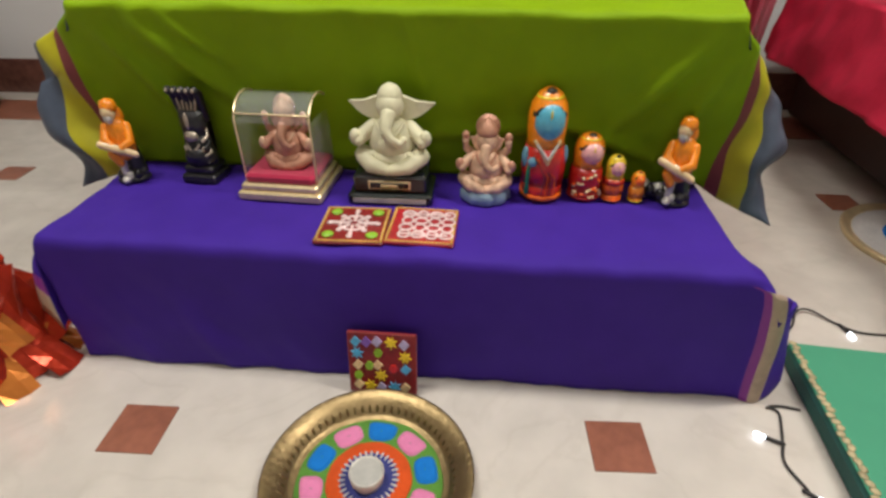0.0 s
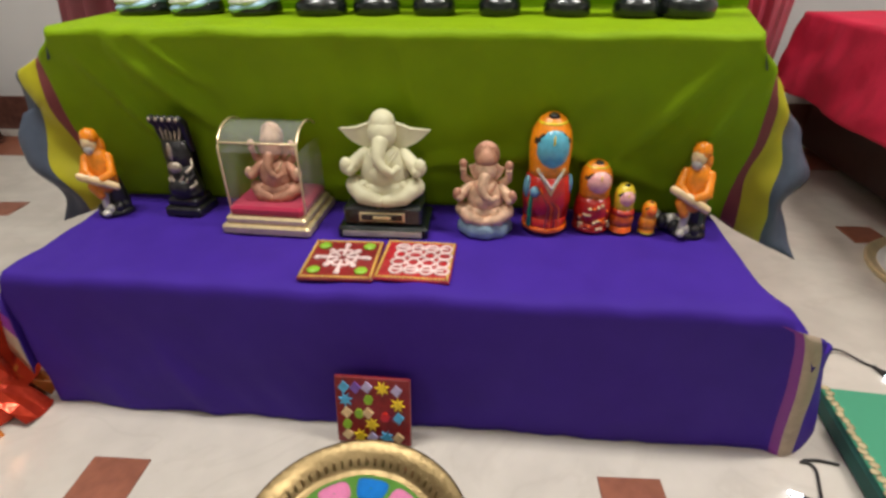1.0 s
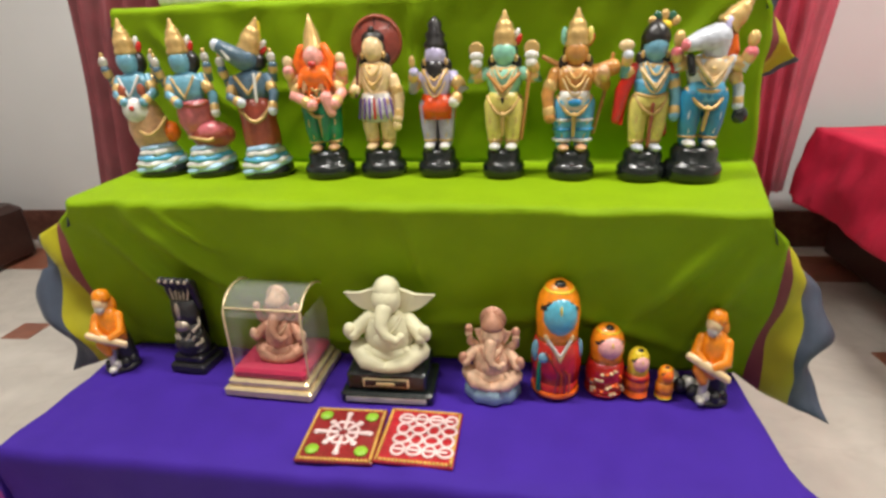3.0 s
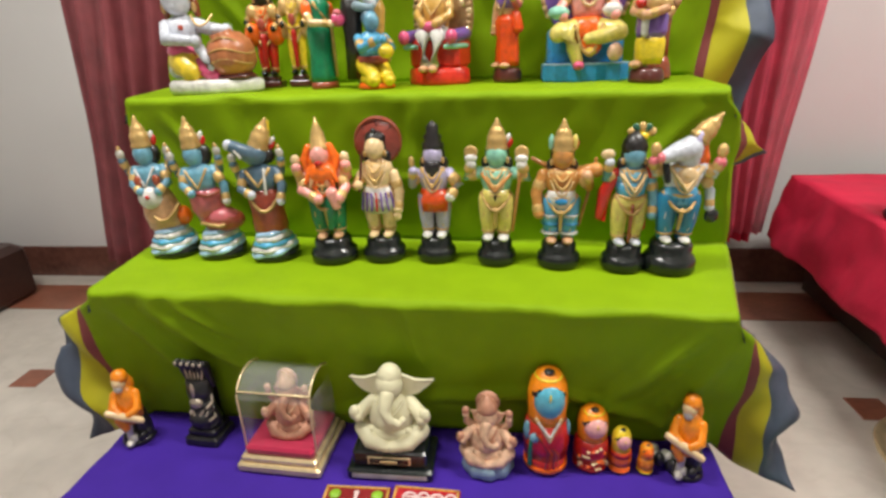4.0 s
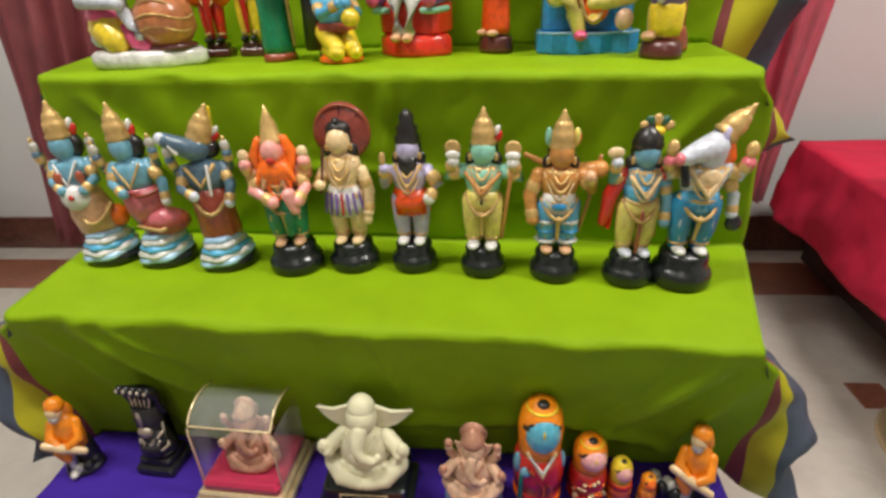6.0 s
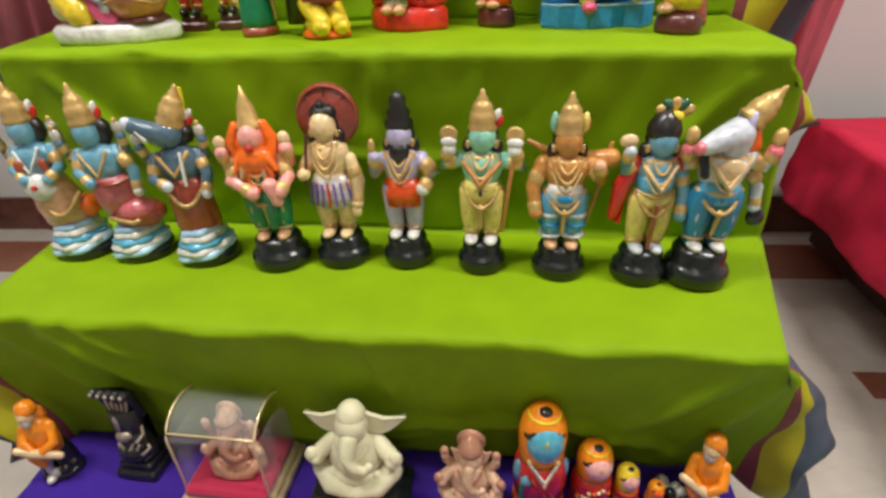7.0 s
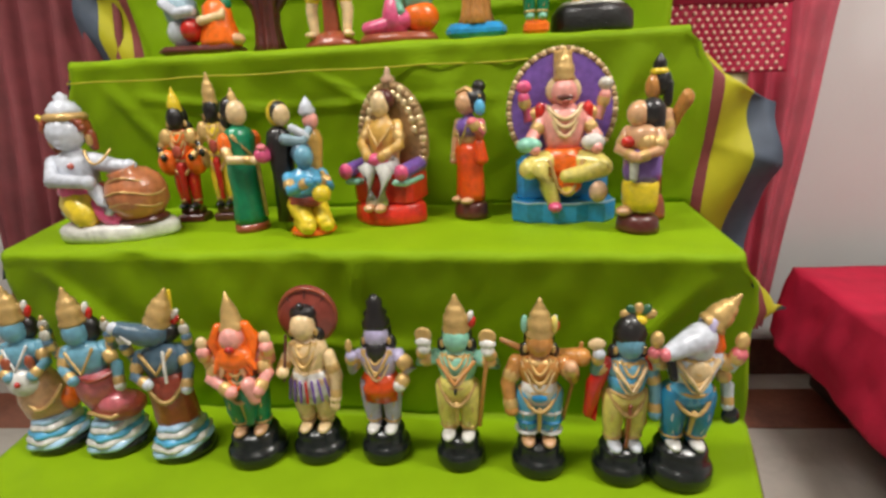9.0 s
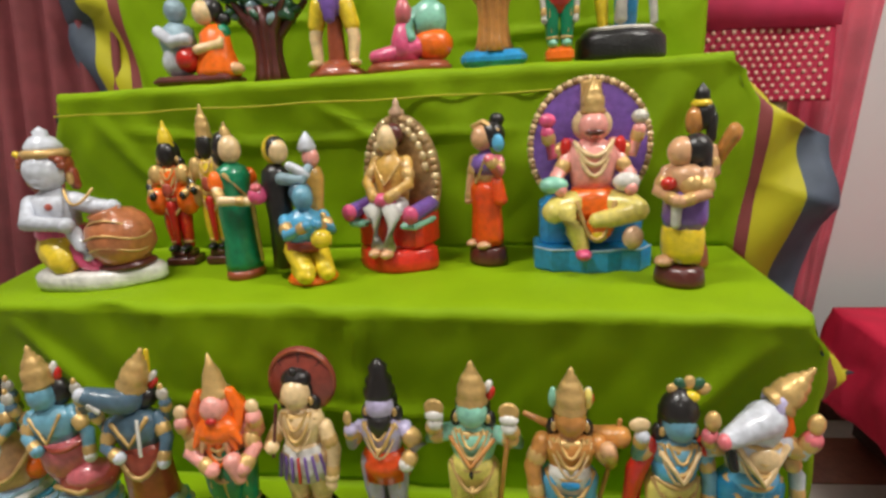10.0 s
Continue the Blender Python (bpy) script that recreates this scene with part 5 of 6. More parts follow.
for make, name, x, y, turn, k, stout, label in (
    (doll_crawling, "figurine", -0.488, 0.660, 8, 1.0, 1.0, "pale child figurine leaning on a clay pot, white base"),
    (lambda: doll_drummer(BLACK, True, 0.78), "figurine", -0.394, 0.770, 5, 1.0, 0.85, "dark figurine in orange with a yellow crown, square base"),
    (lambda: doll_drummer(BLACK, False, 0.9), "figurine", -0.316, 0.772, 5, 1.06, 0.70, "dark figurine in yellow with a tall gold crown"),
    (doll_green_sari, "figurine", -0.221, 0.680, 58, 0.975, 0.98, "standing lady figurine in a green sari holding flowers"),
    (doll_kneeling, "figurine", -0.090, 0.655, 35, 1.0, 1.0, "kneeling blue figurine in yellow before a standing pair"),
    (doll_throne, "figurine", 0.048, 0.735, -18, 0.965, 0.90, "seated figurine in cream and white on a red throne"),
    (doll_orange_sari, "figurine", 0.213, 0.748, -45, 0.985, 1.14, "slim lady figurine in an orange sari and violet blouse"),
    (doll_seated_arch, "figurine", 0.390, 0.724, 0, 0.98, 1.01, "seated many-armed figurine before a violet beaded arch"),
    (doll_embracing, "figurine", 0.508, 0.622, -45, 1.01, 1.03, "small figurine in violet and yellow with long black hair"),
    (doll_topknot, "figurine", 0.552, 0.712, -40, 0.98, 0.78, "tall figurine with black topknot and brown quiver"),
):
    put_doll(make(), name, x, y, SHELF3, turn, label, k, stout=stout)


# ---- fourth shelf, seen only in its lower half ----
def seated_pair():
    b = Shape()
    b.box((0.0, 0.0, 0.010), (0.17, 0.085, 0.020), BROWN, 0.008)
    b.ell((-0.045, 0.008, 0.05), (0.034, 0.034, 0.034), GREYWHITE)
    b.lathe([(0.030, 0.06), (0.038, 0.09), (0.034, 0.115), (0.012, 0.13)], BLUEGREY, (-0.042, 0.010, 0), 16, sy=0.8)
    b.ell((-0.036, 0.006, 0.150), (0.022, 0.022, 0.024), BLUEGREY)
    b.limb([(-0.07, -0.01, 0.11), (-0.03, -0.035, 0.085), (0.0, -0.03, 0.09)], 0.012, GREYWHITE)
    b.ell((-0.010, -0.014, 0.052), (0.026, 0.028, 0.026), RED)
    b.lathe([(0.044, 0.016), (0.046, 0.03), (0.034, 0.07), (0.030, 0.10), (0.012, 0.118)], ORANGE, (0.045, 0, 0), 18, sy=0.85, ripple=0.05)
    b.ell((0.078, -0.004, 0.030), (0.024, 0.020, 0.014), PEACH)
    b.limb([(0.062, 0, 0.10), (0.066, -0.022, 0.078), (0.020, -0.030, 0.068)], 0.010, CREAM)
    b.ell((0.064, 0.0, 0.102), (0.015, 0.015, 0.016), EMERALD)
    b.ell((0.030, -0.006, 0.140), (0.021, 0.021, 0.024), CREAM)
    b.ell((0.042, 0.006, 0.146), (0.025, 0.022, 0.024), HAIR)
    b.ell((0.060, 0.012, 0.128), (0.018, 0.014, 0.014), HAIR)
    return b


def toy_tree(trunk, leaf, base, spread, h, ribs):
    b = Shape()
    if base is not None:
        b.box((0, 0, 0.016), (0.15, 0.09, 0.032), base, 0.012)
    z = 0.03 if base is not None else 0.0
    b.lathe([(0.044, z), (0.036, z + 0.02), (0.031, z + 0.06), (0.036, z + 0.10), (0.046, z + h * 0.7)], trunk, (0, 0, 0), 64, ripple=0.10, lobes=ribs)
    for i in range(5):
        a = i * 1.26 + 0.3
        b.limb([(0, 0, z + 0.07), (0.05 * math.cos(a), 0.025 * math.sin(a), z + 0.115), (spread * math.cos(a), 0.04 * math.sin(a), z + h * 0.75)], [0.016, 0.012, 0.007], trunk)
    rnd = random.Random(3 + ribs)
    for i in range(70):
        a, q = rnd.uniform(0, 6.28), rnd.uniform(0.45, 1.0)
        c = (spread * q * math.cos(a), 0.055 * q * math.sin(a), z + h * rnd.uniform(0.48, 1.0) + 0.03 * q)
        b.ell(c, (0.020, 0.016, 0.010), leaf if i % 4 else BLUEGREY, (rnd.uniform(-40, 40), rnd.uniform(-40, 40), 0), 8, 5)
    return b


def standing_bent():
    b = Shape()
    b.lathe([(0.058, 0), (0.060, 0.008), (0.040, 0.022), (0.020, 0.034)], RUST, (0, 0, 0), 22, sy=0.7)
    b.limb([(0, 0.006, 0.02), (0, 0.006, 0.11)], [0.020, 0.016], RUST)
    for sx in (-1, 1):
        b.limb([(sx * 0.036, -0.006, 0.03), (sx * 0.040, 0, 0.075), (sx * 0.030, 0, 0.12)], [0.010, 0.013, 0.015], CREAM)
        b.ell((sx * 0.042, -0.016, 0.026), (0.012, 0.018, 0.008), CREAM)
        b.limb([(sx * 0.036, 0, 0.10), (sx * 0.026, 0, 0.135)], [0.017, 0.019], LEMON)
    b.lathe([(0.020, 0.115), (0.030, 0.13), (0.034, 0.17), (0.028, 0.19), (0.01, 0.20)], VIOLET, (0, 0, 0), 18, sy=0.75)
    b.limb([(0, -0.024, 0.15), (0, -0.026, 0.11)], [0.016, 0.012], VIOLET)
    b.ell((0, 0, 0.222), 0.023, TAN)
    b.ell((0, 0.008, 0.228), 0.024, HAIR)
    return b


def resting_pair():
    b = Shape()
    b.lathe([(0.085, 0), (0.088, 0.008), (0.078, 0.020), (0.001, 0.024)], RUST, (0, 0, 0), 26, sy=0.55)
    b.limb([(-0.066, -0.010, 0.032), (-0.02, -0.014, 0.036), (0.02, -0.010, 0.046)], [0.013, 0.018, 0.020], HOTPINK)
    b.lathe([(0.030, 0.022), (0.026, 0.06), (0.018, 0.085), (0.008, 0.095)], HOTPINK, (-0.006, -0.006, 0), 16)
    b.lathe([(0.016, 0.09), (0.017, 0.115), (0.008, 0.135), (0.001, 0.14)], PINK, (-0.004, -0.006, 0), 14)
    b.ell((0.050, 0.004, 0.050), (0.042, 0.034, 0.032), ORANGE)
    b.lathe([(0.030, 0.068), (0.034, 0.095), (0.032, 0.118), (0.012, 0.132)], TEAL_SKIN, (0.046, 0.006, 0), 16, sy=0.8)
    b.limb([(0.018, 0, 0.11), (0.006, -0.016, 0.08), (0.012, -0.022, 0.062)], 0.010, TEAL_SKIN)
    b.ell((0.046, 0.004, 0.150), 0.021, TEAL_SKIN)
    b.ell((0.048, 0.010, 0.158), 0.024, HAIR)
    return b


def small_red():
    b = Shape()
    b.box((0, 0, 0.014), (0.066, 0.060, 0.028), ORANGE, 0.008)
    figure(b, 0.028, TEAL_SKIN, EMERALD, torso=TEAL_SKIN, sash=None)
    b.lathe([(0.010, 0.085), (0.030, 0.105), (0.036, 0.14), (0.030, 0.155)], RED, (0, -0.006, 0), 16, sy=0.75)
    for sx in (-1, 1):
        arm(b, [(sx * 0.032, 0, 0.17), (sx * 0.040, -0.006, 0.13), (sx * 0.036, -0.014, 0.075)], PEWTER, 0.008)
    crown(b, (0, 0, 0.214), 0.8)
    return b


def dark_plinth():
    b = Shape()
    b.lathe([(0.082, 0), (0.086, 0.010), (0.084, 0.040), (0.072, 0.054), (0.001, 0.058)], ONYX, (0, 0, 0), 28, sy=0.6, ripple=0.03, lobes=5)
    b.lathe([(0.070, 0.054), (0.060, 0.062), (0.001, 0.064)], PEWTER, (0, 0, 0), 24, sy=0.6)
    b.lathe([(0.020, 0.06), (0.022, 0.12), (0.026, 0.17), (0.010, 0.20)], AZURE, (0.010, 0, 0), 16, sy=0.8)
    b.limb([(-0.032, -0.006, 0.065), (-0.036, 0, 0.11), (-0.026, 0.004, 0.17)], [0.010, 0.013, 0.014], LEMON)
    b.limb([(0.060, -0.010, 0.068), (0.056, -0.006, 0.12), (0.046, 0, 0.18)], [0.007, 0.008, 0.008], PEWTER)
    b.limb([(-0.004, -0.026, 0.075), (-0.002, -0.026, 0.13)], [0.012, 0.008], PEWTER)
    b.ell((0.006, 0, 0.222), 0.022, BLUE_SKIN)
    return b


for b, x, y, turn, stout, label in (
    (seated_pair(), -0.386, 0.915, 0, 1.0, "seated pair figurine in green and orange on a dark base"),
    (toy_tree(BROWN, LEAFY, None, 0.105, 0.21, 9), -0.246, 0.957, 0, 0.85, "toy clay tree with a brown trunk and green leaves"),
    (standing_bent(), -0.086, 0.911, 0, 1.0, "figurine in violet and yellow on a rust-brown base"),
    (resting_pair(), 0.062, 0.898, 0, 0.97, "pink and green resting pair figurine on a brown base"),
    (toy_tree(TAN, LEAFY, AZURE, 0.085, 0.22, 11), 0.228, 0.915, 0, 0.84, "toy tree with ribbed golden trunk on a blue base"),
    (small_red(), 0.350, 0.880, 0, 0.78, "small green figurine in red on an orange block"),
    (dark_plinth(), 0.468, 0.932, 0, 1.0, "figurine group in blue and yellow on a black plinth"),
):
    put_doll(b, "figurine", x, y, SHELF4, turn, label, 1.0, stout=stout)


# ---- lowest shelf ----
def seated_saint(side=0.0):
    b = Shape()
    for i in range(6 if side else 0):
        b.ell((side * (0.020 + 0.009 * i), -0.012 + 0.012 * (i % 3), 0.012 + 0.006 * (i % 2)), (0.015, 0.013, 0.014), PEWTER if i % 3 else ONYX, (0, 20, 35 * i), 8, 5)
    rnd = random.Random(5)
    b.lathe([(0.036, 0), (0.040, 0.004), (0.034, 0.010), (0.001, 0.012)], ONYX, (0.006, 0, 0), 20, sy=0.85)
    for i in range(7):
        a = i * 0.9
        b.ell((0.006 + 0.024 * math.cos(a), 0.020 * math.sin(a) - 0.002, 0.014), (0.013, 0.011, 0.011), PEWTER if i % 2 else ONYX, (0, 0, 40 * i), 9, 6)
    b.limb([(0.016, 0.010, 0.015), (0.014, 0.008, 0.055)], [0.024, 0.020], ONYX)
    b.limb([(-0.004, -0.022, 0.012), (-0.002, -0.020, 0.050)], [0.008, 0.009], PEWTER)
    b.ell((-0.004, -0.030, 0.010), (0.010, 0.016, 0.007), PEWTER)
    b.ell((0.002, -0.006, 0.062), (0.026, 0.028, 0.020), SAFFRON)
    b.limb([(-0.016, -0.024, 0.062), (-0.006, -0.026, 0.045)], [0.012, 0.010], SAFFRON)
    b.lathe([(0.027, 0.056), (0.028, 0.08), (0.027, 0.105), (0.020, 0.120), (0.008, 0.128)], SAFFRON, (0.004, 0, 0), 18, sy=0.85)
    b.limb([(0.026, -0.004, 0.108), (0.030, -0.020, 0.082), (0.010, -0.034, 0.074)], [0.011, 0.011, 0.009], SAFFRON)
    b.limb([(-0.020, -0.004, 0.108), (-0.026, -0.018, 0.088), (-0.010, -0.032, 0.078)], [0.011, 0.011, 0.009], SAFFRON)
    b.limb([(-0.036, -0.030, 0.084), (0.0, -0.036, 0.074), (0.036, -0.034, 0.060)], [0.007, 0.009, 0.007], CREAM)
    b.ell((-0.002, -0.006, 0.138), (0.0155, 0.017, 0.017), CREAM)
    b.ell((-0.003, -0.014, 0.128), (0.011, 0.010, 0.010), PEWTER)
    b.lathe([(0.018, -0.002), (0.019, 0.006), (0.015, 0.016), (0.001, 0.021)], SAFFRON, (0.001, -0.001, 0.143), 16)
    b.ell((0.010, 0.010, 0.128), (0.015, 0.012, 0.018), SAFFRON)
    return b


put_doll(seated_saint(), "figurine", -0.602, 0.250, SHELF1, 20, "seated figurine in saffron robe on grey rocks", 1.12, stout=0.78)
put_doll(seated_saint(-1.0), "figurine", 0.568, 0.258, SHELF1, -22, "seated figurine in saffron robe on silvery rocks", 1.12, stout=0.78)


def serpent_idol():
    b = Shape()
    b.box((0, 0, 0.010), (0.092, 0.082, 0.020), ONYX, 0.004)
    b.box((0, 0.002, 0.028), (0.078, 0.068, 0.016), ONYX, 0.004)
    b.lathe([(0.038, 0.034), (0.043, 0.05), (0.035, 0.075), (0.032, 0.10)], ONYX, (0, 0, 0), 18, sy=0.8)
    b.ell((0, -0.020, 0.058), (0.030, 0.020, 0.020), ONYX)
    b.limb(arc(0.075, 0.052, 0.024, -0.02, -0.034, 9), 0.004, SILVERED, 6)
    b.limb(arc(0.085, 0.068, 0.016, -0.02, -0.032, 7), 0.0035, SILVERED, 6)
    b.lathe([(0.031, 0.095), (0.035, 0.12), (0.031, 0.150)], ONYX, (0, 0, 0), 18, sy=0.7)
    b.ell((0, -0.014, 0.125), (0.017, 0.014, 0.024), ONYX)
    b.ell((0, -0.026, 0.132), (0.006, 0.004, 0.018), SILVERED)
    rows = [[((0.030 + 0.010 * f) * (2 * j / 8 - 1), 0.022 - 0.018 * f * f - 0.010 * abs(2 * j / 8 - 1), 0.05 + 0.135 * f) for j in range(9)] for f in (0, 0.25, 0.5, 0.75, 1.0)]
    b.grid(rows, ONYX, False)
    b.grid([[(x, y + 0.012, z) for x, y, z in r] for r in rows], ONYX, False)
    for i in range(5):
        x = -0.032 + 0.016 * i
        b.limb([(x * 0.9, 0.012, 0.130), (x, -0.002, 0.182), (x * 1.05, -0.014, 0.190)], [0.010, 0.011, 0.009], ONYX)
        b.ell((x * 1.05, -0.022, 0.192), (0.004, 0.004, 0.004), SILVERED)
        b.limb([(x * 0.8, -0.004, 0.178), (x * 0.5, -0.012, 0.135)], 0.003, SILVERED, 6)
    for i in range(4):
        b.limb([(0.030 - 0.004 * i, 0.0, 0.115 - 0.018 * i), (0.038, -0.012, 0.10 - 0.018 * i), (0.030, -0.026, 0.092 - 0.016 * i)], 0.0035, ONYX if i % 2 else SILVERED, 6)
    b.ell((0, -0.022, 0.100), (0.018, 0.012, 0.012), SILVERED)
    return b


put_doll(serpent_idol(), "figurine", -0.437, 0.272, SHELF1, -4, "black stone idol under a five-headed serpent hood", 1.05, stout=0.82)


def elephant_idol(main, trim, ears=1.0, halo=None, legs=None):
    b = Shape()
    legs = legs or main
    b.ell((0, -0.004, 0.026), (0.060, 0.038, 0.024), legs)
    for sx in (-1, 1):
        b.limb([(sx * 0.055, -0.010, 0.028), (sx * 0.036, -0.036, 0.018), (sx * 0.006, -0.042, 0.012)], [0.020, 0.017, 0.012], legs)
        b.limb([(sx * 0.036, 0, 0.084), (sx * 0.058, -0.012, 0.068), (sx * 0.062, -0.020, 0.062)], [0.015, 0.014, 0.012], main)
        b.ell((sx * 0.068, -0.020, 0.070), (0.012, 0.010, 0.016), trim)
        rows = []
        for i in range(6):
            f = i / 5
            rows.append([(sx * (0.018 + 0.066 * ears * f), 0.004 + 0.010 * f - 0.006 * math.sin(math.pi * f), 0.122 + 0.006 * f - 0.014 * math.sin(math.pi * f) * 0.5 + (0.023 * (1 - f) ** 0.8 + 0.0015) * (2 * j / 6 - 1)) for j in range(7)])
        b.grid(rows, main, False)
        b.grid([[(x, y + 0.007, z) for x, y, z in r] for r in rows], main, False)
        b.limb([(sx * 0.020, 0.006, 0.143), (sx * (0.020 + 0.030 * ears), 0.006, 0.132), (sx * (0.018 + 0.066 * ears), 0.014, 0.128)], [0.004, 0.004, 0.002], main, 8)
    b.lathe([(0.040, 0.03), (0.047, 0.05), (0.044, 0.074), (0.034, 0.094), (0.018, 0.102)], main, (0, 0, 0), 20, sy=0.78)
    b.ell((0, -0.024, 0.056), (0.026, 0.018, 0.024), main)
    b.ell((0, -0.006, 0.128), (0.027, 0.027, 0.028), main)
    b.ell((0, 0.0, 0.143), (0.024, 0.025, 0.026), main)
    b.limb([(0, -0.026, 0.118), (-0.004, -0.042, 0.096), (0.004, -0.046, 0.076), (0.022, -0.044, 0.066), (0.030, -0.040, 0.074)], [0.015, 0.012, 0.010, 0.008, 0.007], main)
    for sx in (-1, 1):
        b.ell((sx * 0.020, -0.040, 0.010), (0.013, 0.012, 0.008), trim)
        b.ell((sx * 0.036, -0.022, 0.030), (0.014, 0.012, 0.014), legs)
    b.limb(arc(0.096, 0.074, 0.026, -0.016, -0.036, 9), 0.004, trim, 6)
    if halo is not None:
        b.lathe([(0.026, 0), (0.028, 0.010), (0.020, 0.024), (0.008, 0.036), (0.001, 0.042)], halo, (0, -0.002, 0.146), 16)
        b.lathe([(0.001, 0), (0.030, 0.002), (0.032, 0.006), (0.001, 0.009)], halo, (0, 0.018, 0.160), 22, M=pose(0, 0, 0, 90, 0, 0))
        for sx in (-1, 1):
            b.limb([(sx * 0.034, 0.004, 0.088), (sx * 0.056, 0.006, 0.105), (sx * 0.056, -0.004, 0.128)], [0.012, 0.010, 0.009], main)
            b.ell((sx * 0.056, -0.004, 0.140), (0.010, 0.008, 0.012), trim)
    return b


# white elephant-headed idol on its own dark plinth
plinth = empty("plinth", pose(-0.006, 0.233, SHELF1, 0, 0, 1), "glossy black wooden plinth with a gilt name plate", "plinth")
Shape().box((0, 0, 0.013), (0.172, 0.112, 0.026), BLACK, 0.005).part("base", plinth)
Shape().box((0, 0.002, 0.044), (0.148, 0.094, 0.036), BLACK, 0.004).part("block", plinth)
Shape().box((0, -0.057, 0.014), (0.150, 0.002, 0.012), PEWTER, 0.001).part("rail", plinth, "dull grey metal rail")
Shape().box((0, -0.046, 0.044), (0.086, 0.003, 0.018), GILT, 0.001).part("plate_frame", plinth, "gilt plate frame")
Shape().box((0, -0.0485, 0.044), (0.078, 0.002, 0.012), BLACK, 0.0005).part("plate", plinth)
Shape().box((0, -0.050, 0.044), (0.034, 0.0016, 0.006), GILT, 0.0005).part("lettering_bar", plinth)
put_doll(elephant_idol(IVORY, IVORY, 0.98), "idol", -0.004, 0.237, SHELF1 + 0.062, 0, "ivory-white seated elephant-headed idol on a black plinth", 1.02, "idol")
put_doll(elephant_idol(BRONZE, COPPER, 0.4, COPPER, BRONZE).lathe([(0.062, 0), (0.068, 0.006), (0.066, 0.026), (0.058, 0.040), (0.045, 0.044)], BLUEGREY, (0, 0, -0.030), 24, sy=0.85, ripple=0.06, lobes=9), "idol", 0.186, 0.237, SHELF1 + 0.024, -4, "pinkish bronze elephant-headed idol on a blue-grey lotus base", 0.80, "idol", stout=0.94)

# the idol in its clear case
case = empty("display_case", pose(-0.232, 0.253, SHELF1, 0, 0, -2) @ Matrix.Diagonal((0.93, 0.93, 0.985, 1)), "gilt display case with crimson velvet under clear acrylic cover", "display case")
Shape().box((0, 0, 0.010), (0.192, 0.172, 0.020), GILT, 0.004).part("base", case)
Shape().box((0, 0, 0.027), (0.176, 0.156, 0.016), GILT, 0.004).part("step", case)
Shape().box((0, 0, 0.044), (0.160, 0.142, 0.022), VELVET, 0.006).part("cushion", case, "crimson velvet cushion")


def vault():
    """Clear roof bent over from front to back."""
    b = Shape()
    for off in (0.0, 0.003):
        rows = []
        for i in range(25):
            a = math.pi * (i / 24)
            rows.append([(x, -(0.062 - off) * math.cos(a) + 0.006, 0.160 + (0.046 - off) * math.sin(a)) for x in (-0.080, 0.080)])
        b.grid(rows, CLEAR, False)
    return b


vault().part("roof", case, "clear acrylic vaulted roof")
for sx in (-1, 1):
    Shape().box((sx * 0.080, 0.006, 0.098), (0.003, 0.124, 0.124), CLEAR, 0.0005).part("side_pane", case)
Shape().box((0, 0.068, 0.098), (0.158, 0.003, 0.124), CLEAR, 0.0005).part("back_pane", case)
for sx in (-1, 1):
    pts = [(sx * 0.082, -(0.063) * math.cos(math.pi * i / 12) + 0.006, 0.160 + 0.047 * math.sin(math.pi * i / 12)) for i in range(13)]
    Shape().limb([(sx * 0.082, -0.057, 0.036)] + pts, [0.0024] * 14, GILT, 6).part("edge", case, "gilt edge strip")
case_rail = Shape().limb([(-0.08, -0.052, 0.178), (0.08, -0.052, 0.178)], 0.0022, GILT, 6).part("rail", case)
put_doll(elephant_idol(COPPER, BRONZE, 0.45, BRONZE), "idol", -0.226, 0.250, SHELF1 + 0.0512, 0, "small copper elephant-headed idol inside the clear case", 0.78, "idol", stout=0.92)


# nesting dolls
def nesting(k, body, scarf, face, trim):
    b = Shape()
    prof = [(0.030, 0), (0.036, 0.006), (0.041, 0.035), (0.043, 0.065), (0.041, 0.092), (0.036, 0.112), (0.0345, 0.122), (0.0365, 0.142), (0.037, 0.165), (0.033, 0.190), (0.022, 0.209), (0.010, 0.217), (0.001, 0.219)]
    b.lathe(prof[:2], trim, seg=28)
    b.lathe(prof[1:3], body, seg=28)
    b.lathe([(0.0425, 0.008), (0.0415, 0.016)], trim, seg=28)
    b.lathe(prof[2:6], body, seg=28)
    b.lathe(prof[5:], scarf, seg=28)
    b.ell((0, -0.0050, 0.168), (0.0340, 0.0345, 0.0405), HAIR)
    b.ell((0.001, -0.0140, 0.161), (0.0300, 0.0335, 0.040), face)
    b.ell((0, -0.010, 0.214), (0.010, 0.010, 0.006), HAIR)
    b.lathe([(0.024, 0), (0.026, 0.003), (0.024, 0.006)], LEMON, (0, -0.001, 0.200), 24)
    b.ell((0.0, -0.0455, 0.182), (0.002, 0.003, 0.009), LEMON)
    return b


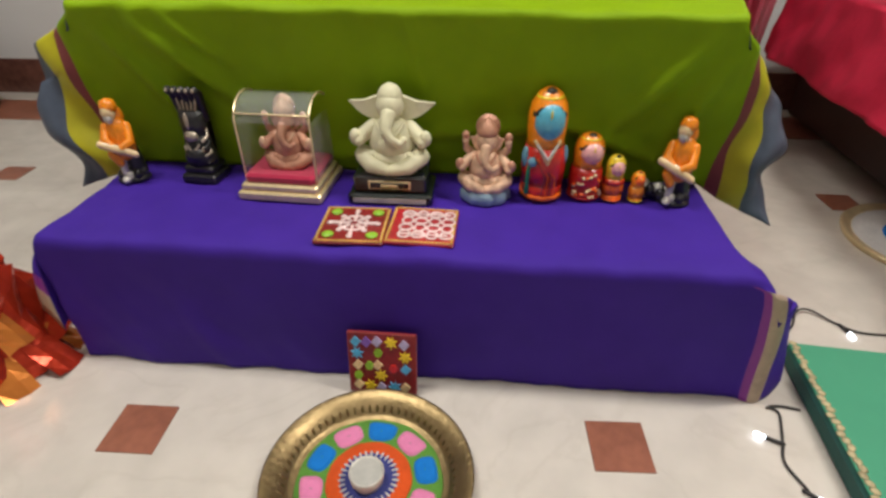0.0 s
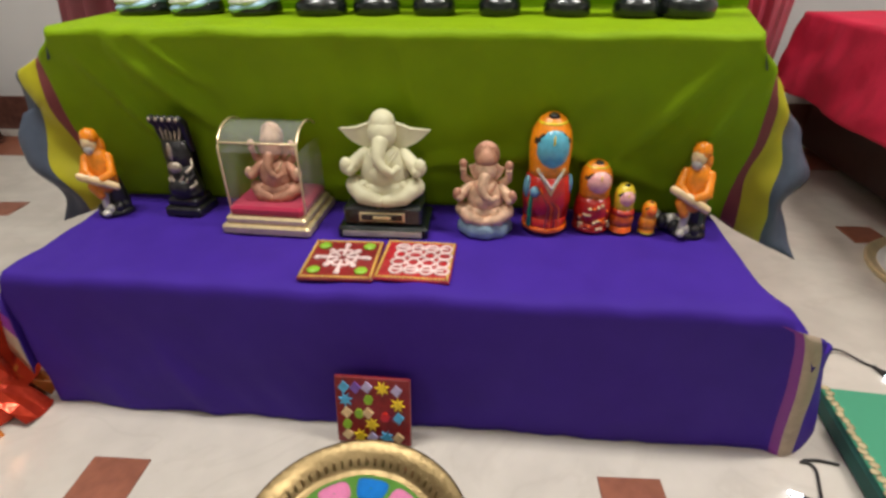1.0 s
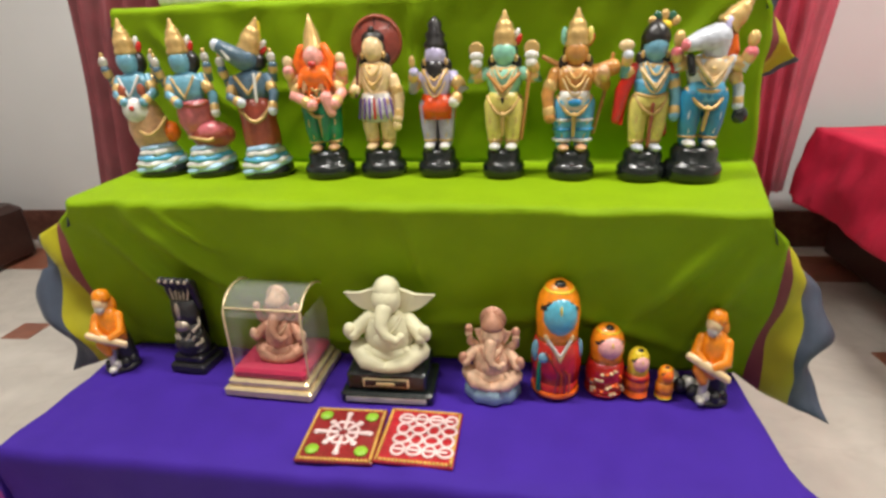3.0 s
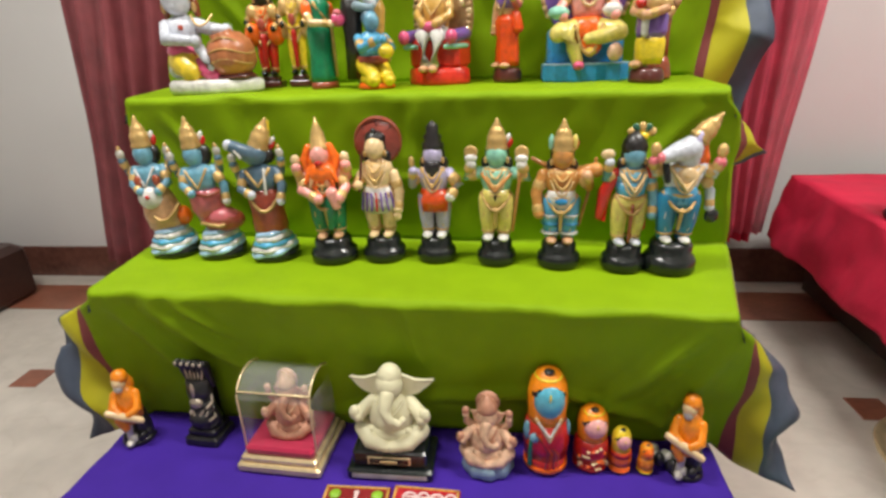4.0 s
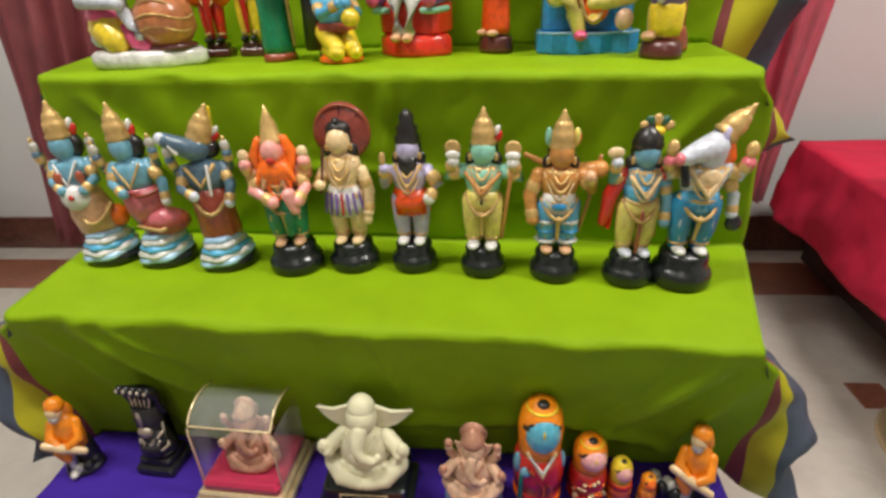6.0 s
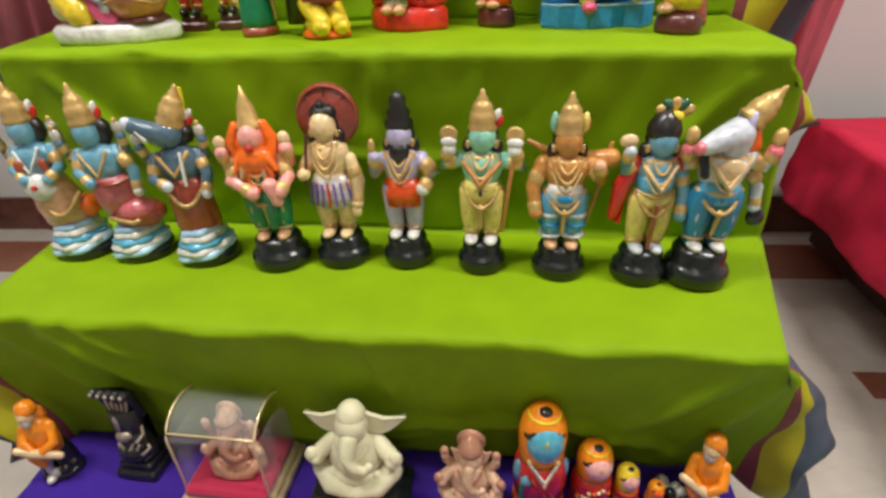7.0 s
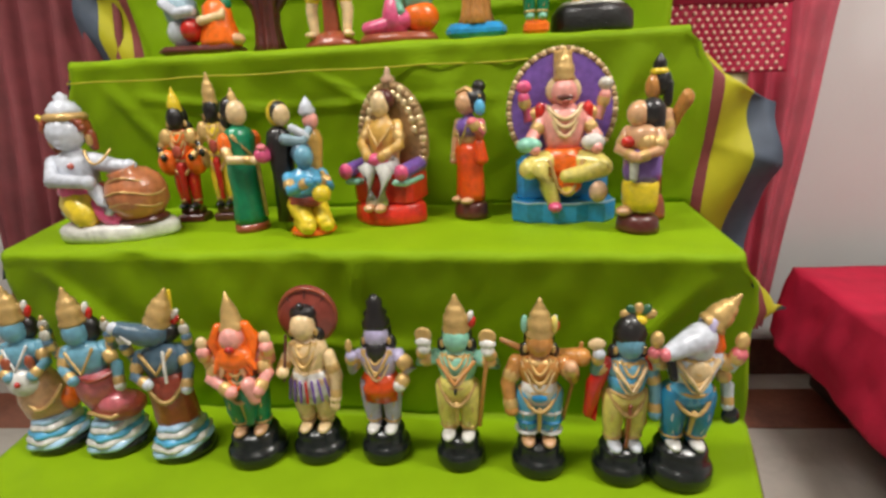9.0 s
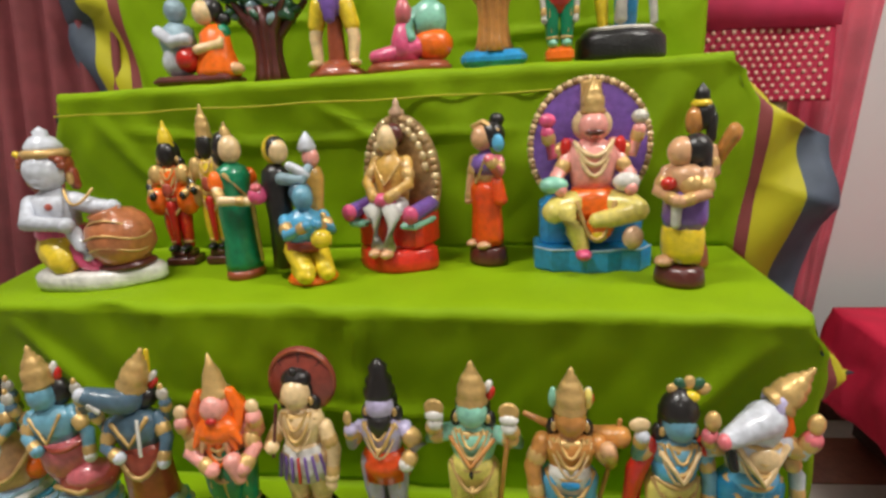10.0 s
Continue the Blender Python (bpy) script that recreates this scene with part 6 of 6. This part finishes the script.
n1 = nesting(1, RED, SAFFRON, BLUE_FACE, ORANGE)
n1.limb([(-0.022, -0.030, 0.126), (0.002, -0.044, 0.085), (0.022, -0.030, 0.126)], 0.0035, CREAM, 6)
n1.limb([(-0.018, -0.034, 0.120), (0.002, -0.045, 0.096), (0.018, -0.034, 0.120)], 0.003, WHITE, 6)
n1.ell((-0.036, -0.014, 0.088), (0.008, 0.011, 0.022), BLUE_SKIN)
n1.ell((-0.024, -0.033, 0.086), (0.010, 0.008, 0.010), BLUE_SKIN)
n1.ell((0.037, -0.010, 0.092), (0.006, 0.009, 0.020), BLUE_SKIN)
for q in range(4):
    n1.limb([(-0.022 + 0.006 * q, -0.038, 0.100 - 0.006 * q), (0.0 + 0.006 * q, -0.0435, 0.060), (-0.004 + 0.008 * q, -0.0405, 0.020)], 0.0018, ORANGE if q % 2 else BRICK, 5)
n1.limb([(-0.030, -0.030, 0.075), (-0.031, -0.027, 0.020)], [0.004, 0.005], EMERALD)
put_doll(n1, "nesting_doll", 0.302, 0.259, SHELF1, 2, "large painted nesting doll, blue face and red dress", 1.05, "nesting doll", "set of nesting dolls", 0, 1.0)
n2 = nesting(1, RED, SAFFRON, ROSY, RED)
rnd = random.Random(7)
for i in range(26):
    a, z = rnd.uniform(-2.6, -0.5), rnd.uniform(0.015, 0.10)
    n2.ell((0.042 * math.cos(a), 0.042 * math.sin(a), z), (0.005, 0.005, 0.005), CREAM if i % 3 else ORANGE, (0, 0, 0), 7, 5)
put_doll(n2, "nesting_doll", 0.392, 0.265, SHELF1, 6, "nesting doll with pink face and spotted red dress", 0.645, "nesting doll", "set of nesting dolls", 0, 1.26)
n3 = nesting(1, ORANGE, LEMON, ROSY, ORANGE)
n3.lathe([(0.0425, 0.085), (0.0405, 0.105)], RED, seg=24)
put_doll(n3, "nesting_doll", 0.448, 0.257, SHELF1, 6, "small nesting doll with pink face and orange dress", 0.455, "nesting doll", "set of nesting dolls", 0, 1.14)
put_doll(nesting(1, SAFFRON, SAFFRON, ORANGE, LEMON), "nesting_doll", 0.497, 0.254, SHELF1, 8, "tiniest nesting doll, plain orange", 0.305, "nesting doll", "set of nesting dolls", 0, 1.2)


# painted tiles
CARDRED = enamel("dark_red_lacquer", (0.24, 0.015, 0.018), 0.4)
CARDRED2 = enamel("bright_red_lacquer", (0.42, 0.015, 0.025), 0.4)
LIME = enamel("lime_paint", (0.25, 0.48, 0.03), 0.5)
PASTEL = enamel("pinkish_white_paint", (0.78, 0.58, 0.56), 0.5)
GOLDBEAD = enamel("gold_bead_paint", (0.62, 0.36, 0.07), 0.4)


def card(x, y, turn, m, label):
    c = empty("painted_tile", pose(x, y, SHELF1 + 0.001, 0, 0, turn), label, "painted tile", "pair of painted tiles")
    Shape().box((0, 0, 0.004), (0.129, 0.129, 0.008), m, 0.002).part("board", c)
    edge = Shape()
    n = 19
    for i in range(n):
        q = -0.060 + 0.120 * i / (n - 1)
        for px, py in ((q, -0.060), (q, 0.060), (-0.060, q), (0.060, q)):
            edge.ell((px, py, 0.008), (0.0036, 0.0036, 0.0025), GOLDBEAD, (0, 0, 0), 7, 4)
    edge.part("beaded_edge", c, "gold beaded edge")
    return c


c1 = card(-0.058, 0.090, 2, CARDRED, "dark red painted tile with white star and green dots")
c2 = card(0.073, 0.098, -1, CARDRED2, "red painted tile with a white interlaced loop pattern")
for sx, sy in ((-1, -1), (-1, 1), (1, -1), (1, 1)):
    Shape().lathe([(0.011, 0), (0.012, 0.002), (0.009, 0.004), (0.001, 0.005)], LIME, (sx * 0.041, sy * 0.041, 0.008), 14).part("dot", c1)
motif = Shape()
for i in range(8):
    a = i * math.pi / 4
    r = 0.046 if i % 2 == 0 else 0.034
    motif.limb([(0.010 * math.cos(a), 0.010 * math.sin(a), 0.009), (r * math.cos(a), r * math.sin(a), 0.009)], [0.0035, 0.0045], PASTEL, 6)
    motif.ell((r * math.cos(a), r * math.sin(a), 0.009), (0.0065, 0.0065, 0.003), PASTEL, (0, 0, 0), 8, 4)
    a2 = a + math.pi / 8
    motif.limb([(0.024 * math.cos(a), 0.024 * math.sin(a), 0.009), (0.027 * math.cos(a2), 0.027 * math.sin(a2), 0.009), (0.024 * math.cos(a + math.pi / 4), 0.024 * math.sin(a + math.pi / 4), 0.009)], 0.003, PASTEL, 6)
motif.part("star_motif", c1, "pinkish white star motif")
for i in range(4):
    for j in range(4):
        cx, cy = -0.030 + 0.026 * i, -0.037 + 0.0245 * j
        rx, ry = (0.0125, 0.0105) if (i + j) % 2 else (0.0105, 0.0125)
        pts = [(cx + rx * math.cos(q * math.pi / 6), cy + ry * math.sin(q * math.pi / 6), 0.009) for q in range(13)]
        Shape().limb(pts, [0.0028] * 13, PASTEL, 5).part("loop", c2)
for q in (-0.037, 0.0365):
    Shape().limb([(-0.036, q, 0.0095), (0.050, q, 0.0095)], 0.0026, PASTEL, 5).part("line", c2)

# standing flower tile against the purple drop
MF = pose(0.002, -0.030, 0.003, 81, 0, 0) @ Matrix.Diagonal((0.92, 1.12, 1, 1))
tile = empty("flower_tile", MF, "red tile with stuck-on paper flowers leaning on purple cloth", "decorated tile")
Shape().box((0, 0.066, 0.0), (0.150, 0.130, 0.008), CARDRED, 0.002).part("board", tile)
STARS = ((-0.056, 0.112, "d", SKY), (-0.054, 0.088, "s", SKY), (-0.053, 0.063, "d", CREAM), (-0.053, 0.040, "o", LIME), (-0.053, 0.020, "d", CREAM), (-0.010, 0.114, "d", LILAC), (0.020, 0.113, "s", LEMON), (0.048, 0.110, "d", LILAC), (0.050, 0.084, "s", LEMON), (0.051, 0.058, "d", SKY), (-0.008, 0.090, "o", LIME), (-0.010, 0.064, "d", CREAM), (-0.028, 0.062, "o", LIME), (-0.003, 0.042, "s", LEMON), (-0.027, 0.018, "s", LEMON), (-0.003, 0.016, "d", LILAC), (0.026, 0.018, "s", SKY), (0.050, 0.018, "d", CREAM), (0.024, 0.058, "o", RED), (-0.033, 0.112, "d", VIOLET))
for i, (x, y, kind, m) in enumerate(STARS):
    f = Shape()
    if kind == "s":
        f.star((x, y, 0.004), 0.0065, 0.0145, 7, 0.003, m, 0.2 * i)
    elif kind == "d":
        f.star((x, y, 0.004), 0.008, 0.0115, 4, 0.003, m, 0.1)
    else:
        f.star((x, y, 0.004), 0.0085, 0.0095, 6, 0.003, m)
    f.part("paper_flower", tile)

# ---- on the floor ----
plate = empty("brass_plate", pose(0.014, -0.228, 0.001) @ Matrix.Scale(0.905, 4), "round brass plate holding a coloured powder pattern", "plate")
b = Shape()
b.lathe([(0.001, 0.002), (0.150, 0.002), (0.158, 0.006), (0.168, 0.026), (0.188, 0.030), (0.197, 0.036), (0.201, 0.035), (0.198, 0.030), (0.172, 0.020), (0.160, 0.0), (0.001, 0.0)], BRASS, seg=72)
b.part("dish", plate)
for i in range(64):
    a = 2 * math.pi * i / 64
    Shape().ell((0.165 * math.cos(a), 0.165 * math.sin(a), 0.0175), (0.011, 0.0035, 0.0035), BRASS, (0, -60, math.degrees(a)), 8, 5).part("flute", plate)


WAX = mat("grey_wax", (0.42, 0.41, 0.37), 0.6, 0, 0.15, 60)


def powder(name, col):
    return mat(name, col, 0.95, 0, 0.12, 160, 0.8, 900)


PG, PO, PN, PP, PB, PW = (powder("green_powder", (0.13, 0.36, 0.05)), powder("orange_powder", (0.88, 0.11, 0.012)), powder("navy_powder", (0.06, 0.07, 0.28)),
                          powder("pink_powder", (0.88, 0.27, 0.50)), powder("blue_powder", (0.004, 0.22, 0.72)), powder("white_powder", (0.72, 0.70, 0.68)))
b = Shape().lathe([(0.142, 0.002), (0.140, 0.007), (0.001, 0.008)], PG, seg=60, ripple=0.006, lobes=11)
b.part("powder_field", plate, "green powder ground")
for i in range(10):
    a = radians(36 * i + 88)
    b = Shape()
    rows = []
    for z, k in ((0.006, 1.0), (0.0100, 0.95), (0.0112, 0.6), (0.0114, 0.05)):
        row = []
        for q in range(20):
            t = 2 * math.pi * q / 20
            wob = 1 + 0.05 * math.sin(3 * t + i)
            px = 0.109 + 0.0225 * k * wob * math.copysign(abs(math.cos(t)) ** 0.6, math.cos(t))
            py = (0.0295 + 0.007 * math.cos(t)) * k * wob * math.copysign(abs(math.sin(t)) ** 0.6, math.sin(t))
            row.append((px * math.cos(a) - py * math.sin(a), px * math.sin(a) + py * math.cos(a), z))
        rows.append(row)
    b.grid(rows, PB if i % 2 == 0 else PP)
    b.part("powder_petal", plate, "bright blue powder petal" if i % 2 == 0 else "pink powder petal")
Shape().lathe([(0.083, 0.007), (0.081, 0.0125), (0.001, 0.0135)], PO, seg=48, ripple=0.008, lobes=9).part("powder_ring", plate, "orange powder ring")
Shape().lathe([(0.055, 0.012), (0.053, 0.0155), (0.001, 0.016)], PN, seg=48).part("powder_core", plate, "navy powder ring")
for i in range(30):
    a = 2 * math.pi * i / 30
    Shape().limb([(0.047 * math.cos(a), 0.047 * math.sin(a), 0.0158), (0.056 * math.cos(a), 0.056 * math.sin(a), 0.0150)], [0.0018, 0.0026], PW, 6).part("powder_dash", plate)
b = Shape().lathe([(0.024, 0.0), (0.028, 0.010), (0.030, 0.030), (0.028, 0.031), (0.026, 0.020), (0.001, 0.018)], PEWTER, (0.014, -0.236, 0.0155), 32)
b.lathe([(0.0272, 0.026), (0.0272, 0.0275), (0.0268, 0.0278), (0.0266, 0.0278), (0.001, 0.0278)], WAX, (0.014, -0.236, 0.0155), 32)
tagged(b.thing("lamp_cup"), "small silver cup filled with pale wax", "cup")

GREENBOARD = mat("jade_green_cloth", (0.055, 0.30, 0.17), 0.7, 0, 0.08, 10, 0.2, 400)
# stool sides are a darker green than its top
DARKGREEN = mat("stool_side_green", (0.012, 0.075, 0.06), 0.7, 0, 0.15, 20, 0.3, 400)
LACE = mat("gold_lace", (0.50, 0.42, 0.24), 0.5, 0.2, 0.35, 120, 0.8, 260)
board = empty("low_stool", pose(0.852, 0.155, 0.0, 0, 0, -4), "low stool covered in jade green cloth with gold lace", "stool")
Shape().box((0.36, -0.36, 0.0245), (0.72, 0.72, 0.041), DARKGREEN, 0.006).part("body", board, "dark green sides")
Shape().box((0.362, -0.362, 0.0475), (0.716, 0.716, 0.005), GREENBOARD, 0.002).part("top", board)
b = Shape()
for i in range(52):
    t = -0.006 - 0.0138 * i
    b.ell((0.012 + 0.003 * math.sin(i * 2.1), t, 0.0505), (0.009, 0.0075, 0.0018), LACE, (0, 0, 13 * i), 8, 4)
b.part("lace_trim", board, "scalloped gold lace")
for cx, cy in ((0.05, -0.05), (0.67, -0.05), (0.05, -0.67), (0.67, -0.67)):
    Shape().box((cx, cy, 0.003), (0.05, 0.05, 0.006), DARKWOOD, 0.002).part("foot", board)

# gift bag of red foil
FOIL = mat("red_foil", (0.58, 0.05, 0.02), 0.22, 0.6, 0.5, 22, 1.0, 38)
FOILGOLD = mat("copper_foil", (0.75, 0.25, 0.05), 0.25, 0.6, 0.3, 18, 0.7, 30)
bag = empty("gift_bag", pose(-0.925, -0.03, 0.0, 0, 0, 14), "crumpled red and copper foil gift bag", "gift bag")
rnd = random.Random(11)
CORNERS = [(-0.20, -0.13), (-0.06, -0.17), (0.10, -0.15), (0.185, -0.06), (0.19, 0.06), (0.12, 0.14), (-0.04, 0.16), (-0.19, 0.12)]


def bag_ring(k, z, jag):
    """One horizontal ring of the crumpled bag, in flat foil facets."""
    ring = []
    for (ax, ay), (cx, cy) in zip(CORNERS, CORNERS[1:] + CORNERS[:1]):
        for t in (0.0, 0.33, 0.66):
            q = k + rnd.uniform(-jag, jag)
            ring.append(((ax + (cx - ax) * t) * q, (ay + (cy - ay) * t) * q, z + (rnd.uniform(-jag, jag) * 0.18 if z > 0.01 else 0)))
    return ring


b = Shape()
outer = [bag_ring(1.0, 0.003, 0.03), bag_ring(1.04, 0.045, 0.09), bag_ring(0.97, 0.09, 0.10), bag_ring(0.90, 0.135, 0.10), bag_ring(0.80, 0.18, 0.08), bag_ring(0.76, 0.215, 0.06)]
inner = [[(x * 0.93, y * 0.93, z - 0.004) for x, y, z in outer[5]], [(x * 0.9, y * 0.9, z - 0.02) for x, y, z in outer[3]]]
b.grid(outer + inner, FOIL, True, False, False)
b.part("bag_body", bag)
for i, (a, r0, r1, z0) in enumerate(((-70, 0.15, 0.21, 0.10), (-40, 0.17, 0.23, 0.08), (-15, 0.17, 0.25, 0.09), (10, 0.18, 0.24, 0.07), (-55, 0.14, 0.19, 0.17), (-25, 0.15, 0.20, 0.17))):
    p, rr = Shape(), []
    for q in range(4):
        k = r0 + (r1 - r0) * q / 3
        rr.append([(k * math.cos(radians(a) + s_ * 0.16), 0.85 * k * math.sin(radians(a) + s_ * 0.16), z0 - 0.028 * q + rnd.uniform(-0.008, 0.008)) for s_ in (-1, -0.3, 0.3, 1)])
    p.grid(rr, FOILGOLD if i % 2 else FOIL, False, False, False)
    p.part("foil_fold", bag, "copper foil fold" if i % 2 else "")
Shape().ell((-0.02, -0.03, 0.180), (0.06, 0.05, 0.05), WHITE).ell((0.03, -0.07, 0.150), (0.08, 0.05, 0.03), BLACK).part("contents", bag, "white and black wrapped contents")
Shape().limb([(-0.13, -0.02, 0.20), (-0.10, -0.01, 0.28), (-0.02, 0.03, 0.30), (0.06, 0.06, 0.26), (0.12, 0.06, 0.19)], 0.013, FOIL, 7).part("handle", bag)

# fairy lights
WIRE = mat("black_wire", (0.02, 0.018, 0.018), 0.5)
LED = bpy.data.materials.new("white_led")
LED.use_nodes = True
_e = LED.node_tree.nodes["Principled BSDF"]
_e.inputs["Base Color"].default_value = (0.9, 0.95, 1, 1)
_e.inputs["Emission Color"].default_value = (0.75, 0.85, 1.0, 1)
_e.inputs["Emission Strength"].default_value = 9.0


def fairy(points, leds, label):
    s = empty("fairy_lights", pose(0, 0, 0), label, "string lights")
    fine = []
    for i in range(len(points) - 1):
        p0, p1 = Vector(points[i]), Vector(points[i + 1])
        a, d = Vector(points[max(i - 1, 0)]), Vector(points[min(i + 2, len(points) - 1)])
        for k in range(6):
            t = k / 6
            fine.append(tuple(0.5 * (2 * p0 + (p1 - a) * t + (2 * a - 5 * p0 + 4 * p1 - d) * t * t + (3 * p0 - a - 3 * p1 + d) * t ** 3)))
    fine.append(points[-1])
    Shape().limb(fine, [0.0026] * len(fine), WIRE, 6).part("wire", s)
    for a, c in leds:
        m = Vector(a).lerp(Vector(c), 0.62)
        Shape().limb([a, tuple(m)], 0.0036, WIRE, 6).part("socket", s)
        Shape().limb([tuple(m), c], [0.0032, 0.0022], LED, 8).part("bulb", s, "glowing white bulb")


fairy([(0.868, 0.185, 0.004), (0.895, 0.223, 0.004), (0.928, 0.262, 0.008), (0.945, 0.296, 0.012), (0.970, 0.316, 0.012), (0.998, 0.315, 0.008), (1.037, 0.277, 0.004), (1.10, 0.248, 0.004), (1.3, 0.27, 0.004), (1.5, 0.35, 0.004)],
      [((0.942, 0.290, 0.010), (0.898, 0.312, 0.018)), ((1.040, 0.275, 0.005), (1.050, 0.228, 0.005))], "black wired fairy lights lying on the marble floor")
fairy([(0.768, 0.004, 0.004), (0.780, 0.002, 0.004), (0.786, -0.012, 0.004), (0.776, -0.045, 0.004), (0.764, -0.080, 0.004), (0.750, -0.125, 0.004), (0.768, -0.20, 0.004), (0.72, -0.30, 0.004), (0.64, -0.42, 0.004), (0.6, -0.6, 0.004)],
      [((0.764, -0.082, 0.005), (0.718, -0.064, 0.008)), ((0.758, -0.175, 0.005), (0.785, -0.195, 0.006))], "black wired fairy lights beside the green stool")
fairy([(0.775, 0.008, 0.004), (0.80, 0.010, 0.004), (0.83, 0.004, 0.004)], [], "short black wire of fairy lights by the stool")

# tray and things round the bench
tray = empty("tray", pose(1.48, 0.67, 0.001) @ Matrix.Scale(1.1, 4), "round tray with a beaded gold rim and blue centre", "tray")
Shape().lathe([(0.001, 0.0), (0.195, 0.0), (0.200, 0.012), (0.196, 0.018), (0.182, 0.008), (0.001, 0.006)], GILT, seg=48).part("rim", tray)
Shape().lathe([(0.172, 0.006), (0.170, 0.010), (0.001, 0.011)], PW, seg=40).part("pattern", tray, "white powder ground")
Shape().lathe([(0.10, 0.010), (0.098, 0.014), (0.001, 0.015)], PB, seg=40).part("pattern", tray, "blue powder disc")

b = Shape()
b.lathe([(0.075, 0), (0.078, 0.01), (0.060, 0.05), (0.064, 0.07), (0.05, 0.10), (0.07, 0.16), (0.062, 0.22), (0.035, 0.26), (0.045, 0.30), (0.04, 0.34), (0.001, 0.37)], ONYX, seg=24)
b.thing("black_statue", pose(1.432, 1.07, 0.583), "black stone statue standing on the red bench cover", "statue")

b = Shape()
b.box((0, 0, 0.14), (0.60, 0.30, 0.28), DARKWOOD, 0.03)
b.thing("wooden_chest", pose(-2.47, 1.42, 0.0), "dark brown wooden chest by the wall", "chest")

# red dotted cloth and pale panel behind the steps
rows = []
for i in range(22):
    f = i / 21
    rows.append([(0.60 + 0.42 * u, 1.24 + 0.012 * math.sin(9 * u + 2 * f), 1.475 - 0.185 * f - 0.01 * u) for u in [j / 24 for j in range(25)]])
dot_cloth = sheet("dotted_cloth", rows, [DOTCLOTH] * 24)
tagged(dot_cloth, "red cloth with rows of pale dots hung behind steps", "cloth")
dots = Shape()
for i in range(12):
    for j in range(19):
        u, f = (j + 0.25 + 0.5 * (i % 2)) / 19.5, (i + 0.5) / 12
        dots.ell((0.60 + 0.42 * u, 1.237 + 0.012 * math.sin(9 * u + 2 * f), 1.475 - 0.185 * f - 0.01 * u), (0.0052, 0.0015, 0.0052), DOTWHITE, (0, 0, 0), 6, 4)
d = dots.part("dots", dot_cloth)
d["kind"] = "stuff"
# top of the same dotted cloth, its sheen painted pink, without dots
rows = [[(0.60 + 0.43 * u, 1.234 + 0.012 * math.sin(9 * u), 1.95 - 0.49 * f - 0.01 * u) for u in [j / 10 for j in range(11)]] for f in [i / 8 for i in range(9)]]
tagged(sheet("sheen_cloth", rows, [SHEENCLOTH] * 10), "upper part of the dotted cloth, its sheen painted pinkish red", "cloth")
rows = [[(0.60 + 0.34 * u, 1.262 + 0.008 * math.sin(12 * u), 1.30 - 1.28 * f) for u in [j / 16 for j in range(17)]] for f in [i / 16 for i in range(17)]]
tagged(sheet("beige_cloth", rows, [BEIGE] * 16), "faded beige checked cloth hanging behind the steps", "cloth")
